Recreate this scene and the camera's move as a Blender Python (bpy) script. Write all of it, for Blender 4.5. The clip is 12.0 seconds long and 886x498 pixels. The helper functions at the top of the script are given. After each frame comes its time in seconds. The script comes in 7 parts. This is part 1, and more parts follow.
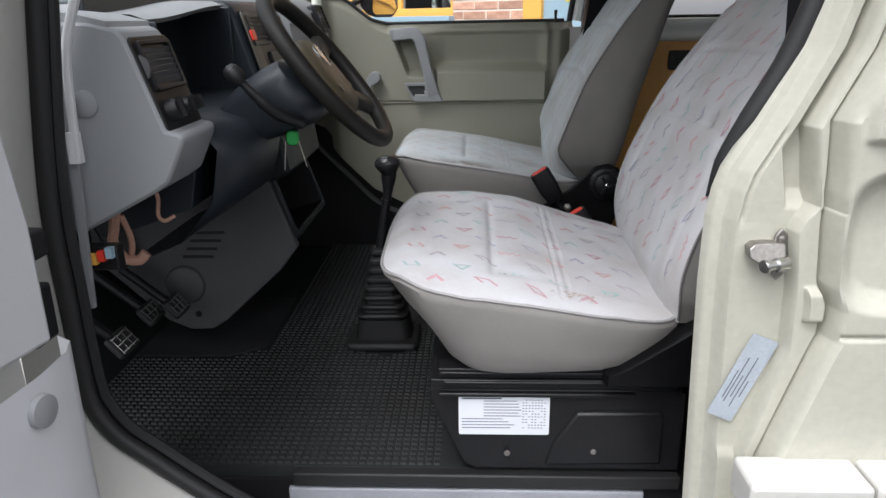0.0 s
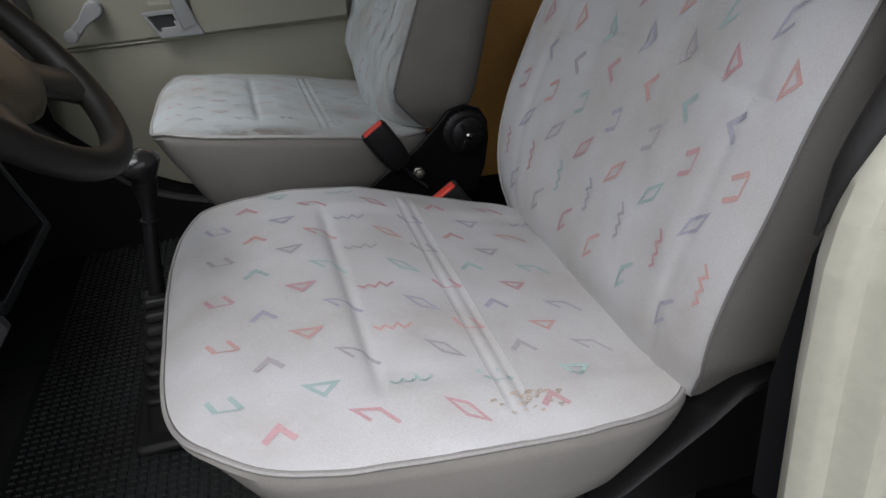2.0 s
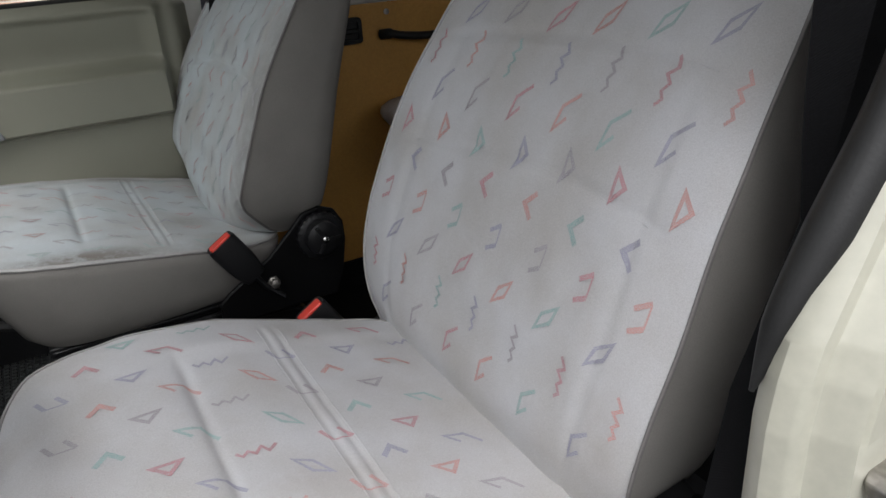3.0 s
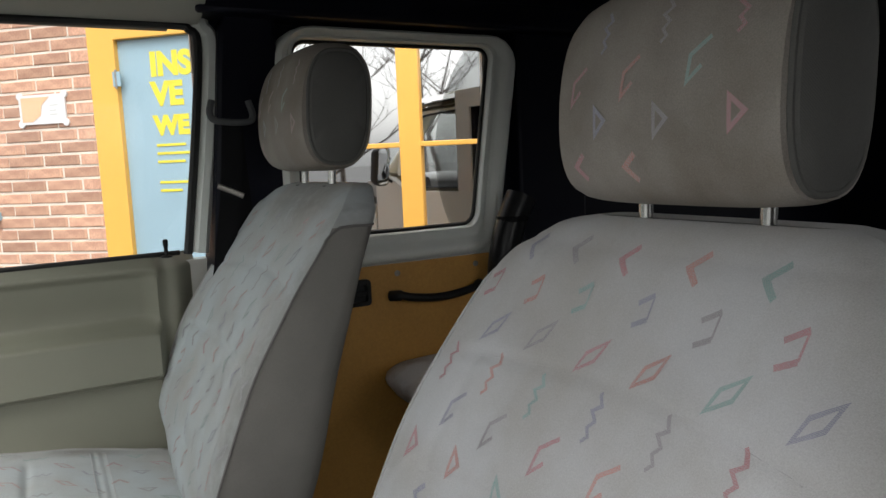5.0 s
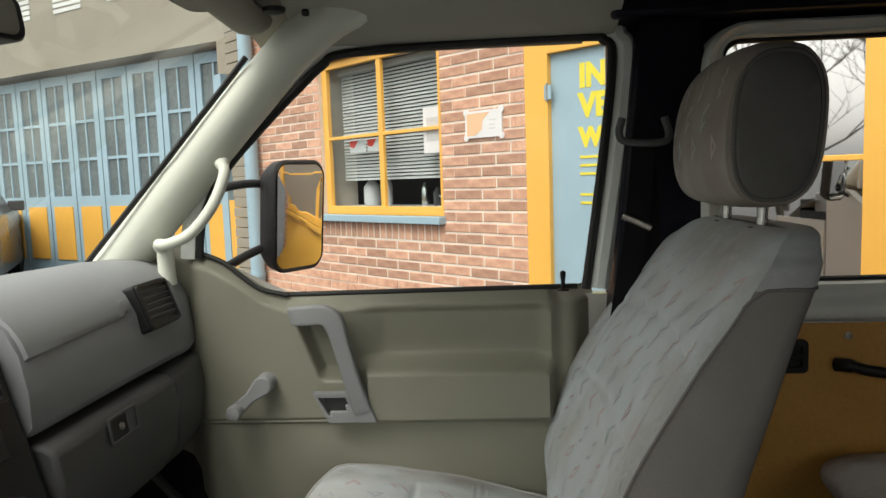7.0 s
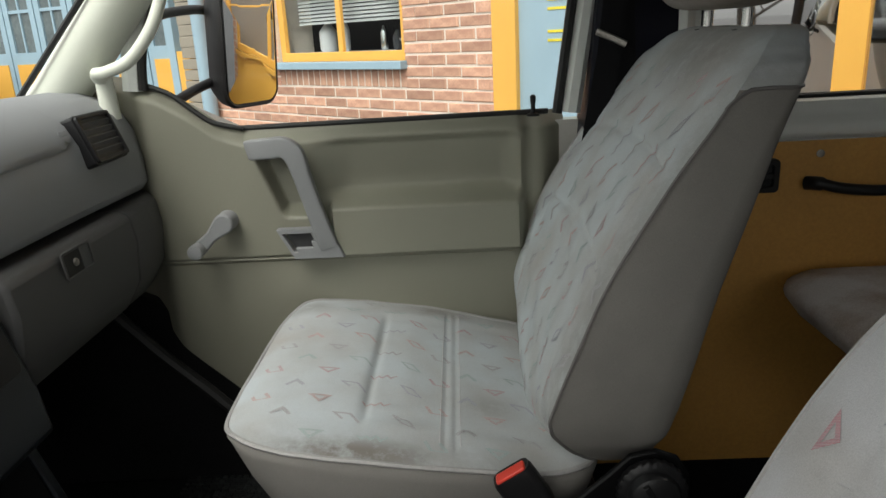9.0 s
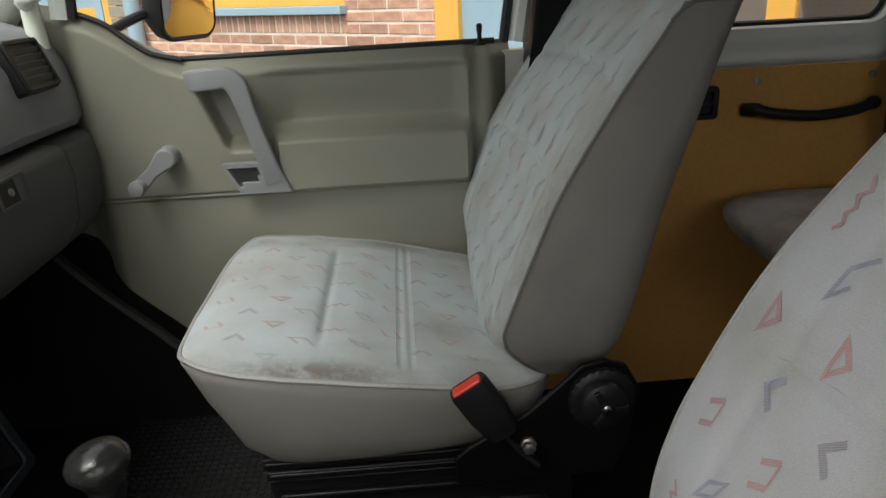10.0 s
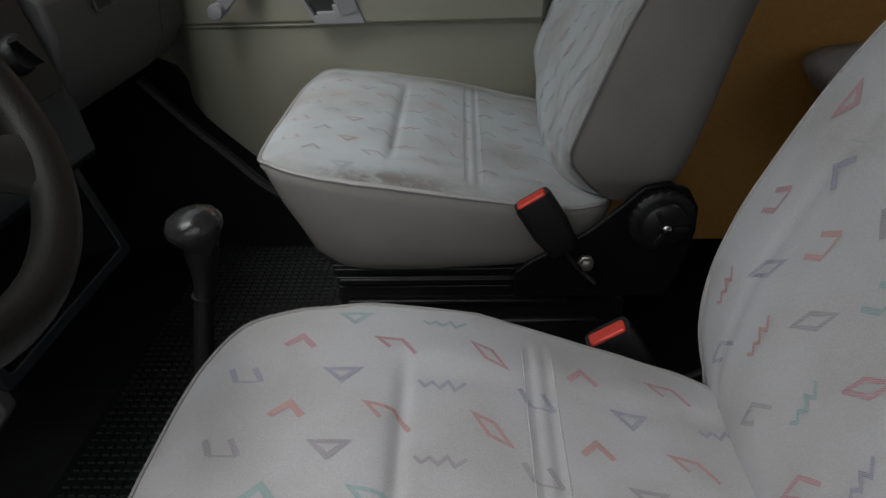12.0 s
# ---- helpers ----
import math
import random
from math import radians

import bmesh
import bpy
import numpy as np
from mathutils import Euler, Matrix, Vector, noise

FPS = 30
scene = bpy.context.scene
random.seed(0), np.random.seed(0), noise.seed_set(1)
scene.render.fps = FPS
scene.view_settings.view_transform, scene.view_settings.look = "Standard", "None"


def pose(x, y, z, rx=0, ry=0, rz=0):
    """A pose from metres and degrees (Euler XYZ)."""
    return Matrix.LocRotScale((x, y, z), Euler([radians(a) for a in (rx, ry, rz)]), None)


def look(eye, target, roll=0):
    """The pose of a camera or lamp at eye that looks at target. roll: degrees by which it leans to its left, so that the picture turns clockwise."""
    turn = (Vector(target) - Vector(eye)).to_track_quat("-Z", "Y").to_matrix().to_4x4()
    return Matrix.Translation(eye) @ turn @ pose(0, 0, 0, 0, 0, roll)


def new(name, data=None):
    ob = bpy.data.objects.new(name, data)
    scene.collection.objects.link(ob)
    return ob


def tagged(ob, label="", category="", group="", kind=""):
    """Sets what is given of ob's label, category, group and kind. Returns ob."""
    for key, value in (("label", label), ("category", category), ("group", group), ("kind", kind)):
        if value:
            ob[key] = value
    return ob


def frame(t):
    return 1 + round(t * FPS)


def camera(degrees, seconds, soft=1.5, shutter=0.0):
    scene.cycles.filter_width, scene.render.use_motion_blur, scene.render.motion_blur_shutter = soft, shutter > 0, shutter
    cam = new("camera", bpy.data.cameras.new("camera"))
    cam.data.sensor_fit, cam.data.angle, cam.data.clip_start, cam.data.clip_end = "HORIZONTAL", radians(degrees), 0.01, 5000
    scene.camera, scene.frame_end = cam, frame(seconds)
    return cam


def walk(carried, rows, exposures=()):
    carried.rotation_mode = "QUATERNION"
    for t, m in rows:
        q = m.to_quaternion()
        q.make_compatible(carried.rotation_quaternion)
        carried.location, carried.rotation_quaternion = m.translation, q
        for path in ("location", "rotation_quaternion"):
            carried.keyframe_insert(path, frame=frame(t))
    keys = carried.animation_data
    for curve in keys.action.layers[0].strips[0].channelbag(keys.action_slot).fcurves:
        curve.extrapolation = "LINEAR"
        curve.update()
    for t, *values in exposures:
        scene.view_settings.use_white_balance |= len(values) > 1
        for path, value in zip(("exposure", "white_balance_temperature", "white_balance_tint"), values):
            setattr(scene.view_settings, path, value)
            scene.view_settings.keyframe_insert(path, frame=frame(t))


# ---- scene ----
cam = camera(63.4, 12.0)
PATH = [
    (0, (0.205, 0.114, 1.405), (0.125, 2.014, 0.787), -0.8),
    (0.5, (0.2, 0.241, 1.396), (0.166, 2.128, 0.735), -1.2),
    (1, (0.227, 0.483, 1.399), (0.285, 2.339, 0.658), -2.5),
    (1.5, (0.218, 0.637, 1.395), (0.429, 2.444, 0.565), -3.6),
    (2, (0.17, 0.792, 1.394), (0.612, 2.524, 0.497), -4.8),
    (2.5, (0.152, 0.892, 1.414), (0.833, 2.539, 0.506), -5.4),
    (3, (0.161, 0.912, 1.457), (1.052, 2.517, 0.664), -4.2),
    (3.5, (0.161, 0.927, 1.509), (1.202, 2.516, 0.883), -3.1),
    (3.7, (0.164, 0.938, 1.523), (1.242, 2.528, 0.964), -2.8),
    (5.3, (0.323, 1.099, 1.593), (1.203, 2.884, 1.395), -1.3),
    (5.5, (0.363, 1.125, 1.603), (1.135, 2.961, 1.419), -1.4),
    (6, (0.374, 1.223, 1.613), (0.88, 3.151, 1.451), -1.5),
    (6.5, (0.363, 1.294, 1.629), (0.56, 3.276, 1.451), -1.9),
    (7, (0.363, 1.295, 1.629), (0.219, 3.28, 1.432), -2.0),
    (7.2, (0.366, 1.295, 1.626), (0.109, 3.267, 1.413), -1.9),
    (8.8, (0.357, 1.344, 1.581), (0.246, 3.265, 1.037), -3.3),
    (9, (0.352, 1.339, 1.558), (0.294, 3.251, 0.974), -3.1),
    (9.5, (0.342, 1.328, 1.516), (0.383, 3.216, 0.857), -2.9),
    (10, (0.335, 1.317, 1.507), (0.428, 3.187, 0.806), -2.9),
    (10.5, (0.331, 1.296, 1.5), (0.434, 3.155, 0.77), -2.8),
    (11, (0.337, 1.275, 1.492), (0.424, 3.116, 0.715), -2.6),
    (11.5, (0.32, 1.254, 1.437), (0.363, 3.05, 0.558), -2.2),
    (12, (0.305, 1.235, 1.415), (0.242, 2.987, 0.451), -1.6),
]
EXPOSURES = [(0.0, 0.98, 6200, 13), (1.0, 0.76, 6200, 13), (2.0, 0.52, 6300, 12), (3.7, 0.95, 6400, 11), (5.3, 1.02, 6600, 8), (7.2, 0.80, 6950, 7), (8.8, 0.85, 6750, 7), (10.5, 0.82, 6600, 8), (12.0, 0.36, 6400, 10)]
walk(cam, [(t, look(eye, target, roll)) for t, eye, target, roll in PATH], EXPOSURES)

# ---- light: an overcast day ----
world = bpy.data.worlds.new("world")
scene.world = world
world.use_nodes = True
_n, _l = world.node_tree.nodes, world.node_tree.links
_sky = _n.new("ShaderNodeTexSky")
_sky.sky_type, _sky.sun_disc = "NISHITA", False
_sky.sun_elevation, _sky.sun_rotation = radians(60), radians(208)
_sky.air_density, _sky.dust_density, _sky.ozone_density = 1.0, 6.0, 1.0
_hsv = _n.new("ShaderNodeHueSaturation")
_hsv.inputs["Saturation"].default_value = 0.12
_l.new(_sky.outputs["Color"], _hsv.inputs["Color"])
_l.new(_hsv.outputs["Color"], _n["Background"].inputs["Color"])
_n["Background"].inputs["Strength"].default_value = 0.15

sun = new("sun", bpy.data.lights.new("sun", "SUN"))
sun.data.energy, sun.data.angle, sun.data.color = 0.5, radians(140), (0.96, 0.985, 1.0)
sun.matrix_world = look((-2.7, -3.0, 9.8), (0, 2, 0))


# ---- materials ----
def mat(name, color, rough=0.6, metal=0.0, grain=400.0, bump=0.15, vary=0.12, stain=3.0, dirt=None, spec=0.5, piece=0.0, coat=0.0):
    """A surface with colour that varies at two scales and a fine relief."""
    m = bpy.data.materials.new(name)
    m.use_nodes = True
    n, l = m.node_tree.nodes, m.node_tree.links
    b = n["Principled BSDF"]
    b.inputs["Roughness"].default_value, b.inputs["Metallic"].default_value = rough, metal
    b.inputs["Specular IOR Level"].default_value = spec
    b.inputs["Coat Weight"].default_value = coat
    geo = n.new("ShaderNodeTexCoord")
    big, fine = n.new("ShaderNodeTexNoise"), n.new("ShaderNodeTexNoise")
    big.inputs["Scale"].default_value, big.inputs["Detail"].default_value = stain, 6
    fine.inputs["Scale"].default_value, fine.inputs["Detail"].default_value = grain, 3
    l.new(geo.outputs["Object"], big.inputs["Vector"])
    l.new(geo.outputs["Object"], fine.inputs["Vector"])
    ramp = n.new("ShaderNodeValToRGB")
    dark = tuple(c * (1 - vary) for c in (dirt or color)) if not dirt else dirt
    ramp.color_ramp.elements[0].position, ramp.color_ramp.elements[1].position = (0.3, 0.62)
    ramp.color_ramp.elements[0].color, ramp.color_ramp.elements[1].color = (*dark, 1), (*color, 1)
    l.new(big.outputs["Fac"], ramp.inputs["Fac"])
    mix = n.new("ShaderNodeMixRGB")
    mix.blend_type, mix.inputs["Fac"].default_value = "OVERLAY", min(1.0, vary * 1.5)
    l.new(ramp.outputs["Color"], mix.inputs["Color1"])
    l.new(fine.outputs["Fac"], mix.inputs["Color2"])
    out = mix.outputs["Color"]
    if piece:
        info, hsv, ma = n.new("ShaderNodeObjectInfo"), n.new("ShaderNodeHueSaturation"), n.new("ShaderNodeMath")
        ma.operation, ma.inputs[1].default_value, ma.inputs[2].default_value = "MULTIPLY_ADD", piece, 1 - piece / 2
        l.new(info.outputs["Random"], ma.inputs[0])
        l.new(ma.outputs[0], hsv.inputs["Value"])
        l.new(out, hsv.inputs["Color"])
        out = hsv.outputs["Color"]
    l.new(out, b.inputs["Base Color"])
    if bump:
        bp = n.new("ShaderNodeBump")
        bp.inputs["Strength"].default_value, bp.inputs["Distance"].default_value = bump, 0.002
        l.new(fine.outputs["Fac"], bp.inputs["Height"])
        l.new(bp.outputs["Normal"], b.inputs["Normal"])
    rr = n.new("ShaderNodeMath")
    rr.operation, rr.inputs[1].default_value, rr.inputs[2].default_value = "MULTIPLY_ADD", 0.2, rough - 0.1
    l.new(big.outputs["Fac"], rr.inputs[0])
    l.new(rr.outputs[0], b.inputs["Roughness"])
    return m


def weave(m, scale=900.0, strength=0.25):
    """Adds a ribbed cloth relief to a material."""
    n, l = m.node_tree.nodes, m.node_tree.links
    geo, wave = n.new("ShaderNodeTexCoord"), n.new("ShaderNodeTexWave")
    wave.bands_direction = "DIAGONAL"
    wave.inputs["Scale"].default_value = scale / 6.28
    wave.inputs["Distortion"].default_value = 0.6
    l.new(geo.outputs["Object"], wave.inputs["Vector"])
    bp = n.new("ShaderNodeBump")
    bp.inputs["Strength"].default_value, bp.inputs["Distance"].default_value = strength, 0.001
    l.new(wave.outputs["Fac"], bp.inputs["Height"])
    b = n["Principled BSDF"]
    if b.inputs["Normal"].is_linked:
        l.new(b.inputs["Normal"].links[0].from_socket, bp.inputs["Normal"])
    l.new(bp.outputs["Normal"], b.inputs["Normal"])
    return m


def glass(name, tint=(1, 1, 1), mirror=0.06, haze=0.0):
    """Thin clear pane: mostly see-through, with a weak mirror."""
    m = bpy.data.materials.new(name)
    m.use_nodes = True
    n, l = m.node_tree.nodes, m.node_tree.links
    n.remove(n["Principled BSDF"])
    tr, gl, mix, fr = (n.new("ShaderNodeBsdfTransparent"), n.new("ShaderNodeBsdfGlossy"), n.new("ShaderNodeMixShader"), n.new("ShaderNodeFresnel"))
    tr.inputs["Color"].default_value = (*tint, 1)
    gl.inputs["Roughness"].default_value = 0.02
    fr.inputs["IOR"].default_value = 1.0 + mirror * 7
    l.new(fr.outputs[0], mix.inputs[0])
    l.new(tr.outputs[0], mix.inputs[1])
    l.new(gl.outputs[0], mix.inputs[2])
    out = mix.outputs[0]
    # translucent film: a painted milky veil in place of sky glare on the pane
    if haze:
        film, dm, nz, amt = n.new("ShaderNodeBsdfTranslucent"), n.new("ShaderNodeMixShader"), n.new("ShaderNodeTexNoise"), n.new("ShaderNodeMath")
        film.inputs["Color"].default_value = (0.8, 0.8, 0.78, 1)
        nz.inputs["Scale"].default_value = 5.0
        amt.operation, amt.inputs[1].default_value, amt.inputs[2].default_value = "MULTIPLY_ADD", haze * 0.6, haze * 0.7
        l.new(nz.outputs["Fac"], amt.inputs[0])
        l.new(amt.outputs[0], dm.inputs[0])
        l.new(out, dm.inputs[1])
        l.new(film.outputs[0], dm.inputs[2])
        out = dm.outputs[0]
    l.new(out, n["Material Output"].inputs["Surface"])
    return m




def soil(m, color, spots, edge=None):
    """Rubbed-in dirt of its own shape: soft spots (centre, reach) and a band along an edge y = edge."""
    n, l = m.node_tree.nodes, m.node_tree.links
    b = n["Principled BSDF"]
    geo, nz = n.new("ShaderNodeTexCoord"), n.new("ShaderNodeTexNoise")
    nz.inputs["Scale"].default_value, nz.inputs["Detail"].default_value, nz.inputs["Roughness"].default_value = 26.0, 8.0, 0.7
    l.new(geo.outputs["Object"], nz.inputs["Vector"])
    total = None

    def add(sock):
        nonlocal total
        if total is not None:
            k = n.new("ShaderNodeMath")
            k.operation = "MAXIMUM"
            l.new(total, k.inputs[0])
            l.new(sock, k.inputs[1])
            sock = k.outputs[0]
        total = sock

    for centre, reach, much in spots:
        mp, ln, rp = n.new("ShaderNodeMapping"), n.new("ShaderNodeVectorMath"), n.new("ShaderNodeMapRange")
        mp.inputs["Location"].default_value = tuple(-c / r for c, r in zip(centre, reach))
        mp.inputs["Scale"].default_value = tuple(1 / r for r in reach)
        ln.operation = "LENGTH"
        rp.interpolation_type = "SMOOTHSTEP"
        rp.inputs["From Min"].default_value, rp.inputs["From Max"].default_value = 1.0, 0.1
        rp.inputs["To Min"].default_value, rp.inputs["To Max"].default_value = 0.0, much
        l.new(geo.outputs["Object"], mp.inputs["Vector"])
        l.new(mp.outputs[0], ln.inputs[0])
        l.new(ln.outputs["Value"], rp.inputs["Value"])
        add(rp.outputs[0])
    if edge:
        sp, rp = n.new("ShaderNodeSeparateXYZ"), n.new("ShaderNodeMapRange")
        rp.interpolation_type = "SMOOTHSTEP"
        rp.inputs["From Min"].default_value, rp.inputs["From Max"].default_value = edge[0], edge[1]
        rp.inputs["To Min"].default_value, rp.inputs["To Max"].default_value = 0.0, edge[2]
        l.new(geo.outputs["Object"], sp.inputs[0])
        l.new(sp.outputs["Y"], rp.inputs["Value"])
        add(rp.outputs[0])
    br, mul, mix = n.new("ShaderNodeMapRange"), n.new("ShaderNodeMath"), n.new("ShaderNodeMixRGB")
    br.inputs["From Min"].default_value, br.inputs["From Max"].default_value = 0.30, 0.54
    br.inputs["To Min"].default_value = 0.25
    l.new(nz.outputs["Fac"], br.inputs["Value"])
    mul.operation = "MULTIPLY"
    l.new(total, mul.inputs[0])
    l.new(br.outputs[0], mul.inputs[1])
    l.new(mul.outputs[0], mix.inputs["Fac"])
    l.new(b.inputs["Base Color"].links[0].from_socket, mix.inputs["Color1"])
    mix.inputs["Color2"].default_value = (*color, 1)
    l.new(mix.outputs["Color"], b.inputs["Base Color"])
    return m


CLOTHP = weave(mat("soiled_seat_cloth", (0.55, 0.595, 0.615), 0.92, grain=700, bump=0.2, vary=0.16, stain=5.5, dirt=(0.46, 0.45, 0.43)), 2600, 0.06)
soil(CLOTHP, (0.22, 0.20, 0.18), [((0.22, -0.292, 0.94), (0.22, 0.055, 0.3), 1.0), ((0.33, 0.27, 0.93), (0.10, 0.06, 0.2), 0.45), ((0.05, 0.23, 0.94), (0.09, 0.06, 0.2), 0.5), ((0.75, -0.05, 1.47), (0.18, 0.30, 0.09), 0.55), ((0.42, -0.12, 0.91), (0.07, 0.06, 0.2), 0.35)], (-0.20, -0.33, 0.55))
CLOTH = weave(mat("seat_cloth", (0.56, 0.56, 0.575), 0.92, grain=700, bump=0.2, vary=0.16, stain=7, dirt=(0.47, 0.455, 0.44)), 2600, 0.06)
soil(CLOTH, (0.33, 0.29, 0.25), [((0.30, -0.10, 0.93), (0.13, 0.10, 0.3), 0.35), ((0.10, -0.25, 0.95), (0.12, 0.07, 0.3), 0.3), ((0.62, -0.26, 0.96), (0.2, 0.06, 0.12), 0.35)])
VINYL = weave(mat("seat_side_cloth", (0.245, 0.232, 0.215), 0.9, grain=900, bump=0.15, vary=0.14, stain=9), 3000, 0.12)
# brownish soiling, plus the headrests' shade worked into the colour
HEADCLOTH = weave(mat("soiled_shaded_headrest_cloth", (0.36, 0.33, 0.30), 0.92, grain=700, bump=0.2, vary=0.2, stain=7, dirt=(0.22, 0.19, 0.16)), 900, 0.08)
HEADSIDE = weave(mat("headrest_side_cloth", (0.13, 0.128, 0.12), 0.9, grain=900, vary=0.15, stain=8), 1200, 0.15)
PIPING = mat("piping", (0.42, 0.41, 0.40), 0.6, vary=0.1, grain=200)
DARKPIPE = mat("dark_piping", (0.17, 0.16, 0.155), 0.6, vary=0.1)
EDGEPIPE = mat("edge_piping", (0.34, 0.33, 0.32), 0.6, vary=0.1, grain=200)
GRIME = mat("torn_cloth", (0.50, 0.44, 0.38), 0.95, grain=300, vary=0.3, stain=60, dirt=(0.36, 0.29, 0.24))


def hatched(name, ink, ground, share=0.62):
    """Woven print: fine slanting threads of ink over the cloth's own colour."""
    m = weave(mat(name, ink, 0.92, grain=800, vary=0.25, stain=30, bump=0.1), 900, 0.08)
    n, l = m.node_tree.nodes, m.node_tree.links
    b = n["Principled BSDF"]
    geo, wave, ramp, mix = n.new("ShaderNodeTexCoord"), n.new("ShaderNodeTexWave"), n.new("ShaderNodeValToRGB"), n.new("ShaderNodeMixRGB")
    wave.bands_direction = "DIAGONAL"
    wave.inputs["Scale"].default_value, wave.inputs["Distortion"].default_value = 300.0, 1.0
    ramp.color_ramp.elements[0].position, ramp.color_ramp.elements[1].position = 1 - share - 0.15, 1 - share + 0.15
    l.new(geo.outputs["Object"], wave.inputs["Vector"])
    l.new(wave.outputs["Fac"], ramp.inputs["Fac"])
    l.new(ramp.outputs["Color"], mix.inputs["Fac"])
    mix.inputs["Color1"].default_value = (*ground, 1)
    l.new(b.inputs["Base Color"].links[0].from_socket, mix.inputs["Color2"])
    l.new(mix.outputs["Color"], b.inputs["Base Color"])
    return m


INKS = (("mauve", (0.36, 0.315, 0.35)), ("violet", (0.33, 0.32, 0.45)), ("teal", (0.29, 0.48, 0.46)), ("coral", (0.64, 0.28, 0.24)), ("red", (0.57, 0.22, 0.25)))
PRINTS = [hatched("print_" + k, c, (0.50, 0.50, 0.51)) for k, c in INKS]
FADED = [hatched("faded_" + k, tuple(0.7 * q + 0.3 * 0.5 for q in c), (0.49, 0.50, 0.50), 0.45) for k, c in INKS]
TRIM = mat("door_trim_plastic", (0.26, 0.254, 0.200), 0.5, grain=900, bump=0.25, vary=0.07, stain=4)
GREYTRIM = mat("grey_handle_plastic", (0.27, 0.275, 0.28), 0.5, grain=900, bump=0.15, vary=0.1, stain=8)
DASH = mat("dashboard_plastic", (0.242, 0.250, 0.258), 0.58, grain=1100, bump=0.3, vary=0.08, stain=5)
GLOVE = mat("glove_box_plastic", (0.068, 0.068, 0.068), 0.58, grain=1100, bump=0.3, vary=0.1, stain=5)
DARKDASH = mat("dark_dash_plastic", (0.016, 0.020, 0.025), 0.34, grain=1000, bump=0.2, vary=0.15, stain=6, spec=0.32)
CONSOLE = mat("console_plastic", (0.072, 0.072, 0.075), 0.6, grain=900, bump=0.25, vary=0.2, stain=5)
BLACK = mat("black_plastic", (0.011, 0.011, 0.012), 0.45, grain=600, vary=0.2, stain=8, spec=0.35)
MIDGREY = mat("dark_grey_plastic", (0.085, 0.087, 0.09), 0.55, grain=900, bump=0.2, vary=0.1, stain=6)
PILLARGREY = mat("pillar_lining_plastic", (0.007, 0.007, 0.0075), 0.6, grain=700, vary=0.15, stain=6, spec=0.3)
BLACKMETAL = mat("black_painted_steel", (0.012, 0.012, 0.013), 0.35, grain=200, vary=0.3, stain=9, bump=0.08, spec=0.3)
SEATFRAME = mat("black_seat_frame", (0.004, 0.004, 0.0045), 0.5, grain=200, vary=0.3, stain=9, bump=0.08, spec=0.2)
DARKFLOOR = mat("dark_floor", (0.012, 0.012, 0.013), 0.85, grain=200, vary=0.3, stain=5, spec=0.2)
DOORGREY = mat("door_grey_plastic", (0.60, 0.595, 0.61), 0.55, grain=900, bump=0.2, vary=0.06, stain=4)
STEPGREY = mat("grey_step_plastic", (0.30, 0.31, 0.33), 0.6, grain=500, bump=0.2, vary=0.15, stain=8)
RUBBER = mat("black_rubber", (0.013, 0.013, 0.013), 0.55, grain=300, vary=0.25, stain=5)
SMOOTHRUB = mat("smooth_scuffed_rubber", (0.045, 0.046, 0.048), 0.42, grain=200, vary=0.3, stain=7, dirt=(0.02, 0.02, 0.02))
MATRUB = mat("ribbed_rubber_mat", (0.018, 0.021, 0.021), 0.46, grain=250, vary=0.4, stain=4, dirt=(0.016, 0.016, 0.015))
PAINT = mat("cream_white_paint", (0.56, 0.55, 0.51), 0.32, grain=60, bump=0.02, vary=0.04, stain=3, coat=0.4)
JAMB = mat("cream_jamb_paint", (0.46, 0.452, 0.375), 0.38, grain=80, bump=0.03, vary=0.07, stain=5, coat=0.2)
INPAINT = mat("pale_inner_paint", (0.80, 0.825, 0.785), 0.4, grain=100, bump=0.03, vary=0.05, stain=4)
PILLAR = mat("pale_pillar_trim", (0.70, 0.72, 0.63), 0.55, grain=800, bump=0.15, vary=0.05, stain=4)
# the pillar's pale plastic again, darkened for the shade below the roof
SHADETRIM = mat("shaded_roof_edge_plastic", (0.40, 0.395, 0.34), 0.6, grain=700, bump=0.15, vary=0.06, stain=3)
LINER = mat("headliner_cloth", (0.28, 0.265, 0.22), 0.9, grain=600, bump=0.15, vary=0.08, stain=3)
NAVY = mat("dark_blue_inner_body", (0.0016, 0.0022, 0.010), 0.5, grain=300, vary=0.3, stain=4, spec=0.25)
WOODP = mat("brown_hardboard", (0.58, 0.305, 0.075), 0.55, grain=160, bump=0.05, vary=0.12, stain=5)
STEEL = mat("bright_steel", (0.62, 0.62, 0.60), 0.25, metal=1.0, grain=200, vary=0.1, bump=0.03)
DULLSTEEL = mat("worn_steel", (0.36, 0.34, 0.31), 0.42, metal=0.9, grain=150, vary=0.3, bump=0.05, stain=25)
REDPLASTIC = mat("red_button_plastic", (0.75, 0.05, 0.03), 0.35, grain=300, vary=0.05)
GREEN = mat("green_fob_plastic", (0.008, 0.20, 0.035), 0.35, grain=300, vary=0.05)
STICKER = mat("white_sticker", (0.72, 0.74, 0.78), 0.5, grain=200, vary=0.04, bump=0.02)
GREYSTICK = mat("grey_sticker", (0.37, 0.41, 0.45), 0.5, grain=200, vary=0.12, bump=0.02, stain=30)
INK = mat("dark_ink", (0.10, 0.10, 0.13), 0.6, vary=0.1)
BELT = weave(mat("belt_webbing", (0.010, 0.010, 0.011), 0.85, grain=600, vary=0.2, spec=0.15), 2000, 0.3)
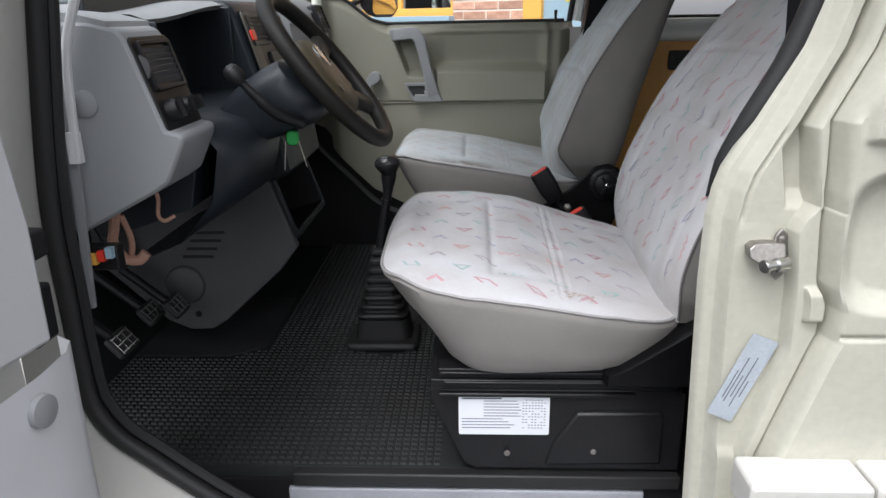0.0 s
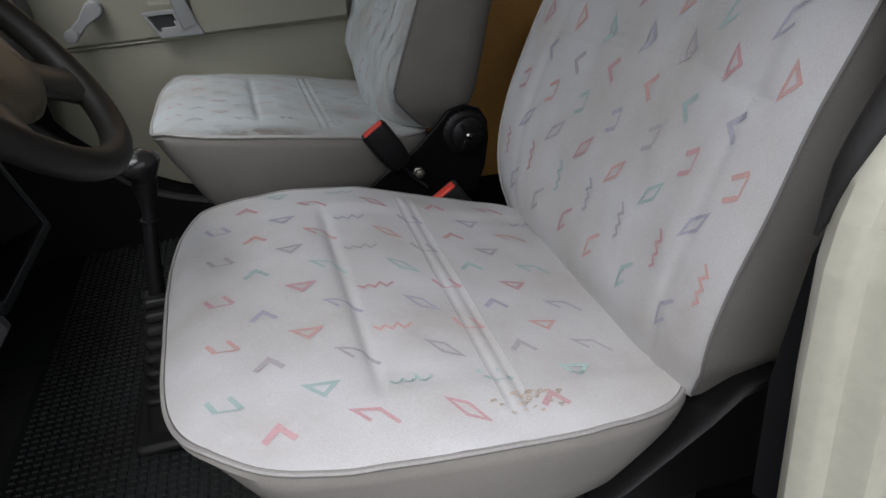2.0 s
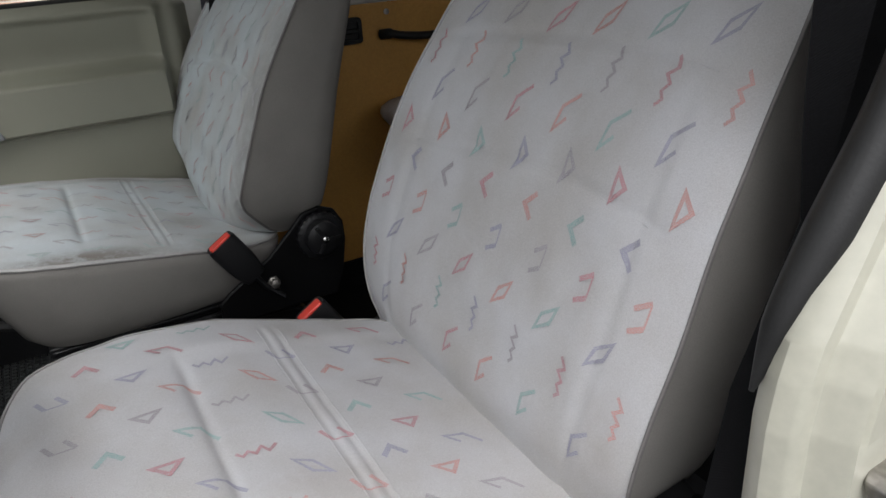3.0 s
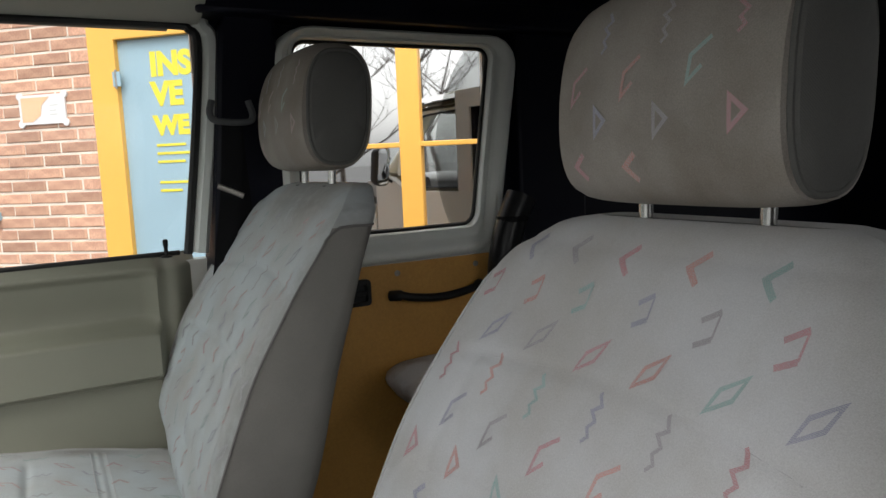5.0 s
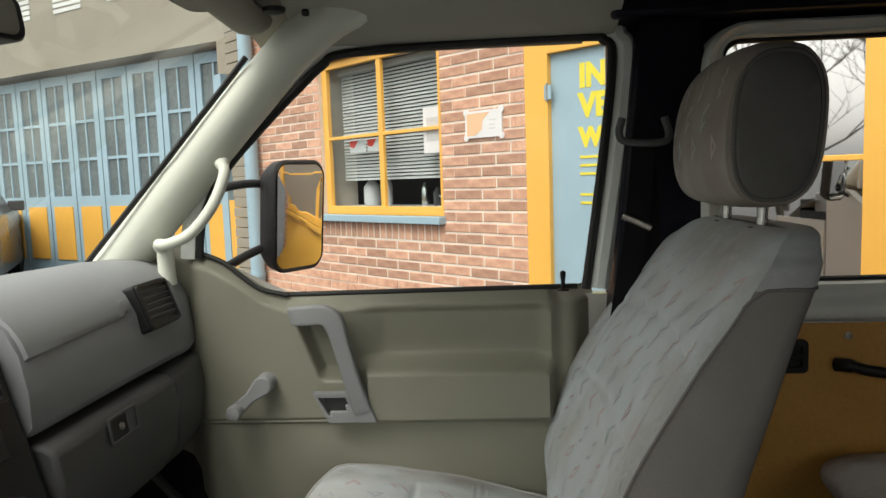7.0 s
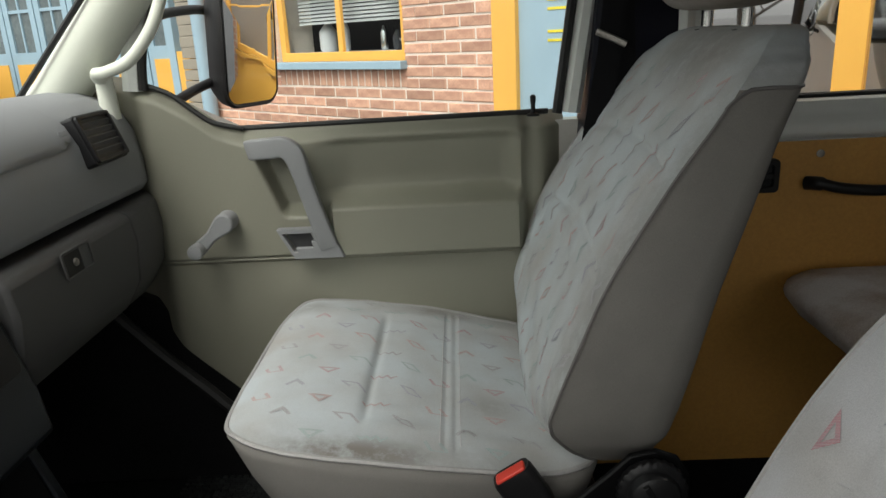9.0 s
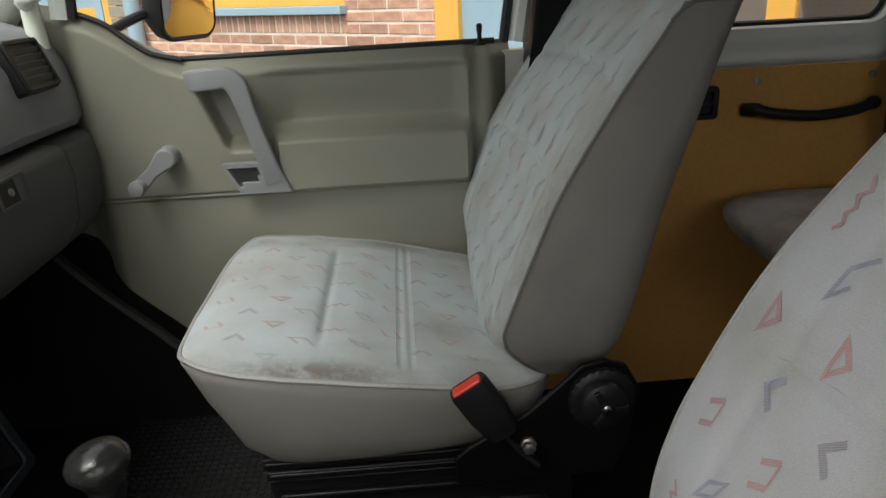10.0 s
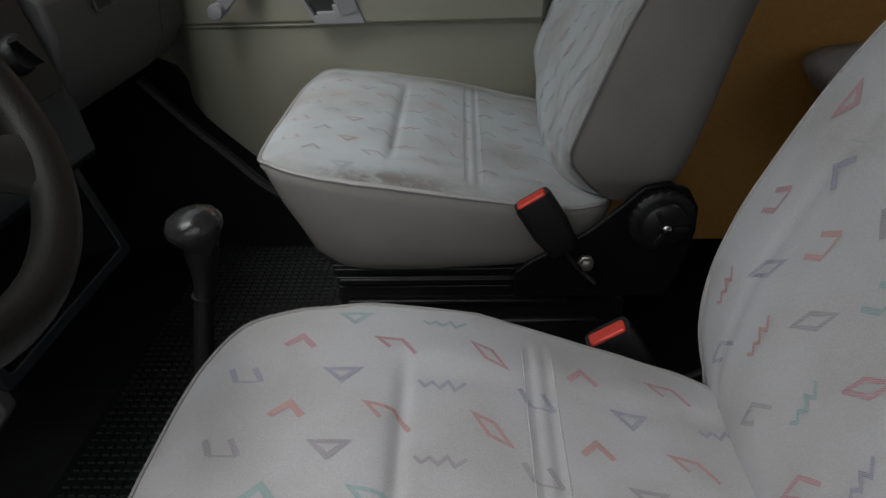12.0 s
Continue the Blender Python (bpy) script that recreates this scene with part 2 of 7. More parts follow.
LEATHER = mat("tan_insulation", (0.42, 0.24, 0.17), 0.6, grain=200, vary=0.2, stain=20)
BRICK = mat("red_brick", (0.58, 0.345, 0.235), 0.85, grain=90, bump=0.6, vary=0.25, stain=14, dirt=(0.41, 0.215, 0.15), piece=0.5)
MORTAR = mat("mortar", (0.78, 0.70, 0.60), 0.95, grain=150, bump=0.6, vary=0.2, stain=8)
YELLOW = mat("yellow_paint", (0.84, 0.46, 0.09), 0.4, grain=120, bump=0.05, vary=0.06, stain=3)
LEMON = mat("lemon_lettering", (0.80, 0.68, 0.06), 0.4, grain=120, bump=0.03, vary=0.06)
BLUEP = mat("light_blue_paint", (0.32, 0.46, 0.54), 0.45, grain=120, bump=0.06, vary=0.08, stain=3)
PLASTER = mat("beige_plaster", (0.30, 0.272, 0.215), 0.9, grain=60, bump=0.3, vary=0.1, stain=2)
ASPHALT = mat("asphalt", (0.055, 0.055, 0.055), 0.9, grain=80, bump=0.7, vary=0.3, stain=2)
# near-black: paints in the gloom of unlit rooms; also a jar and car glass
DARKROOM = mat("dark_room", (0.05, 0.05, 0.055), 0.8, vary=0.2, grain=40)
BLIND = mat("grey_blind_slat", (0.55, 0.55, 0.54), 0.5, vary=0.1, grain=60)
WHITEP = mat("white_plastic", (0.72, 0.72, 0.72), 0.4, vary=0.05)
ORANGEP = mat("orange_print", (0.80, 0.50, 0.30), 0.5, vary=0.1)
REDPAINT = mat("red_car_paint", (0.45, 0.02, 0.025), 0.3, vary=0.1, coat=0.5)
DARKCAR = mat("dark_car_paint", (0.03, 0.035, 0.04), 0.3, vary=0.1, coat=0.5)
BARK = mat("bark", (0.09, 0.07, 0.055), 0.95, grain=60, bump=0.8, vary=0.4, stain=5)
PANE = glass("clear_glass")
# windscreen with a slight milky film for the haze of reflected sky
HAZEPANE = glass("hazy_windscreen", (0.93, 0.97, 0.95), 0.05, 0.03)
GARPANE = mat("dusty_garage_pane", (0.15, 0.185, 0.19), 0.25, grain=20, bump=0.0, vary=0.25, stain=1.5)
BPANE = glass("house_glass", (0.9, 0.93, 0.93), 0.012)
RPANE = glass("reflecting_glass", (0.5, 0.55, 0.55), 0.44)
MIRROR = mat("mirror_glass", (0.85, 0.87, 0.88), 0.05, metal=1.0, vary=0.0, bump=0.0)
MIRROR.node_tree.nodes["Principled BSDF"].inputs["Roughness"].default_value = 0.02
for _k in list(MIRROR.node_tree.nodes["Principled BSDF"].inputs["Roughness"].links):
    MIRROR.node_tree.links.remove(_k)


# ---- mesh helpers ----
def finish(name, bm, material, smooth=True, angle=40):
    me = bpy.data.meshes.new(name)
    bm.normal_update()
    bm.to_mesh(me)
    bm.free()
    for k in material if isinstance(material, (list, tuple)) else (material,):
        me.materials.append(k)
    if smooth:
        me.shade_smooth()
        me.set_sharp_from_angle(angle=radians(angle))
    return me


def thing(name, label, category, group="", kind="", at=None):
    ob = new(name)
    ob.empty_display_size = 0.05
    if at is not None:
        ob.matrix_world = at
    return tagged(ob, label, category, group, kind)


def part(name, bm, material, parent=None, label="", smooth=True, angle=40, bevel=0.0):
    ob = new(name, finish(name, bm, material, smooth, angle))
    if parent:
        ob.parent = parent
    if bevel:
        k = ob.modifiers.new("bevel", "BEVEL")
        k.width, k.segments, k.limit_method = bevel, 2, "ANGLE"
    return tagged(ob, label)


def box(bm, lo, hi, m=None, mi=0):
    """A box between two corners, turned by m."""
    c = [Vector((x, y, z)) for x in (lo[0], hi[0]) for y in (lo[1], hi[1]) for z in (lo[2], hi[2])]
    v = [bm.verts.new(m @ p if m else p) for p in c]
    for q in ((0, 1, 3, 2), (4, 6, 7, 5), (0, 4, 5, 1), (2, 3, 7, 6), (0, 2, 6, 4), (1, 5, 7, 3)):
        bm.faces.new([v[i] for i in q]).material_index = mi
    return bm


def loft(bm, loops, closed=True, caps=True, mi=0):
    """Skin through loops of the same number of points."""
    rows = [[bm.verts.new(p) for p in lp] for lp in loops]
    n = len(rows[0])
    for a, b in zip(rows, rows[1:]):
        for i in range(n if closed else n - 1):
            j = (i + 1) % n
            bm.faces.new((a[i], a[j], b[j], b[i])).material_index = mi
    if caps and closed:
        bm.faces.new(rows[0][::-1]).material_index = mi
        bm.faces.new(rows[-1]).material_index = mi
    return bm


def tube(bm, path, r, seg=8, closed=False, flat=1.0, mi=0):
    """A round (or flattened) bar along a path; r may be a list."""
    pts = [Vector(p) for p in path]
    n = len(pts)
    rs = [float(q) for q in r] if isinstance(r, (list, tuple)) else [r] * n
    rs += [rs[-1]] * (n - len(rs))
    ref = None
    loops = []
    for i, p in enumerate(pts):
        a = pts[(i - 1) % n] if closed or i else p
        b = pts[(i + 1) % n] if closed or i < n - 1 else p
        d = (b - a).normalized()
        if ref is None:
            ref = d.orthogonal().normalized() if abs(d.z) > 0.9 else d.cross(Vector((0, 0, 1))).normalized()
        ref = (ref - d * ref.dot(d)).normalized()
        s = d.cross(ref)
        loops.append([p + rs[i] * (ref * math.cos(k) + s * flat * math.sin(k)) for k in (2 * math.pi * q / seg for q in range(seg))])
    if closed:
        loops.append(loops[0])
    return loft(bm, loops, True, not closed, mi)


def curve_through(pts, k=8):
    """A smooth path through points (Catmull-Rom)."""
    p = [Vector(q) for q in pts]
    p = [2 * p[0] - p[1], *p, 2 * p[-1] - p[-2]]
    out = []
    for i in range(1, len(p) - 2):
        for s in range(k):
            t = s / k
            out.append(0.5 * (2 * p[i] + (p[i + 1] - p[i - 1]) * t + (2 * p[i - 1] - 5 * p[i] + 4 * p[i + 1] - p[i + 2]) * t * t + (3 * p[i] - p[i - 1] - 3 * p[i + 1] + p[i + 2]) * t ** 3))
    return out + [p[-2]]


def lathe(bm, profile, m=None, seg=24, mi=0):
    """Turned shape from (radius, height) pairs about z, moved by m."""
    m = m or Matrix()
    return loft(bm, [[m @ Vector((max(r, 1e-4) * math.cos(a), max(r, 1e-4) * math.sin(a), h)) for a in (2 * math.pi * i / seg for i in range(seg))] for r, h in profile], True, True, mi)


def rounded(w, h, r, k=5):
    """Outline of a rounded rectangle about the origin, as (a, b)."""
    out = []
    for cx, cy, a0 in ((w / 2 - r, h / 2 - r, 0), (-w / 2 + r, h / 2 - r, 90), (-w / 2 + r, -h / 2 + r, 180), (w / 2 - r, -h / 2 + r, 270)):
        out += [(cx + r * math.cos(radians(a0 + 90 * i / k)), cy + r * math.sin(radians(a0 + 90 * i / k))) for i in range(k + 1)]
    return out


def lerp(t, table):
    """Straight lines between (t, value) rows."""
    return float(np.interp(t, [a for a, _ in table], [b for _, b in table]))


def step(t, a, b):
    k = min(1.0, max(0.0, (t - a) / (b - a)))
    return k * k * (3 - 2 * k)


def plate(bm, outline, depth, m, mi=0):
    """A flat shape from its outline (a, b), with thickness along the third axis, moved by m."""
    return loft(bm, [[m @ Vector((a, b, 0)) for a, b in outline], [m @ Vector((a, b, depth)) for a, b in outline]], True, True, mi)


def frame_mesh(bm, outer, inner, depth, m, mi=0):
    """A flat ring between two outlines of the same count, with thickness."""
    o0, i0 = [m @ Vector((a, b, 0)) for a, b in outer], [m @ Vector((a, b, 0)) for a, b in inner]
    o1, i1 = [m @ Vector((a, b, depth)) for a, b in outer], [m @ Vector((a, b, depth)) for a, b in inner]
    return loft(bm, [o0, o1, i1, i0, o0], True, False, mi)


def ring(cx, cz, w, h, r, dx=0.0, k=6):
    """Rounded window outline that leans by dx over its height."""
    return [(cx + a + dx * b / h, cz + b) for a, b in rounded(w, h, r, k)]


# ---- the cab seats ----
# each mark: strokes of (points (a, b), half width, closed); b runs along the cloth, a across it
MOTIFS = {
    "bracket": [([(0.012, -0.022), (-0.010, -0.011)], 0.0028, False), ([(-0.010, -0.011), (-0.011, 0.018)], 0.0012, False), ([(0.012, 0.006), (-0.011, 0.020)], 0.0028, False)],
    "chevron": [([(-0.011, -0.019), (0.009, 0.0), (-0.011, 0.018)], 0.0034, False)],
    "triangle": [([(0.009, -0.019), (0.009, 0.019), (-0.010, 0.001)], 0.0026, True)],
    "hook": [([(-0.006, -0.008), (0.013, -0.026), (0.010, 0.006), (-0.016, 0.025)], 0.0023, False)],
    "zigzag": [([(0.004, -0.029), (-0.004, -0.021), (0.003, -0.012), (-0.005, -0.003), (0.006, 0.007), (-0.006, 0.015), (0.005, 0.028)], 0.0019, False)],
    "diamond": [([(0.018, -0.021), (0.009, 0.003), (-0.018, 0.021), (-0.009, -0.004)], 0.0022, True)],
}
ORDER = ("bracket", "chevron", "triangle", "hook", "zigzag", "diamond")


def stroke(bm, surface, pts, w, closed):
    """A flat ribbon with mitred corners, laid on surface(a, b)."""
    p = [Vector(q) for q in pts]
    n = len(p)
    edge = []
    for i in range(n):
        d0 = (p[i] - p[i - 1]).normalized() if closed or i else (p[1] - p[0]).normalized()
        d1 = (p[(i + 1) % n] - p[i]).normalized() if closed or i < n - 1 else d0
        nn = Vector((-d0.y - d1.y, d0.x + d1.x))
        nn = nn.normalized() if nn.length > 0.05 else Vector((-d0.y, d0.x))
        k = w / max(0.45, nn.dot(Vector((-d0.y, d0.x))))
        edge.append((p[i] + nn * k, p[i] - nn * k))
    if closed:
        edge.append(edge[0])
    prev = None
    for (l0, r0), (l1, r1) in zip(edge, edge[1:]):
        steps = max(1, int((l1 - l0).length / 0.005))
        for s in range(steps + 1):
            if prev and s == 0:
                continue
            l, r = l0.lerp(l1, s / steps), r0.lerp(r1, s / steps)
            now = [bm.verts.new(surface(*l)), bm.verts.new(surface(*((l + r) / 2))), bm.verts.new(surface(*r))]
            if prev:
                bm.faces.new((prev[0], prev[1], now[1], now[0]))
                bm.faces.new((prev[1], prev[2], now[2], now[1]))
            prev = now


def print_marks(parent, surface, a_span, b_span, inside, seed, inks=PRINTS, anchor=(0.0, 0.0), pitch=(0.096, 0.0472)):
    """Small woven marks on a surface(a, b) of the cloth: rows of one motif, staggered, five colours in turn."""
    rnd = random.Random(seed)
    for row in range(-20, 21):
        b = anchor[1] + row * pitch[1]
        if not b_span[0] - 0.03 < b < b_span[1] + 0.03:
            continue
        for col in range(-9, 10):
            a = anchor[0] + (col + 0.5 * (row % 2)) * pitch[0] + rnd.gauss(0, 0.002)
            if not a_span[0] - 0.03 < a < a_span[1] + 0.03:
                continue
            bb = b + rnd.gauss(0, 0.002)
            lines = [([(a + 0.86 * p, bb + 0.80 * q) for p, q in pts], w, closed) for pts, w, closed in MOTIFS[ORDER[row % 6]]]
            if not all(inside(*p) for pts, _, _ in lines for p in pts):
                continue
            bm = bmesh.new()
            for pts, w, closed in lines:
                stroke(bm, surface, pts, w, closed)
            part("printed_mark", bm, inks[(col + 3 * (row % 2)) % 5], parent, smooth=False)


GROOVE = 0.220


def seat(label, at, tilt, back_dx, worn, seed, inboard, back_dy=0.0, back_lean=0.0, inks=PRINTS, head_drop=0.0, taper=1.0, square=3.8, cloth=None, marks=(0.085, 0.067), back_marks=(-0.095, 1.105), foot=0.0):
    """A cab seat: cushion, backrest, head restraint on two posts, recliner knob and steel rails. x runs to the rear, y to the passenger's side."""
    cloth = cloth or CLOTH
    s = thing("cab_seat", label, "car seat", "cab seats", at=at)
    L, W = 0.585, 0.305

    def outline(k, grow=0.0, front=0.0):
        """Plan of the cushion: round at the front, narrower behind."""
        c, q = math.cos(k), math.sin(k)
        n = square if c > 0 else 6.0
        x = L / 2 - (L / 2 + grow) * math.copysign(abs(c) ** (2 / n), c)
        y = (W + grow) * math.copysign(abs(q) ** (2 / n), q)
        y *= 1 - 0.11 * step(x, 0.25, 0.62)
        x += front * max(0.0, 1 - x / 0.3) ** 1.2
        return x, y

    def top(x, y):
        u = y / W
        r = max(abs(u), abs((x - L / 2) / (L / 2))) if x < L / 2 else abs(u)
        z = 0.966 - 0.128 * x - 0.10 * max(0.0, x - 0.28) + 0.016 * (1 - r ** 4) + tilt * (u + 1) * 0.5 * (0.3 + 0.7 * step(x, 0.02, 0.24)) * (1 - 0.7 * step(x, 0.25, 0.5))
        z -= 0.022 * max(0.0, 1 - x / 0.07) ** 2
        if 0.16 < x:
            z -= 0.007 * (1 - step(abs(u), 0.50, 0.78)) * step(x, GROOVE - 0.03, GROOVE + 0.015)
        z -= 0.0055 * math.exp(-(((x - GROOVE) / 0.0075) ** 2)) * (1 - step(abs(u), 0.45, 0.80))
        for xs in (0.345, 0.362):
            z -= 0.0020 * math.exp(-(((x - xs) / 0.005) ** 2)) * (1 - step(abs(u), 0.80, 0.9))
        for us in (-0.66, 0.66):
            z -= 0.0034 * math.exp(-(((u - us) / 0.020) ** 2)) * step(x, 0.19, 0.22)
        z += 0.003 * noise.noise(Vector((x * 9, y * 9, seed))) + 0.0016 * noise.noise(Vector((x * 26, y * 17, seed + 7)))
        return z

    K = 168
    bm = bmesh.new()
    xs = sorted(set([round(L / 2 * (1 - math.cos(math.pi * i / 70)), 5) for i in range(1, 70)] + [round(c + d * 0.0022, 5) for c in (GROOVE, 0.345, 0.362) for d in range(-7, 8)]))
    rows = []
    for x in [0.0006] + xs + [L - 0.0006]:
        c = (L / 2 - x) / (L / 2)
        n = square if c > 0 else 6.0
        w = W * (1 - abs(c) ** n) ** (1 / n) * (1 - 0.11 * step(x, 0.25, 0.62))
        rows.append([(x, w * u, top(x, w * u)) for u in (math.sin(math.pi * (j / 44 - 0.5)) for j in range(45))])
    loft(bm, rows, False, False)
    cushion = part("cushion", bm, cloth, s, "light grey cloth with small zigzag marks")
    # the plain skirt below the seam
    bm = bmesh.new()
    loops = []
    for z, grow, front in ((None, 0.0, 0.0), (None, 0.006, 0.004), (0.92, 0.006, 0.016), (0.885, 0.0, 0.042), (0.85, -0.010, 0.073), (0.82, -0.018, 0.097), (0.80, -0.035, 0.115)):
        lp = []
        for q in range(K):
            x, y = outline(2 * math.pi * q / K, grow, front * taper)
            x0, y0 = outline(2 * math.pi * q / K)
            edge = top(x0, y0)
            bottom = 0.772
            if z is None:
                zz = edge if grow == 0 else edge - 0.012
            else:
                zz = bottom + (edge - 0.012 - bottom) * (z - 0.80) / 0.13
                zz += 0.004 * math.sin(q * 0.31 + 9 * z + seed) * (z > 0.81)
            lp.append((x, y, zz))
        loops.append(lp)
    loft(bm, loops, True, False)
    bm.faces.new([v for v in list(bm.verts)[-K:]])
    part("cushion_skirt", bm, VINYL, s, "plain grey side cloth")
    bm = bmesh.new()
    tube(bm, [(x, y, top(x, y) - 0.001) for x, y in (outline(2 * math.pi * q / K, 0.003) for q in range(K))], 0.0042 if foot else 0.0028, 6, True)
    part("piping", bm, PIPING if foot else EDGEPIPE, s)
    # seams
    bm = bmesh.new()
    for xs in (0.338, 0.369):
        tube(bm, [(xs, y, top(xs, y) + 0.0002) for y in np.linspace(-0.25, 0.25, 30)], 0.0009, 5)
    part("seam", bm, CLOTH, s)

    def inside(a, b):
        x, y = b, a
        n = 3.8 if x < L / 2 else 5.0
        c = abs((x - L / 2) / (L / 2 - 0.014)) ** n + abs(y / (W * (1 - 0.11 * step(x, 0.25, 0.62)) - 0.012)) ** n
        return c < 1.0 and x < 0.56

    print_marks(s, lambda a, b: (b, a, top(b, a) + 0.0011), (-0.31, 0.31), (0.0, 0.60), inside, seed, inks, marks)
    # a torn, fluffy patch near the outer edge
    if worn:
        bm = bmesh.new()
        rnd = random.Random(seed)
        for i in range(34):
            x, y, r = rnd.gauss(0.375, 0.020), -W * rnd.uniform(0.77, 0.87), rnd.uniform(0.0015, 0.0042)
            z0 = top(x, y)
            ang = rnd.uniform(0, 6.28)
            bm.faces.new([bm.verts.new((x + r * g * math.cos(k + ang), y + r * g * 0.6 * math.sin(k + ang), z0 + 0.0013 + 0.001 * rnd.random())) for k, g in ((j * 0.898, rnd.uniform(0.6, 1.5)) for j in range(7))])
        tagged(part("worn_patch", bm, GRIME, s, "torn tan patch", smooth=False), kind="stuff")

    below = set(s.children)
    # backrest: x of the front face and of the rear by height
    face = ((0.88, 0.585), (0.93, 0.574), (1.00, 0.580), (1.07, 0.605), (1.19, 0.656), (1.28, 0.712), (1.36, 0.768), (1.42, 0.815), (1.46, 0.845), (1.483, 0.872), (1.498, 0.905))
    rear = ((0.88, 0.755), (0.93, 0.780), (1.00, 0.798), (1.12, 0.824), (1.26, 0.866), (1.38, 0.900), (1.455, 0.934), (1.485, 0.948), (1.498, 0.950))
    low = 0.88 if foot else 0.858
    half = (*(((0.88, 0.225), (0.90, 0.268), (0.94, 0.300)) if foot else ((0.858, 0.262), (0.872, 0.284), (0.90, 0.297), (0.94, 0.306))), (1.00, 0.315), (1.10, 0.322), (1.25, 0.315), (1.37, 0.302), (1.435, 0.288), (1.468, 0.268), (1.488, 0.232), (1.498, 0.17))

    def smooth_at(z, table):
        d = min(0.02, 1.498 - z)
        return sum(lerp(z + d * k, table) * w for k, w in ((-1.6, 0.2), (-0.8, 0.2), (0, 0.2), (0.8, 0.2), (1.0 if d < 0.02 else 1.6, 0.2)))

    def front(y, z):
        w = smooth_at(z, half)
        u = max(-1.0, min(1.0, y / w))
        x = smooth_at(z, face) + back_dx
        x += foot * abs(u) ** 3 * lerp(z, ((0.88, 0.085), (0.895, 0.062), (0.93, 0.036), (0.965, 0.010), (0.99, 0.0)))
        x += 0.020 * (1 - u * u) * step(z, 0.9, 1.0) * (1 - step(z, 1.36, 1.48)) - 0.012 + 0.012 * abs(u) ** 8
        for zs, a in ((1.195, 0.004), (1.335, 0.004)):
            zz = zs - 0.02 * u * u
            x += 0.8 * a * math.exp(-(((z - zz) / 0.006) ** 2)) * (1 - step(abs(u), 0.80, 0.88)) + 0.0022 * step(z, zz - 0.012, zz) * (1 - step(z, zz, zz + 0.06)) * (1 - step(abs(u), 0.7, 0.9))
        for us in (-0.72, 0.72):
            x += 0.0022 * math.exp(-(((u - us) / 0.022) ** 2)) * (1 - 0.6 * step(z, 1.32, 1.35))
        x += 0.003 * noise.noise(Vector((y * 9, z * 9, seed + 4))) + 0.0014 * noise.noise(Vector((y * 22, z * 16, seed + 9)))
        return x

    zs = [low + (1.498 - low) * (1 - (1 - i / 110) ** 1.3) for i in range(111)]
    bm = bmesh.new()
    loft(bm, [[(front(u * smooth_at(z, half), z), u * smooth_at(z, half), z) for u in np.linspace(-1, 1, 81)] for z in zs], False, False)
    part("backrest", bm, cloth, s, "light grey cloth with small zigzag marks")
    bm = bmesh.new()
    loops = []
    for z in zs:
        w = smooth_at(z, half)
        xf, xr = front(w, z), smooth_at(z, rear) + back_dx
        xl = front(-w, z)
        arc = [(xl, -w, z)]
        for k in np.linspace(0, math.pi, 15):
            arc.append((xf + 0.012 + (xr - xf - 0.012) * (math.sin(k) ** 0.35), -w * math.copysign(abs(math.cos(k)) ** 0.42, math.cos(k)) * (1.0 + 0.012 * math.sin(k)), z))
        arc.append((xf, w, z))
        loops.append(arc)
    cut = next(i for i, z in enumerate(zs) if z > 1.425)
    loft(bm, loops[:cut + 1], False, False)
    bm.faces.new([bm.verts.new(p) for p in loops[0]][::-1])
    part("backrest_shell", bm, VINYL, s, "plain grey side cloth")
    bm = bmesh.new()
    loft(bm, loops[cut:], False, False)
    bm.faces.new([bm.verts.new(p) for p in loops[-1]])
    part("backrest_top", bm, cloth, s)
    for sgn in (-1, 1):
        bm = bmesh.new()
        arc = loops[cut] if sgn < 0 else loops[cut][::-1]
        tube(bm, curve_through([(front(sgn * smooth_at(z, half), z) - 0.001, sgn * smooth_at(z, half) * 1.003, z) for z in zs[1:cut - 3]] + [(p[0], p[1] * 1.003, p[2]) for p in arc[1:8]], 2), 0.0024, 6)
        part("piping", bm, DARKPIPE if (sgn < 0) else PIPING, s)
    for za in (1.195, 1.335):
        bm = bmesh.new()
        tube(bm, [(front(u * 0.27, za - 0.02 * u * u) + 0.0005, u * 0.27, za - 0.02 * u * u) for u in np.linspace(-0.88, 0.88, 40)], 0.0008, 5)
        part("seam", bm, CLOTH, s)
    print_marks(s, lambda a, b: (front(a, b) - 0.0012, a, b), (-0.31, 0.32), (0.90, 1.50), lambda a, b: 0.89 < b < 1.476 and abs(a) < smooth_at(b, half) - 0.012, seed + 1, inks, back_marks, (0.0905, 0.0505))

    # head restraint
    hx, hz = 0.896 + back_dx + head_drop * 0.6, 1.662 - head_drop

    def head_x(y, dz, back=False):
        """Front or rear face of the head restraint, by its height above the middle."""
        v = y / 0.152
        reach = 0.126 * (0.84 + 0.16 * max(0.0, 1 - abs(v) ** 3) ** 0.5 if dz > 0 else 0.93 + 0.07 * max(0.0, 1 - v ** 4) ** 0.5)
        q = min(1.0, abs(dz) / reach) ** (1 / 0.72)
        c = (1 - q * q) ** 0.36
        if back:
            return hx + 0.064 * c + 0.066 * dz
        return hx - (0.064 * c + 0.024 * c ** 0.5) * (1 - 0.10 * v * v) * (1 - 0.10 * max(0.0, dz / 0.126)) + 0.066 * dz

    bm = bmesh.new()
    loops = []
    for i in range(25):
        v = -1 + 2 * i / 24
        y = 0.152 * v
        up, down = 0.84 + 0.16 * (1 - abs(v) ** 3) ** 0.5, 0.93 + 0.07 * (1 - v ** 4) ** 0.5
        lp = []
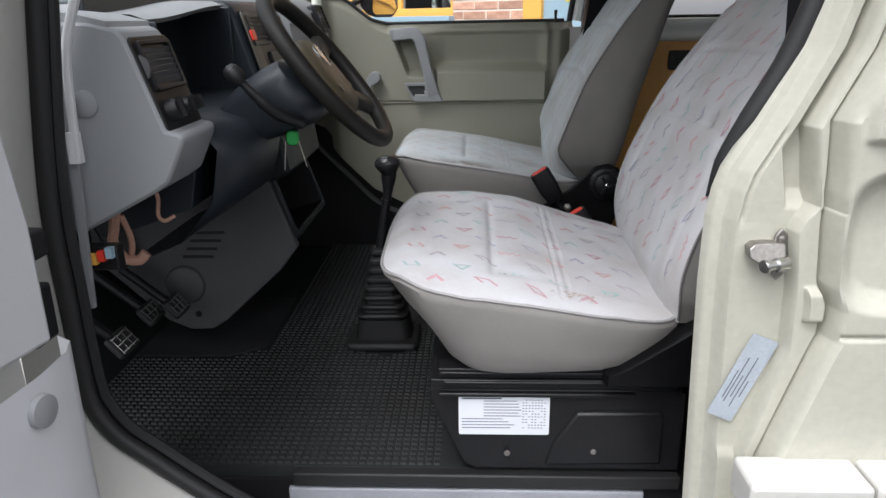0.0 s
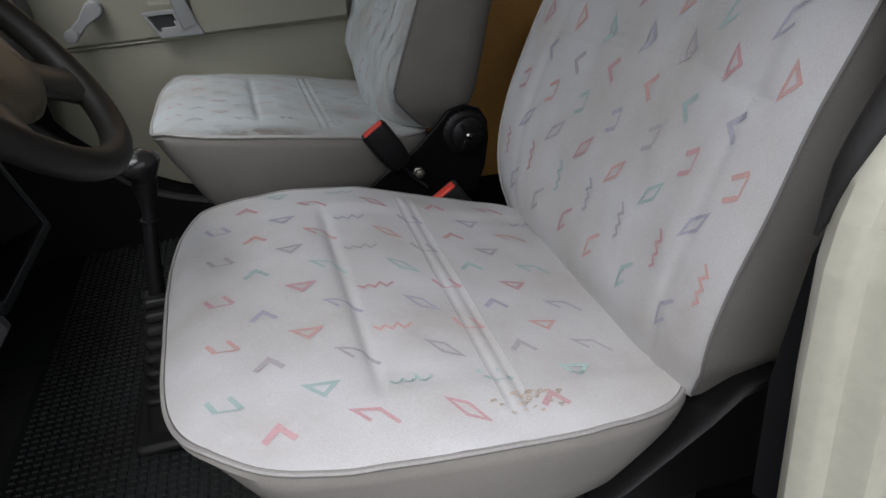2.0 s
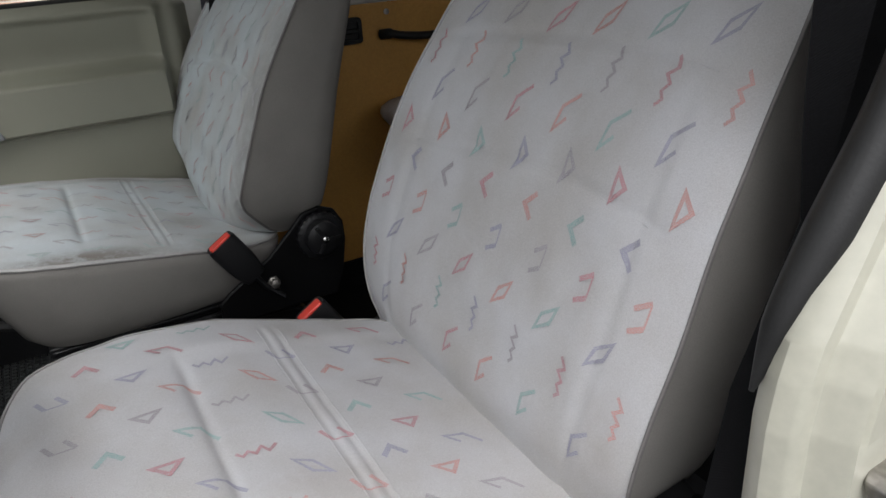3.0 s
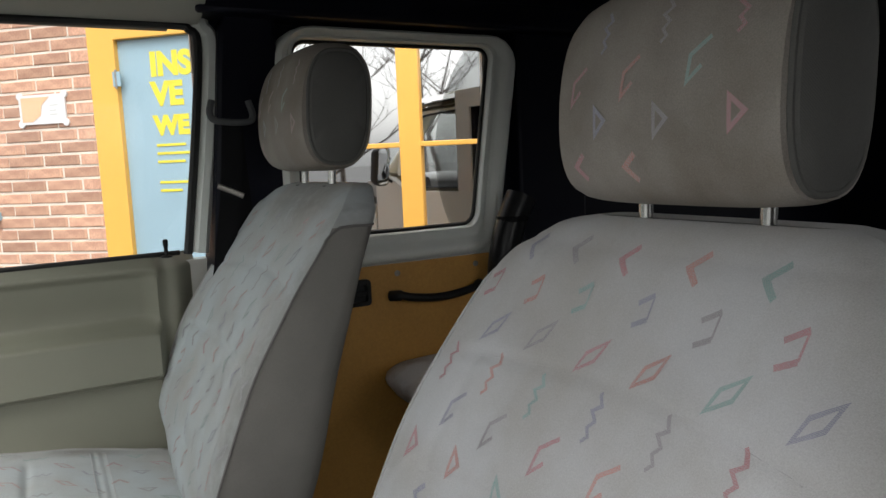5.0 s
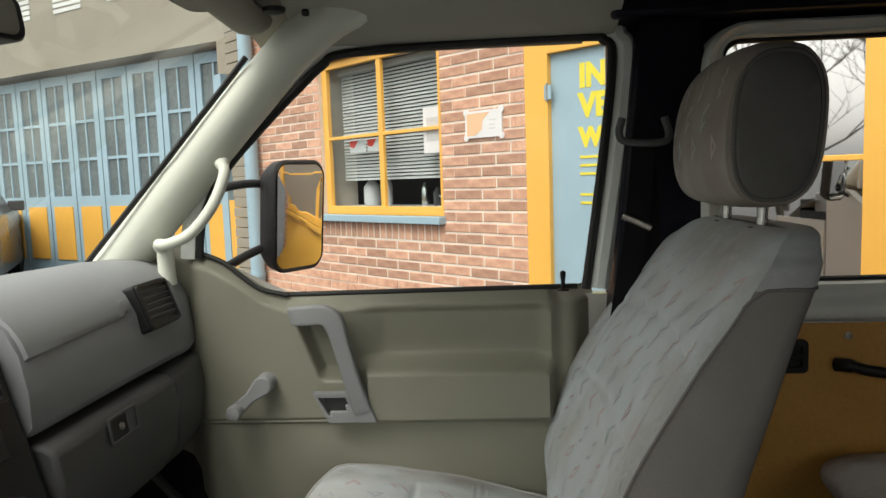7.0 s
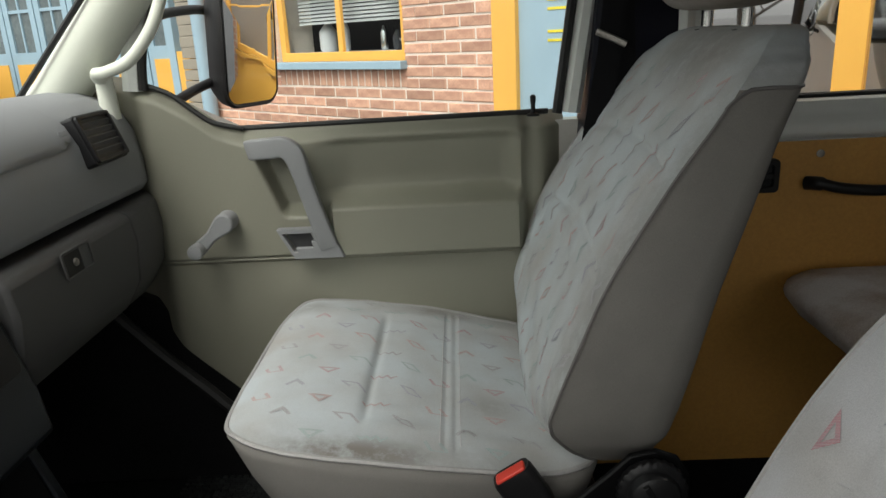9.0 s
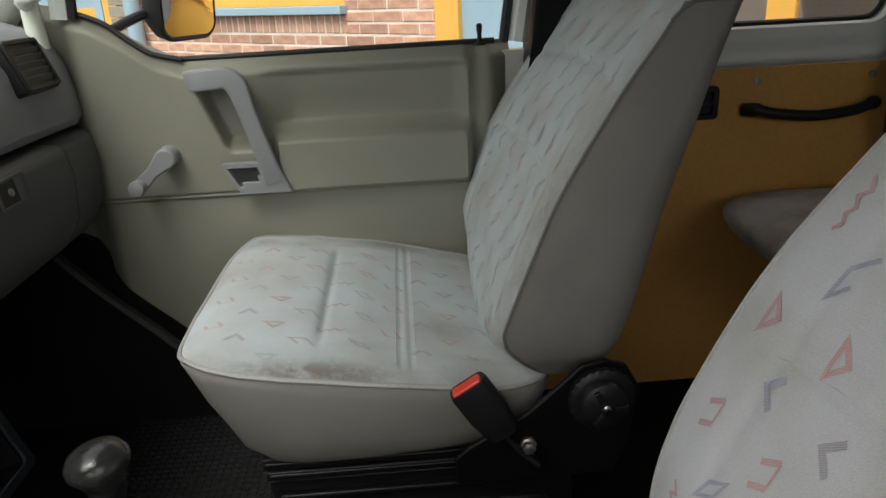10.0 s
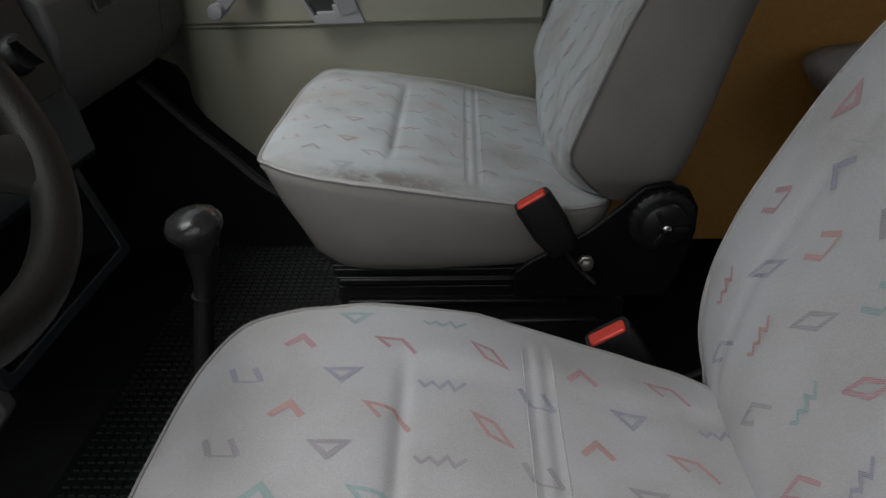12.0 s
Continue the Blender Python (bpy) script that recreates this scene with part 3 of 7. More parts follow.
        for k in range(40):
            a = 2 * math.pi * k / 40
            c, q = math.cos(a), math.sin(a)
            pz = 0.126 * math.copysign(abs(q) ** 0.72, q) * (up if q > 0 else down)
            lp.append((head_x(y, pz, c > 0), y, hz + pz))
        loops.append(lp)
    loft(bm, loops)
    restraint = part("head_restraint", bm, HEADCLOTH, s, "soiled grey cloth pad, also darkened for shade, with dark side panels")
    for sgn in (-1, 1):
        bm = bmesh.new()
        ol = []
        for k in range(40):
            a = 2 * math.pi * k / 40
            c, q = math.cos(a), math.sin(a)
            ol.append((0.060 * math.copysign(abs(c) ** 0.72, c), 0.112 * math.copysign(abs(q) ** 0.72, q) * (0.90 if q > 0 else 0.98)))
        loft(bm, [[(hx - 0.006 + px * g + 0.066 * pz, sgn * (0.1525 + d), hz + pz * g) for px, pz in ol] for g, d in ((1.0, -0.004), (1.0, 0.001), (0.93, 0.006), (0.5, 0.009), (0.05, 0.0095))])
        part("side_panel", bm, HEADSIDE, restraint, "dark grey cloth")
        bm = bmesh.new()
        tube(bm, [(hx - 0.006 + px * 1.02 + 0.066 * pz, sgn * 0.1525, hz + pz * 1.02) for px, pz in ol], 0.004, 6, True)
        part("side_seam", bm, HEADSIDE, restraint)
    print_marks(restraint, lambda a, b: (head_x(a, b - hz) - 0.0012, a, b), (-0.13, 0.13), (hz - 0.115, hz + 0.12), lambda a, b: abs(a) < 0.132 and abs(b - hz) < 0.098, seed + 3, inks, (-0.02, hz - 0.134), (0.0905, 0.0505))
    for py in (-0.085, 0.085):
        bm = bmesh.new()
        tube(bm, [(hx - 0.005, py, 1.44), (hx, py, 1.58)], 0.0085, 12)
        part("post", bm, STEEL, s, "chromed steel post")
        bm = bmesh.new()
        lathe(bm, [(0.016, 0), (0.020, 0.002), (0.019, 0.006), (0.010, 0.008)], Matrix.Translation((hx - 0.004, py, 1.488)) @ Matrix.Scale(1.5, 4, (0, 1, 0)), 20)
        part("post_sleeve", bm, BLACK, s)
    turn = Matrix.Translation((0, back_dy, 0.9)) @ Matrix.Rotation(radians(back_lean), 4, "X") @ Matrix.Translation((0, 0, -0.9))
    for ob in s.children:
        if ob not in below:
            ob.matrix_local = turn
    # recliner on the inboard side of each seat; a smooth cover on the other
    side = inboard
    ys = side * (W + 0.012)
    px = Matrix(((1, 0, 0, 0), (0, 0, 1, 0), (0, 1, 0, 0), (0, 0, 0, 1)))
    bm = bmesh.new()
    ol = [(0.46, 0.745), (0.70, 0.745), (0.722, 0.80), (0.733, 0.86), (0.732, 0.90), (0.715, 0.930), (0.685, 0.942), (0.648, 0.935), (0.618, 0.905), (0.57, 0.862), (0.52, 0.832), (0.48, 0.808), (0.46, 0.79)]
    plate(bm, [(a + back_dx * 0.5, b) for a, b in ol], 0.010 * -side, Matrix.Translation((0, ys, 0)) @ px)
    part("recliner_bracket", bm, SEATFRAME, s, bevel=0.003)
    cm = Matrix.Translation((0.676 + back_dx * 0.5, ys + side * 0.004, 0.886)) @ Matrix.Rotation(radians(-90 * side), 4, "X")
    bm = bmesh.new()
    loft(bm, [[cm @ Vector((r * g * math.cos(a), r * g * math.sin(a), h)) for a, g in ((2 * math.pi * i / 96, 1.0 + (0.035 if toothed and (i // 2) % 2 else 0.0)) for i in range(96))] for r, h, toothed in ((0.02, -0.004, 0), (0.046, 0.0, 0), (0.0475, 0.003, 1), (0.0475, 0.013, 1), (0.044, 0.017, 0), (0.037, 0.018, 0), (0.034, 0.030, 0), (0.028, 0.034, 0), (0.010, 0.036, 0))])
    knob = part("recliner_knob", bm, BLACK, s, "black toothed reclining wheel")
    for k in range(3):
        part("grip_rib", box(bmesh.new(), (0.010, -0.004, 0.033), (0.031, 0.004, 0.040), cm @ Matrix.Rotation(k * 2.09, 4, "Z")), BLACK, knob, bevel=0.001)
    part("screw", lathe(bmesh.new(), [(0.007, 0.034), (0.007, 0.040), (0.004, 0.042)], cm, 12), STEEL, knob)
    bm = bmesh.new()
    lathe(bm, [(0.013, 0), (0.013, 0.006), (0.010, 0.008), (0.010, 0.016), (0.006, 0.018)], Matrix.Translation((0.552 + back_dx * 0.3, ys + side * 0.003, 0.812)) @ Matrix.Rotation(radians(-90 * side), 4, "X"), 6)
    part("bolt", bm, DULLSTEEL, s, "worn steel bolt")
    bm = bmesh.new()
    ol = [(0.44, 0.752), (0.70, 0.752), (0.72, 0.80), (0.71, 0.87), (0.66, 0.905), (0.615, 0.895), (0.575, 0.862), (0.47, 0.79), (0.44, 0.775)]
    loft(bm, [[(0.58 + (a - 0.58) * g + back_dx * 0.4, -side * (W - 0.045 + d), 0.82 + (b - 0.82) * g) for a, b in ol] for g, d in ((1.0, -0.02), (1.0, 0.018), (0.97, 0.028), (0.90, 0.032))])
    part("recliner_cover", bm, SEATFRAME, s, "black plastic recliner cover", angle=30)
    # slide rails
    for py in (-0.235, 0.235):
        for z0, z1, g in ((0.752, 0.772, 0.02), (0.735, 0.751, 0.026)):
            bm = bmesh.new()
            box(bm, (0.095 + g, py - g, z0), (0.56, py + g, z1))
            box(bm, (0.095 + g * 1.2, py - g - 0.004, z0 + 0.008), (0.55, py - g + 0.001, z0 + 0.014))
            part("slide_rail", bm, BLACKMETAL, s, bevel=0.003)
    return s


# ---- the seats in the cab ----
sag = Matrix.Translation((0.025, 1.605, 0.80)) @ Matrix.Rotation(radians(2.5), 4, "X") @ Matrix.Translation((0, 0, -0.80))
driver_seat = seat("light grey patterned driver's seat with worn edges", sag, 0.022, -0.025, True, 3, 1, back_dy=0.020, back_lean=-2.6, head_drop=0.020)
passenger_seat = seat("light grey patterned passenger seat, soiled at its edge", pose(-0.035, 2.53, 0.042), 0.0, -0.085, False, 8, -1, inks=FADED, head_drop=0.012, taper=0.52, square=4.8, cloth=CLOTHP, marks=(0.03, 0.05), back_marks=(-0.06, 1.12), foot=1.0)


# ---- the van: floor, sills, pillars, roof ----
def xz(m_y):
    """Maps an outline (x, z) onto the upright plane y = m_y; thickness runs towards +y."""
    return Matrix(((1, 0, 0, 0), (0, 0, 1, m_y), (0, 1, 0, 0), (0, 0, 0, 1)))


def prism(bm, profile, y0, y1, mi=0):
    """A shape of constant (x, z) profile from y0 to y1."""
    return plate(bm, profile, y1 - y0, xz(y0), mi)


FLOOR = 0.53
bm = bmesh.new()
prism(bm, [(-0.74, FLOOR - 0.03), (3.2, FLOOR - 0.03), (3.2, FLOOR - 0.08), (-0.77, FLOOR - 0.08)], 1.36, 2.92)
prism(bm, [(-0.74, FLOOR - 0.03), (-0.76, FLOOR - 0.08), (-0.98, FLOOR + 0.25), (-0.98, FLOOR + 0.32)], 1.30, 2.92)
floor = tagged(part("floor", bm, DARKFLOOR), "dark steel van floor", "floor", kind="structure")

# ribbed rubber mat: a base sheet and its small raised squares
mat_thing = thing("rubber_mat", "black rubber cab mat with a raised square grid", "floor mat")
bm = bmesh.new()
box(bm, (-0.72, 1.37, FLOOR - 0.029), (0.62, 2.86, FLOOR - 0.004))
prism(bm, [(-0.72, FLOOR - 0.029), (-0.72, FLOOR - 0.004), (-0.95, FLOOR + 0.33), (-0.97, FLOOR + 0.31)], 1.37, 2.86)
part("sheet", bm, MATRUB, mat_thing)
bm = bmesh.new()
for i in range(75):
    for j in range(84):
        x, y = -0.71 + i * 0.0172, 1.385 + j * 0.0178
        if x > 0.14 and not 1.87 < y < 2.22:
            continue
        if math.hypot(x + 0.03, y - 1.97) < 0.09 or (x < -0.36 and y > 1.86 + 0.6 * max(0.0, x + 0.46)):
            continue
        q = [(x - 0.0062, y - 0.0062), (x + 0.0062, y - 0.0062), (x + 0.0062, y + 0.0062), (x - 0.0062, y + 0.0062)]
        a = [bm.verts.new((p[0], p[1], FLOOR - 0.004)) for p in q]
        b = [bm.verts.new((x + (p[0] - x) * 0.8, y + (p[1] - y) * 0.8, FLOOR)) for p in q]
        bm.faces.new(b)
        for k in range(4):
            bm.faces.new((a[k], a[(k + 1) % 4], b[(k + 1) % 4], b[k]))
bmp = bmesh.new()
plate(bmp, [(-0.72, 1.87), (-0.46, 1.87), (-0.37, 1.93), (-0.37, 2.30), (-0.72, 2.30)], 0.001, Matrix.Translation((0, 0, FLOOR - 0.0042)))
part("smooth_panel", bmp, SMOOTHRUB, mat_thing, "smooth dark grey patch")
tagged(part("raised_square", bm, MATRUB, mat_thing, smooth=False), kind="stuff")

# entry step and sill on the driver's side
step_thing = thing("entry_step", "grey plastic step tread in the door sill", "step")
bm = bmesh.new()
plate(bm, rounded(0.74, 0.26, 0.03), 0.02, Matrix.Translation((0.19, 1.22, 0.43)))
box(bm, (-0.17, 1.345, 0.43), (0.55, 1.358, 0.49))
for i in range(9):
    box(bm, (-0.10 + i * 0.062, 1.13, 0.449), (-0.075 + i * 0.062, 1.25, 0.455))
part("tread", bm, STEPGREY, step_thing, bevel=0.004)
bm = bmesh.new()
prism(bm, [(-0.16, FLOOR - 0.005), (0.62, FLOOR - 0.005), (0.62, FLOOR - 0.035), (-0.16, FLOOR - 0.035)], 1.345, 1.375)
part("step_edge", bm, RUBBER, step_thing, bevel=0.004)
bm = bmesh.new()
prism(bm, [(-1.2, 0.42), (3.2, 0.42), (3.2, 0.22), (-1.2, 0.22)], 1.02, 1.30)
tagged(part("sill_left", bm, PAINT), "cream painted door sill", "sill", kind="structure")

# front corner of the door opening: painted wheel-arch panel with its rubber seal
arch = [(-0.395, 1.70, 1.20), (-0.431, 1.435, 1.20), (-0.459, 1.228, 1.20), (-0.470, 1.091, 1.20), (-0.468, 0.974, 1.20), (-0.467, 0.88, 1.20), (-0.463, 0.79, 1.20), (-0.452, 0.748, 1.20), (-0.421, 0.700, 1.20), (-0.376, 0.663, 1.20), (-0.330, 0.625, 1.20), (-0.272, 0.580, 1.20), (-0.20, 0.528, 1.20), (-0.13, 0.46, 1.21)]
seal_path = curve_through([(x, y, z) for x, z, y in arch], 8)
bm = bmesh.new()
tube(bm, seal_path, 0.0148, 10)
tube(bm, [p + Vector((0.013, 0.021, 0.008)) for p in seal_path], 0.0105, 8)
door_seal = tagged(part("door_seal", bm, RUBBER), "black rubber door seal round the opening", "seal", kind="structure")
bm = bmesh.new()
inner = [(p.x - 0.014, p.y - 0.004, p.z - 0.010) for p in seal_path]
outer = [(-0.41 - 0.02 * i / len(seal_path) + 0.30 * step(i / len(seal_path), 0.45, 1.0), 0.985, p.z - 0.03 - 0.17 * step(i / len(seal_path), 0.35, 0.9)) for i, p in enumerate(seal_path)]
outer2 = [(a[0] - 0.18, 0.99, a[2] - 0.16) for a in outer]
loft(bm, list(zip(inner, [tuple((Vector(a) * 0.55 + Vector(b) * 0.45 + Vector((0, -0.006, 0)))) for a, b in zip(inner, outer)], outer, outer2)), False, False)
tagged(part("body_front_left", bm, PAINT), "cream painted panel beside the door opening", "car body", kind="structure")
bm = bmesh.new()
prism(bm, [(-0.62, 0.45), (-0.50, 0.45), (-0.50, 1.40), (-0.62, 1.38)], 1.07, 1.20)
tagged(part("hinge_pillar_left", bm, CONSOLE), "dark grey hinge pillar", "pillar", kind="structure")
bm = bmesh.new()
tube(bm, curve_through([(-0.365, 1.245, 1.51), (-0.400, 1.245, 1.43), (-0.424, 1.245, 1.36), (-0.431, 1.245, 1.28), (-0.435, 1.245, 1.19)], 5), 0.007, 8, flat=2.0)
box(bm, (-0.444, 1.235, 1.185), (-0.427, 1.252, 1.235))
bmt = bmesh.new()
prism(bmt, [(-0.462, 0.93), (-0.450, 0.93), (-0.436, 1.19), (-0.450, 1.19)], 1.243, 1.252)
tagged(part("trim_strip", bmt, DASH), "grey plastic edge strip below the dashboard", "trim", kind="structure")
tagged(part("trim_strip", bm, WHITEP), "white plastic trim strip beside the dashboard", "trim", kind="structure")

# rear pillar of the driver's door: pressed cream jamb that runs on into the outer side
def jamb_edge(z):
    return lerp(z, ((0.4, 0.572), (0.85, 0.557), (1.02, 0.552), (1.12, 0.553), (1.16, 0.559), (1.19, 0.568), (1.26, 0.605), (1.36, 0.652), (1.5, 0.69), (1.7, 0.72)))


def jamb_lines(z):
    """Left and right edge of the upright channel, the ridge's end and the outer panel's edge."""
    e = jamb_edge(z)
    c1 = lerp(z, ((0.4, 0.545), (0.6, 0.562), (0.775, 0.612), (0.93, 0.650), (1.016, 0.648), (1.11, 0.640), (1.15, 0.650), (1.235, 0.635), (1.289, 0.628), (1.45, 0.612)))
    c2 = lerp(z, ((0.4, 0.562), (0.6, 0.580), (0.775, 0.629), (0.93, 0.668), (1.016, 0.666), (1.11, 0.657), (1.128, 0.664), (1.148, 0.680), (1.235, 0.668), (1.288, 0.660), (1.45, 0.640)))
    rr = lerp(z, ((0.4, 0.590), (0.6, 0.602), (0.764, 0.648), (0.936, 0.701), (0.960, 0.710), (1.007, 0.710), (1.04, 0.699), (1.124, 0.692), (1.20, 0.690), (1.253, 0.686), (1.351, 0.676), (1.45, 0.665)))
    c1 = max(c1, e + 0.050)
    c2 = max(c2, c1 + 0.012)
    rr = max(rr, c2 + 0.014)
    return e, c1, c2, rr, rr + 0.003


def side_y(x, z):
    """Relief of the outer side: handle scoop, panel gap and the proud upper panel."""
    r = ((abs(x - 0.818) / 0.118) ** 4 + (abs(z - 1.106) / 0.104) ** 4) ** 0.25
    y = 1.045 + 0.040 * (1 - step(r, 0.70, 1.02)) * (0.70 + 0.30 * step(z, 1.02, 1.19))
    y += 0.007 * math.exp(-(((z - 0.970) / 0.0035) ** 2))
    y -= 0.014 * step(z, 1.238, 1.252) * step(x, 0.705, 0.716)
    return y


bm = bmesh.new()
loops = []
for z in np.unique(np.r_[np.linspace(0.40, 0.94, 60), np.linspace(0.94, 1.30, 150), np.linspace(1.30, 1.72, 50)]):
    e, c1, c2, rr, pe = jamb_lines(z)
    deep = 0.024 * step(z, 1.135, 1.165)
    dip = 0.008 * (1 - step(z, 0.735, 0.75))
    fin = 0.014 * step(z, 0.975, 0.985) * (1 - step(z, 1.02, 1.035))
    crease = 0.005 * step(z, 1.10, 1.13) * (1 - step(z, 1.23, 1.26))
    f = 1.117 - dip
    row = [(e + 0.012, 1.185), (e + 0.004, 1.175), (e, 1.165), (e + 0.004, 1.151), (e + 0.009, 1.146), (e + 0.020, 1.144), (e + 0.024, 1.139), (e + 0.029, 1.122), (e + 0.033, f),
           (e + 0.036, f + crease), (e + 0.040, f + crease), (e + 0.044, f), (c1 - 0.003, f), (c1, f + deep * 0.2), (c1 + 0.003, f + deep)]
    row += [(c1 + 0.003 + (c2 - c1 - 0.006) * k, f + deep) for k in (0.35, 0.7)]
    row += [(c2 - 0.003, f + deep * 0.9), (c2, f - 0.010), (c2 + 0.002, f - 0.024), (c2 + 0.005, f - 0.029)]
    row += [(c2 + 0.005 + (rr - c2 - 0.013) * k, f - 0.030 - fin * (k > 0.4)) for k in (0.3, 0.45, 0.6, 0.8)]
    row += [(rr - 0.006, f - 0.030 - fin), (rr - 0.004, f - 0.022), (rr - 0.002, f - 0.021), (rr, f - 0.030), (pe, 1.072), (pe + 0.002, 1.058), (pe + 0.006, 1.049)]
    row += [(x, side_y(x, z)) for x in np.linspace(pe + 0.011, 0.94, 60)]
    loops.append([(x, y, z) for x, y in row])
loft(bm, loops, False, False)
jamb = tagged(part("pillar_left", bm, JAMB, angle=35), "cream painted pressed door pillar and outer side", "pillar", kind="structure")
bm = bmesh.new()
for x0, x1 in ((0.595, 0.765), (0.770, 0.93)):
    plate(bm, [((x0 + x1) / 2 + a, 0.745 + b) for a, b in rounded(x1 - x0, 0.06, 0.008)], 0.08, xz(0.975))
tagged(part("sliding_rail_cover", bm, PAINT, bevel=0.006), "white rail cover on the van's side", "trim", kind="structure")
bm = bmesh.new()
tube(bm, curve_through([(0.560, 1.185, 1.14), (0.580, 1.18, 1.20), (0.615, 1.172, 1.27), (0.655, 1.165, 1.36), (0.69, 1.16, 1.50), (0.715, 1.15, 1.75), (0.70, 1.16, 1.93)], 6), [0.002, 0.004, 0.006, 0.008, 0.010, 0.012, 0.013, 0.014, 0.015, 0.016, 0.017, 0.018], 10)
tagged(part("door_seal_rear", bm, RUBBER), "black rubber seal on the door pillar", "seal", kind="structure")
# striker
striker = thing("door_striker", "worn steel door striker bolted to the pillar", "striker")
bm = bmesh.new()
plate(bm, [(0.646 + a, 1.072 + b) for a, b in ((0.0, 0.040), (0.009, 0.030), (0.013, 0.0), (0.009, -0.030), (0.0, -0.040), (-0.008, -0.030), (-0.013, 0.0), (-0.008, 0.030))], -0.006, xz(1.114))
part("base_plate", bm, DULLSTEEL, striker, bevel=0.002)
bm = bmesh.new()
loft(bm, [[(x, y + b * 0.4, z + b) for b, y in ((-h, 1.114), (-h, 1.092), (h, 1.092), (h, 1.114))] for x, h, z in ((0.650, 0.020, 1.072), (0.625, 0.017, 1.076), (0.606, 0.012, 1.080), (0.598, 0.006, 1.080))])
part("catch_housing", bm, DULLSTEEL, striker, bevel=0.002)
bm = bmesh.new()
tube(bm, [(0.650, 1.090, 1.066), (0.632, 1.082, 1.066)], 0.010, 14)
tube(bm, [(0.632, 1.083, 1.066), (0.612, 1.074, 1.066)], 0.0075, 14)
tube(bm, [(0.617, 1.0765, 1.066), (0.613, 1.0745, 1.066)], 0.0095, 14)
part("pin", bm, STEEL, striker)
bm = bmesh.new()
for dz in (-0.032, 0.034):
    part("screw", lathe(bmesh.new(), [(0.005, 0), (0.005, 0.003), (0.003, 0.004)], Matrix.Translation((0.646, 1.1075, 1.071 + dz * 0.75)) @ Matrix.Rotation(radians(90), 4, "X"), 12), DULLSTEEL, striker)
bm.free()
# data sticker on the pillar
tag_m = Matrix.Translation((0.617, 1.1115, 0.873)) @ Matrix.Rotation(radians(23), 4, "Y") @ xz(0)
pill = thing("pillar_sticker", "faded grey data sticker on the door pillar", "sticker")
bm = bmesh.new()
plate(bm, rounded(0.042, 0.146, 0.004), -0.0015, tag_m)
part("sheet", bm, GREYSTICK, pill)
bm = bmesh.new()
for i, (a, w) in enumerate(((-0.012, 0.05), (-0.007, 0.08), (-0.001, 0.04), (0.005, 0.09), (0.011, 0.03))):
    box(bm, (a - 0.0006, -w / 2 - 0.015 + 0.01 * (i % 2), -0.0020), (a + 0.0006, w / 2 - 0.015 + 0.01 * (i % 2), -0.0015), tag_m)
tagged(part("print_bars", bm, INK, pill, smooth=False), kind="stuff")

# seat boxes
def seat_box(at, label):
    t = thing("seat_box", label, "seat base", "seat bases", at=at)
    bm = bmesh.new()
    prism(bm, [(0.10, 0.715), (0.57, 0.715), (0.60, 0.70), (0.60, 0.530), (0.19, 0.530), (0.165, 0.545), (0.105, 0.685)], -0.24, 0.24)
    part("shell", bm, BLACKMETAL, t, bevel=0.006)
    bm = bmesh.new()
    prism(bm, [(0.105, 0.737), (0.58, 0.737), (0.58, 0.715), (0.105, 0.715)], -0.247, 0.247)
    box(bm, (0.12, -0.251, 0.700), (0.50, -0.238, 0.709))
    part("top_flange", bm, BLACKMETAL, t, bevel=0.003)
    bm = bmesh.new()
    prism(bm, [(0.345, 0.595), (0.39, 0.665), (0.55, 0.668), (0.56, 0.655), (0.56, 0.55), (0.33, 0.545)], -0.247, -0.235)
    part("pressed_panel", bm, BLACKMETAL, t, bevel=0.008)
    bm = bmesh.new()
    for x, z in ((0.255, 0.575), (0.425, 0.58)):
        part("screw", lathe(bmesh.new(), [(0.006, 0), (0.006, 0.003), (0.003, 0.004)], Matrix.Translation((x, -0.2475, z)) @ Matrix.Rotation(radians(90), 4, "X"), 10), DULLSTEEL, t)
    bm.free()
    return t


box_driver = seat_box(pose(0.02, 1.60, 0), "black painted steel seat box with a white sticker")
seat_box(pose(-0.02, 2.53, 0.03), "black painted steel seat box")
lab = thing("tyre_sticker", "white printed table sticker on the seat box", "sticker")
LM = Matrix.Translation((0.268, 1.3595, 0.656)) @ xz(0)
bm = bmesh.new()
plate(bm, rounded(0.178, 0.086, 0.004), -0.0016, LM)
part("sheet", bm, STICKER, lab)
bm = bmesh.new()
rl = random.Random(5)
box(bm, (-0.082, 0.036, -0.0022), (-0.005, 0.039, -0.0016), LM)
for i in range(10):
    z = 0.032 - i * 0.0066
    x0 = -0.040 if i < 6 else -0.083
    box(bm, (x0, z - 0.0006, -0.0022), (x0 + rl.uniform(0.05, 0.075) + (0.03 if i > 5 else 0), z + 0.0006, -0.0016), LM)
for i in range(8):
    for j in range(11):
        if rl.random() < 0.85:
            box(bm, (0.036 + i * 0.006, 0.034 - j * 0.0062, -0.0022), (0.0395 + i * 0.006, 0.0352 - j * 0.0062, -0.0016), LM)
tagged(part("print_bars", bm, INK, lab, smooth=False), kind="stuff")

# roof, pillars and walls round the cab
bm = bmesh.new()
ys = np.linspace(0.98, 2.95, 21)
loft(bm, [[(x, y, 2.01 - 0.10 * abs((y - 1.96) / 0.98) ** 4 + dz) for y in ys] for x, dz in ((-0.135, -0.012), (-0.06, 0.0), (0.2, 0.01), (0.57, 0.01))], False, False)
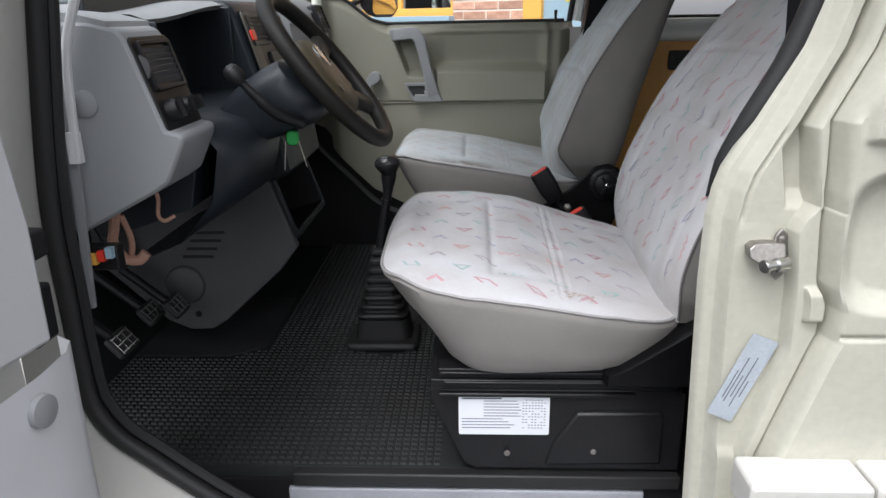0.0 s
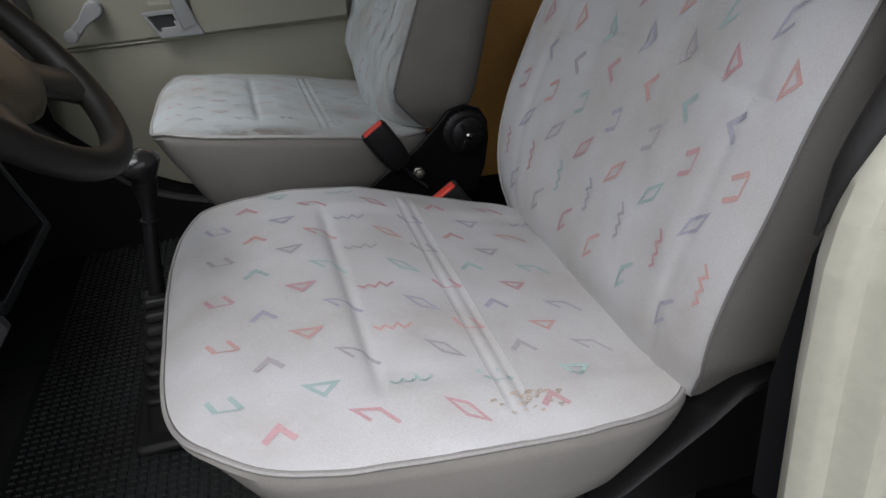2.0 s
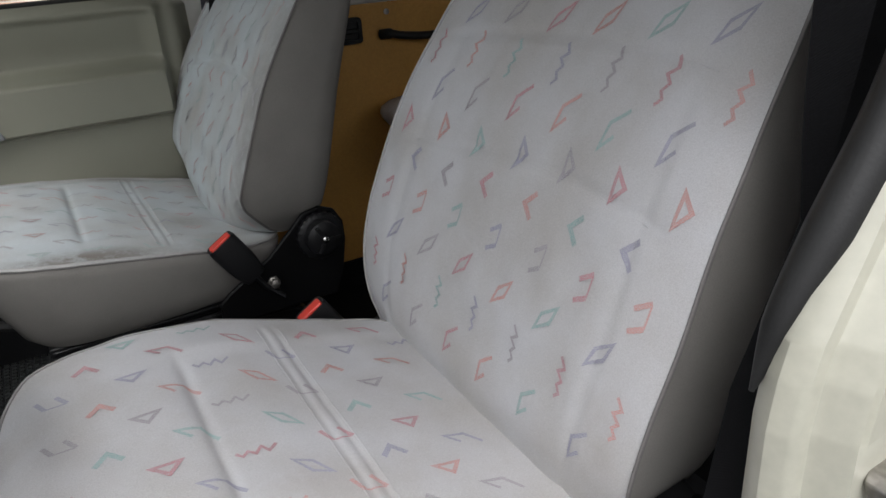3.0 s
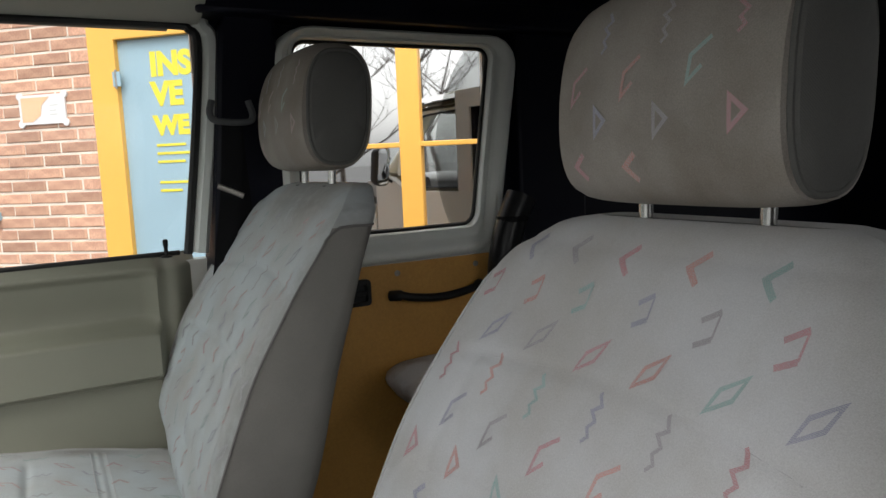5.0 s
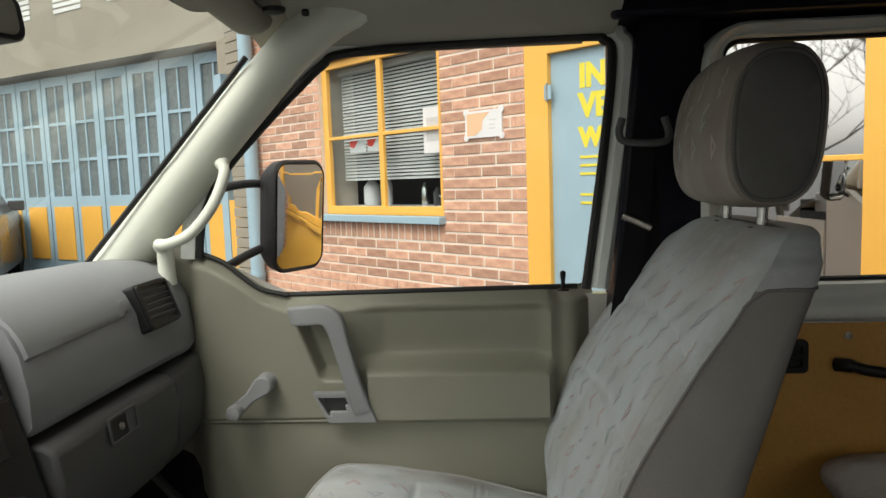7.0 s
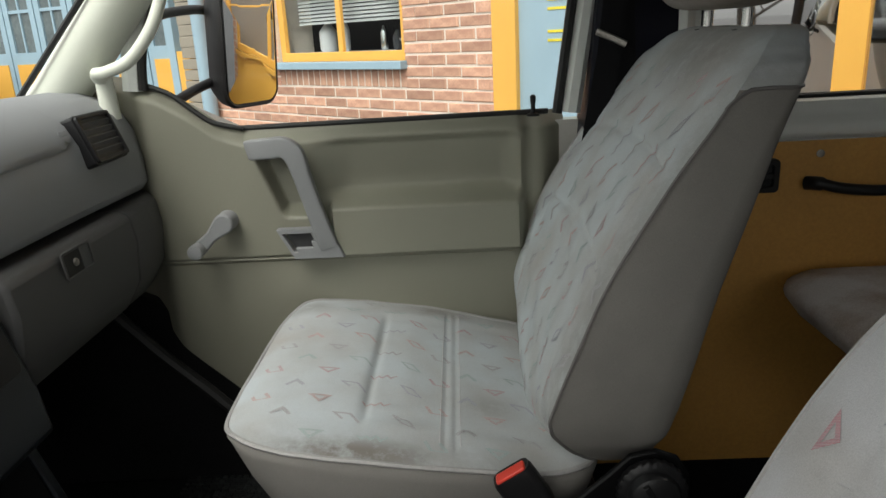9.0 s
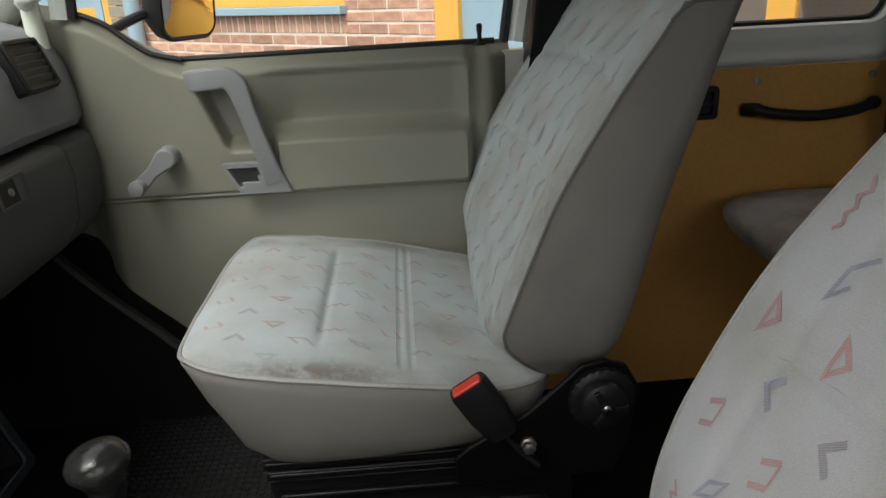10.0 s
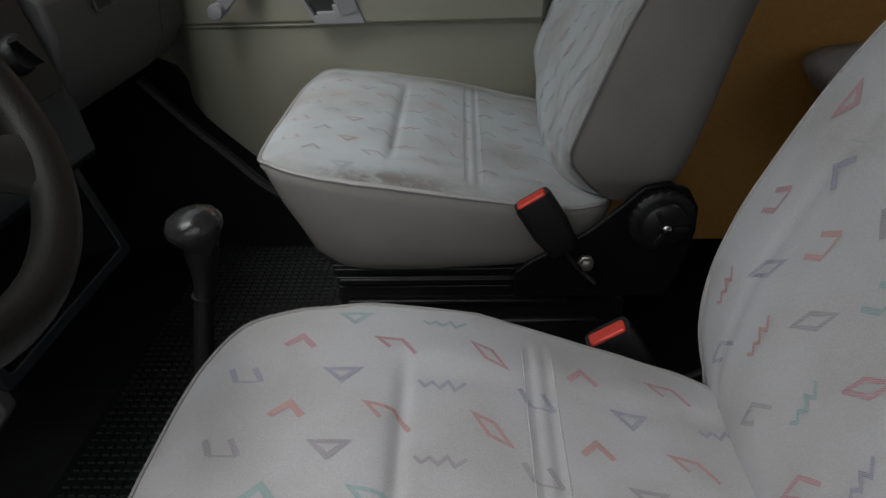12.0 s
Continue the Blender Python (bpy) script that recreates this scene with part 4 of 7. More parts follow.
loft(bm, [[(x, y, 2.04 - 0.10 * abs((y - 1.96) / 0.98) ** 4 + dz) for y in ys] for x, dz in ((-0.135, -0.012), (-0.06, 0.0), (0.2, 0.01), (0.57, 0.01))], False, False)
ceiling = tagged(part("ceiling", bm, LINER), "beige-grey cab headliner", "ceiling", kind="structure")
bm = bmesh.new()
loft(bm, [[(x, y, 2.035 - 0.10 * abs((y - 1.96) / 0.98) ** 4) for y in ys] for x in (0.56, 1.5, 2.4, 3.2)], False, False)
loft(bm, [[(x, y, 2.07 - 0.10 * abs((y - 1.96) / 0.98) ** 4) for y in ys] for x in (0.56, 1.5, 2.4, 3.2)], False, False)
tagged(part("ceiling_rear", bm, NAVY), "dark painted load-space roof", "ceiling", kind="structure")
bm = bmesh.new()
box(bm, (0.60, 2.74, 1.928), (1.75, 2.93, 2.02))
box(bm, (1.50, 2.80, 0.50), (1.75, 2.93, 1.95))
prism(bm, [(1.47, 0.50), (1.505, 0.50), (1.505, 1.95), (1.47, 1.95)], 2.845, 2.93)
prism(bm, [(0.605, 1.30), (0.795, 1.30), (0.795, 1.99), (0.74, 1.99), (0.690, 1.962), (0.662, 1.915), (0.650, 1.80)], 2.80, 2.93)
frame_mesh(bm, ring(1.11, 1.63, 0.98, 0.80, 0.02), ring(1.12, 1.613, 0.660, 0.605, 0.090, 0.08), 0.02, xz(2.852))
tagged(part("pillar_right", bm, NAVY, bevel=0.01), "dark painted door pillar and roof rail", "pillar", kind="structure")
bm = bmesh.new()
box(bm, (1.75, 2.88, 0.5), (3.2, 2.93, 2.0))
for lo, hi in (((3.2, 0.98, 0.5), (3.25, 2.93, 1.30)), ((3.2, 0.98, 1.86), (3.25, 2.93, 2.05)), ((3.2, 0.98, 1.30), (3.25, 1.30, 1.86)), ((3.2, 2.62, 1.30), (3.25, 2.93, 1.86))):
    box(bm, lo, hi)
box(bm, (0.935, 1.06, 0.5), (3.2, 1.10, 1.32))
box(bm, (0.935, 1.06, 1.90), (3.2, 1.10, 2.0))
box(bm, (0.935, 1.06, 1.32), (1.00, 1.10, 1.90))
box(bm, (1.62, 1.06, 1.32), (3.2, 1.10, 1.90))
box(bm, (0.74, 1.05, 1.35), (0.93, 1.2, 2.0))
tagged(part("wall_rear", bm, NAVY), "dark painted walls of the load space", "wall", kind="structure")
for nm, lo, hi in (("window_2", (0.995, 1.075, 1.315), (1.625, 1.080, 1.905)), ("window_3", (3.222, 1.295, 1.295), (3.227, 2.625, 1.865))):
    rear_pane = tagged(part(nm, box(bmesh.new(), lo, hi), PANE, smooth=False), "clear window of the load space", "window", kind="structure")
    rear_pane.visible_shadow = False
# painted outer skin on the passenger's side and over the roof
bm = bmesh.new()
for lo, hi in (((0.62, 2.942, 0.42), (3.24, 2.955, 1.36)), ((0.62, 2.942, 1.905), (3.24, 2.955, 2.02)), ((0.62, 2.942, 1.36), (0.775, 2.955, 1.905)), ((1.47, 2.942, 1.36), (3.24, 2.955, 1.905)), ((-1.25, 2.942, 0.42), (-0.56, 2.955, 1.25))):
    box(bm, lo, hi)
tagged(part("body_side_right", bm, PAINT), "cream white outer side of the van", "car body", kind="structure")
bm = bmesh.new()
loft(bm, [[(x, y, 2.085 - 0.10 * abs((y - 1.96) / 0.98) ** 4) for y in np.linspace(0.96, 2.96, 21)] for x in (-0.12, 0.6, 1.5, 2.4, 3.25)], False, False)
tagged(part("roof_skin", bm, PAINT), "cream white van roof", "roof", kind="structure")
# roof edges over the doors and above the windscreen
bm = bmesh.new()
tube(bm, curve_through([(-0.56, 2.86, 1.385), (-0.47, 2.845, 1.470), (-0.265, 2.80, 1.676), (-0.085, 2.76, 1.850), (0.01, 2.745, 1.930), (0.12, 2.75, 1.985), (0.32, 2.76, 2.005)], 6), [0.060] * 6 + [0.058] * 6 + [0.055] * 6 + [0.052] * 19, 18, flat=0.85)
bms = bmesh.new()
tube(bms, [(-0.579, 2.800, 1.416), (-0.316, 2.755, 1.681), (-0.118, 2.716, 1.880)], 0.006, 6)
tagged(part("windscreen_seal", bms, RUBBER), "black rubber edge of the windscreen", "seal", kind="structure")
tagged(part("a_pillar_right", bm, PILLAR), "pale plastic windscreen pillar trim", "pillar", kind="structure")
bm = bmesh.new()
tube(bm, curve_through([(-0.56, 1.07, 1.40), (-0.48, 1.09, 1.48), (-0.281, 1.14, 1.69), (-0.10, 1.185, 1.85), (0.02, 1.22, 1.935), (0.12, 1.24, 1.975)], 6), 0.05, 14, flat=0.8)
tagged(part("a_pillar_left", bm, PILLAR), "pale plastic windscreen pillar trim", "pillar", kind="structure")
bm = bmesh.new()
tube(bm, [(-0.10, y, 1.975 - 0.03 * abs((y - 1.96) / 0.74) ** 2) for y in np.linspace(1.24, 2.70, 12)], 0.045, 12, flat=0.6)
tagged(part("roof_front_trim", bm, LINER), "pale trim over the windscreen", "trim", kind="structure")
bm = bmesh.new()
loft(bm, [[(x, 2.73 + d, 1.925 + e) for x in np.linspace(-0.03, 0.62, 14)] for d, e in ((-0.10, 0.075), (-0.05, 0.045), (0.0, 0.02), (0.06, -0.005), (0.11, -0.012))], False, False)
tagged(part("roof_side_trim", bm, SHADETRIM), "pale cloth trim over the door", "trim", kind="structure")
bm = bmesh.new()
loft(bm, [[(x, 1.20 + d, 1.925 + e) for x in np.linspace(-0.02, 0.72, 12)] for d, e in ((0.10, 0.075), (0.05, 0.045), (0.0, 0.02), (-0.10, 0.0), (-0.22, -0.03))], False, False)
tagged(part("roof_side_trim_left", bm, LINER), "pale cloth trim over the door", "trim", kind="structure")
# windscreen and the scuttle in front of it
bm = bmesh.new()
loft(bm, [[(-0.92 - 0.10 * (1 - ((y - 1.96) / 0.9) ** 2), y, 1.40) for y in np.linspace(1.08, 2.84, 13)], [(-0.10 - 0.04 * (1 - ((y - 1.96) / 0.75) ** 2), 1.96 + (y - 1.96) * 0.84, 1.965) for y in np.linspace(1.08, 2.84, 13)]], False, False)
wind = tagged(part("window_1", bm, HAZEPANE), "clear windscreen", "window", kind="structure")
wind.visible_shadow = False
bm = bmesh.new()
loft(bm, [[(x, y, z) for y in np.linspace(1.0, 2.92, 9)] for x, z in ((-0.78, 1.38), (-0.95, 1.34), (-1.25, 1.20), (-1.40, 1.0), (-1.45, 0.4))], False, False)
tagged(part("bonnet", bm, PAINT), "cream bonnet below the windscreen", "car body", kind="structure")
bm = bmesh.new()
loft(bm, [[(-1.0, y, z) for y in np.linspace(1.25, 2.9, 5)] for z in (0.5, 1.38)], False, False)
tagged(part("firewall", bm, BLACKMETAL), "dark bulkhead under the dashboard", "wall", kind="structure")
bm = bmesh.new()
tube(bm, [(-0.93, 1.9, 1.40), (-0.83, 2.3, 1.445), (-0.80, 2.72, 1.43)], 0.009, 6)
tube(bm, [(-0.80, 2.35, 1.462), (-0.775, 2.74, 1.452)], 0.006, 6)
tagged(part("wiper", bm, BLACK), "black windscreen wiper at rest", "wiper")
# dark footwell side under the passenger door trim, and the dark inner pillar on the driver's side
bm = bmesh.new()
prism(bm, [(-1.0, 0.45), (0.62, 0.45), (0.62, 0.70), (0.1, 0.70), (-0.05, 0.74), (-0.175, 0.80), (-0.26, 0.89), (-0.36, 1.0), (-0.5, 1.06), (-0.5, 1.3), (-1.0, 1.3)], 2.868, 2.898)
tagged(part("wall_footwell", bm, BLACKMETAL), "dark footwell side wall", "wall", kind="structure")
bm = bmesh.new()
loft(bm, [[(lerp(z, ((0.4, 0.585), (1.02, 0.566), (1.12, 0.567), (1.19, 0.582), (1.26, 0.62), (1.36, 0.665), (1.5, 0.70), (1.98, 0.72))) + d, y, z) for d, y in ((0.004, 1.186), (0.03, 1.194), (0.10, 1.200), (0.30, 1.205))] for z in np.linspace(0.45, 1.98, 40)], False, False)
tagged(part("pillar_lining_left", bm, PILLARGREY), "dark lining of the driver's pillar", "pillar", kind="structure")


# ---- passenger door ----
pdoor = thing("passenger_door", "grey-green trimmed passenger door, closed", "car door")


def trim_top(x):
    return lerp(x, ((-0.50, 1.520), (-0.36, 1.495), (-0.27, 1.475), (-0.21, 1.440), (-0.15, 1.395), (-0.10, 1.378), (0.58, 1.383)))


def trim_bottom(x):
    return lerp(x, ((-0.50, 1.02), (-0.42, 0.98), (-0.36, 0.955), (-0.26, 0.85), (-0.175, 0.765), (-0.05, 0.70), (0.1, 0.65), (0.58, 0.62)))


def trim_y(x, z):
    """Relief of the door trim: bowl above the armrest, pull recess, seam, lower panel."""
    y = 2.825
    top = trim_top(x)
    y += 0.030 * (1 - step(top - z, 0.0, 0.035))                     # rolls back to the window sill
    bowl = step(x, 0.02, 0.12) * (1 - step(x, 0.44, 0.50)) * step(z, 1.212, 1.246) * (1 - step(z, 1.335, 1.362))
    y += 0.042 * bowl * (1 - 0.5 * step(z, 1.25, 1.35))
    hole = step(x, -0.082 + (1.33 - z) * 0.35, -0.066 + (1.33 - z) * 0.35) * (1 - step(x, 0.00 + (1.33 - z) * 0.25, 0.02 + (1.33 - z) * 0.25)) * step(z, 1.185, 1.215) * (1 - step(z, 1.325, 1.345))
    y += 0.045 * hole
    y -= 0.024 * step(x, 0.07, 0.080) * step(z, 1.100, 1.106) * (1 - step(z, 1.205, 1.226)) * (1 - step(x, 0.475, 0.485))
    y += 0.006 * math.exp(-(((z - 1.1015 - 0.005 * x) / 0.0035) ** 2))
    y += 0.010 * (1 - step(z, 1.09, 1.10)) + 0.02 * (1 - step(z, 0.65, 1.05))
    y += 0.03 * step(x, 0.475, 0.50) + 0.05 * step(x, 0.52, 0.58) * step(z, 1.0, 1.2)
    y += 0.055 * (1 - step(x, -0.37, -0.29))
    return y


bm = bmesh.new()
cols = np.unique(np.r_[np.linspace(-0.50, 0.58, 120), np.linspace(-0.10, 0.10, 60)])
loops = []
for x in cols:
    b, t = trim_bottom(x), trim_top(x)
    zr = (np.r_[np.linspace(b, 1.084, 36), 1.1015 + 0.005 * x + np.linspace(-0.014, 0.014, 29), np.linspace(1.122, t, 90)] - b) / (t - b)
    loops.append([(x, trim_y(x, b + (t - b) * k), b + (t - b) * k) for k in zr])
loft(bm, loops, False, False)
part("trim_panel", bm, TRIM, pdoor, "grey-green grained plastic trim", angle=60)
bm = bmesh.new()
prism(bm, [(-0.55, 0.60), (0.62, 0.60), (0.62, 1.36), (-0.10, 1.36), (-0.22, 1.42), (-0.30, 1.46), (-0.55, 1.48)], 2.90, 2.945)
part("door_skin", bm, PAINT, pdoor)
# window frame, its seals and the glass
WIN = [(-0.292, 1.470), (-0.286, 1.525), (-0.272, 1.571), (-0.220, 1.662), (-0.127, 1.758), (-0.045, 1.834), (0.005, 1.876), (0.058, 1.900), (0.312, 1.909), (0.560, 1.911), (0.600, 1.902), (0.617, 1.865), (0.595, 1.66), (0.556, 1.382)]
bm = bmesh.new()
tube(bm, curve_through([(x, 2.838, z) for x, z in WIN], 5), 0.010, 8)
tube(bm, curve_through([(-0.29, 2.845, 1.480), (-0.24, 2.845, 1.458), (-0.20, 2.845, 1.425), (-0.16, 2.845, 1.397), (-0.10, 2.848, 1.381)], 5), 0.0055, 8)
part("window_seal", bm, RUBBER, pdoor, "black rubber window seal")
bm = bmesh.new()
tube(bm, curve_through([(x + 0.03 * step(x, 0.3, 0.6) - 0.026 * (1 - step(x, -0.2, 0.2)), 2.85, z + 0.024 * step(z, 1.5, 1.87) * (1 - step(x, 0.55, 0.62))) for x, z in WIN], 5), 0.022, 8)
part("window_frame", bm, INPAINT, pdoor, "pale painted window frame")
bm = bmesh.new()
bm.faces.new([bm.verts.new((x, 2.855, z)) for x, z in WIN + [(0.2, 1.37), (-0.10, 1.37), (-0.2, 1.42)]])
pane_ob = part("pane", bm, PANE, pdoor, "clear side window", smooth=False)
pane_ob.visible_shadow = False
bm = bmesh.new()
tube(bm, [(-0.11, 2.858, 1.381), (0.54, 2.858, 1.385)], 0.006, 8)
part("sill_seal", bm, RUBBER, pdoor)
# pull handle
bm = bmesh.new()
secs = []
for (x, z), w, y in (((-0.086, 1.340), 0.020, 2.812), ((-0.070, 1.343), 0.0215, 2.797), ((-0.035, 1.346), 0.0215, 2.787), ((-0.004, 1.347), 0.0215, 2.784), ((0.016, 1.330), 0.022, 2.784), ((0.027, 1.290), 0.0185, 2.785), ((0.039, 1.24), 0.018, 2.788), ((0.051, 1.19), 0.0185, 2.792), ((0.060, 1.155), 0.020, 2.796), ((0.067, 1.128), 0.021, 2.802)):
    secs.append((x, z, w, y))
pts = curve_through([(x, y, z) for x, z, w, y in secs], 4)
ws = np.interp(np.linspace(0, len(secs) - 1, len(pts)), range(len(secs)), [w for *_, w, _ in secs])
loops = []
for i, p in enumerate(pts):
    d = (pts[min(i + 1, len(pts) - 1)] - pts[max(i - 1, 0)]).normalized()
    side_v = d.cross(Vector((0, 1, 0))).normalized()
    loops.append([p + side_v * ws[i] * 0.98 * math.copysign(abs(math.cos(k)) ** 0.28, math.cos(k)) + Vector((0, 1, 0)) * 0.013 * math.copysign(abs(math.sin(k)) ** 0.35, math.sin(k)) for k in (2 * math.pi * q / 28 for q in range(28))])
loft(bm, loops)
part("pull_handle", bm, GREYTRIM, pdoor, "grey plastic pull handle", angle=35)
# inner latch: plate, recess and lever
bm = bmesh.new()
S = lambda a, b: (a + (b - 1.14) * -0.28, b)
ol = [S(-0.034, 1.172), S(0.080, 1.172), S(0.090, 1.105), S(-0.018, 1.105)]
il = [S(-0.024, 1.162), S(0.036, 1.162), S(0.040, 1.122), S(-0.014, 1.122)]
frame_mesh(bm, ol, il, -0.020, xz(2.812))
part("latch_plate", bm, GREYTRIM, pdoor, "grey plastic latch surround", bevel=0.003)
bm = bmesh.new()
plate(bm, il, 0.004, xz(2.815))
part("latch_recess", bm, CONSOLE, pdoor)
bm = bmesh.new()
plate(bm, [S(-0.008, 1.131), S(0.030, 1.131), S(0.030, 1.145), S(0.075, 1.145), S(0.080, 1.113), S(-0.006, 1.113)], -0.012, xz(2.804))
part("latch_lever", bm, GREYTRIM, pdoor, bevel=0.003)
# window crank
cdir = math.atan2(1.140 - 1.192, -0.208 + 0.150)
cr_ol = [(-0.150 + 0.0215 * math.cos(cdir + k), 1.192 + 0.0215 * math.sin(cdir + k)) for k in np.linspace(1.45, 2 * math.pi - 1.45, 15)]
cr_ol += [(-0.179 + 0.0125 * math.sin(cdir), 1.166 - 0.0125 * math.cos(cdir))]
cr_ol += [(-0.208 + 0.0155 * math.cos(cdir + k), 1.140 + 0.0155 * math.sin(cdir + k)) for k in np.linspace(-1.5, 1.5, 13)]
cr_ol += [(-0.179 - 0.0125 * math.sin(cdir), 1.166 + 0.0125 * math.cos(cdir))]
crank = part("window_crank", plate(bmesh.new(), cr_ol, 0.012, xz(2.782)), GREYTRIM, pdoor, "grey plastic window crank", bevel=0.004)
bm = bmesh.new()
lathe(bm, [(0.012, 0), (0.016, 0.004), (0.017, 0.022), (0.015, 0.030), (0.008, 0.032)], Matrix.Translation((-0.208, 2.784, 1.140)) @ Matrix.Rotation(radians(90), 4, "X"), 18)
part("knob", bm, GREYTRIM, crank)
bm = bmesh.new()
lathe(bm, [(0.022, 0), (0.021, 0.010), (0.019, 0.030), (0.0185, 0.040)], Matrix.Translation((-0.150, 2.825, 1.192)) @ Matrix.Rotation(radians(90), 4, "X"), 20)
part("hub", bm, GREYTRIM, crank)
bm = bmesh.new()
lathe(bm, [(0.014, 0), (0.012, 0.004), (0.005, 0.006), (0.0045, 0.022), (0.006, 0.030), (0.0062, 0.040), (0.003, 0.043)], Matrix.Translation((0.508, 2.845, 1.378)), 14)
part("lock_knob", bm, BLACK, pdoor, "black lock button")
# lower rubber lip of the door frame
bm = bmesh.new()
tube(bm, curve_through([(-0.42, 2.80, 0.99), (-0.34, 2.80, 0.90), (-0.25, 2.80, 0.81), (-0.15, 2.80, 0.715), (0.0, 2.80, 0.655), (0.2, 2.80, 0.61), (0.5, 2.80, 0.59)], 5), 0.014, 8)
tagged(part("door_seal_right", bm, RUBBER), "black rubber seal under the passenger door trim", "seal", kind="structure")

# ---- sliding door behind it ----
sdoor = thing("sliding_door", "pale painted sliding door with a brown board lining", "car door")




def wedge(cx, cz, w, h, r, dx):
    """Rounded outline with an upright front edge and a rear edge that leans by dx."""
    return [(cx + a + dx * (a / w + 0.5) * b / h, cz + b) for a, b in rounded(w, h, r, 6)]


glass_o = wedge(1.1095, 1.639, 0.550, 0.500, 0.035, 0.072)
frame_o = wedge(1.1225, 1.613, 0.676, 0.616, 0.095, 0.10)
lp = lambda o, y: [(a, y, b) for a, b in o]
blend = lambda k: [(a + (c - a) * k, b + (d - b) * k) for (a, b), (c, d) in zip(frame_o, glass_o)]
bm = bmesh.new()
loft(bm, [lp(blend(k), y) for k, y in ((-0.02, 2.85), (0.0, 2.812), (0.06, 2.796), (0.16, 2.788), (0.30, 2.785), (0.46, 2.790), (0.58, 2.800), (0.72, 2.806), (0.84, 2.804), (0.94, 2.806), (0.985, 2.814), (1.0, 2.838))], True, False)
part("window_surround", bm, INPAINT, sdoor, "pale painted pressed window frame")
bm = bmesh.new()
tube(bm, lp(wedge(1.1095, 1.639, 0.543, 0.493, 0.034, 0.072), 2.830), 0.006, 6, True)
part("window_seal", bm, RUBBER, sdoor)
bm = bmesh.new()
bm.faces.new([bm.verts.new(p) for p in lp(glass_o, 2.842)])
sp = part("pane", bm, PANE, sdoor, "clear side window", smooth=False)
sp.visible_shadow = False
bm = bmesh.new()
prism(bm, [(0.62, 0.585), (1.47, 0.585), (1.47, 1.33), (0.62, 1.33)], 2.80, 2.84)
part("door_shell", bm, INPAINT, sdoor, "pale painted sheet metal")
bm = bmesh.new()
prism(bm, [(0.62, 0.45), (1.47, 0.45), (1.47, 0.584), (0.62, 0.584)], 2.775, 2.84)
part("step_well_cover", bm, BLACKMETAL, sdoor, "black lower edge of the door")
bm = bmesh.new()
plate(bm, [(1.02 + a, 0.95 + b) for a, b in rounded(0.86, 0.72, 0.02)], 0.006, xz(2.772))
part("board_lining", bm, WOODP, sdoor, "brown hardboard lining panel")
bm = bmesh.new()
tube(bm, curve_through([(1.045, 2.768, 1.226), (1.065, 2.745, 1.228), (1.10, 2.735, 1.220), (1.18, 2.732, 1.212), (1.26, 2.735, 1.218), (1.305, 2.745, 1.228), (1.325, 2.768, 1.226)], 5), [0.014] * 6 + [0.011] * 19 + [0.014] * 6, 10)
part("grab_handle", bm, BLACK, sdoor, "black plastic grab handle")
bm = bmesh.new()
frame_mesh(bm, [(0.945 + a, 1.245 + b) for a, b in rounded(0.085, 0.068, 0.01)], [(0.945 + a, 1.245 + b) for a, b in rounded(0.062, 0.045, 0.006)], -0.014, xz(2.772))
plate(bm, [(0.945 + a, 1.245 + b) for a, b in rounded(0.062, 0.045, 0.006)], 0.002, xz(2.766))
part("latch_recess", bm, BLACK, sdoor, "black latch recess", bevel=0.002)
bm = bmesh.new()
box(bm, (0.925, 2.755, 1.238), (0.975, 2.763, 1.252))
part("latch_lever", bm, BLACK, sdoor, bevel=0.003)
for x in (1.07, 1.315):
    bm = bmesh.new()
    lathe(bm, [(0.008, 0), (0.008, 0.003), (0.003, 0.004)], Matrix.Translation((x, 2.772, 1.284)) @ Matrix.Rotation(radians(90), 4, "X"), 12)
    part("screw", bm, DULLSTEEL, sdoor)


# ---- dashboard, steering and controls ----
dash = thing("dashboard", "grey plastic dashboard with open instrument hollow", "dashboard")
bm = bmesh.new()
prism(bm, [(-0.80, 1.42), (-0.47, 1.405), (-0.40, 1.403), (-0.352, 1.392), (-0.340, 1.375), (-0.294, 1.232), (-0.268, 1.226), (-0.266, 1.214), (-0.300, 1.145), (-0.325, 1.128), (-0.46, 1.058), (-0.80, 1.05)], 1.268, 1.425)
part("end_block", bm, DASH, dash, bevel=0.012)
bm = bmesh.new()
lathe(bm, [(0.022, 0), (0.0215, 0.004), (0.015, 0.0075), (0.004, 0.0085)], Matrix.Translation((-0.420, 1.268, 1.277)) @ Matrix.Rotation(radians(90), 4, "X"), 24)
part("blank_cap", bm, DASH, dash, "round blanking cap")
# side vent and headlamp switch, on the face turned to the driver
FM = Matrix.Translation((-0.3165, 1.347, 1.303)) @ Matrix.Rotation(radians(90), 4, "Z") @ Matrix.Rotation(radians(90 - 18), 4, "X")


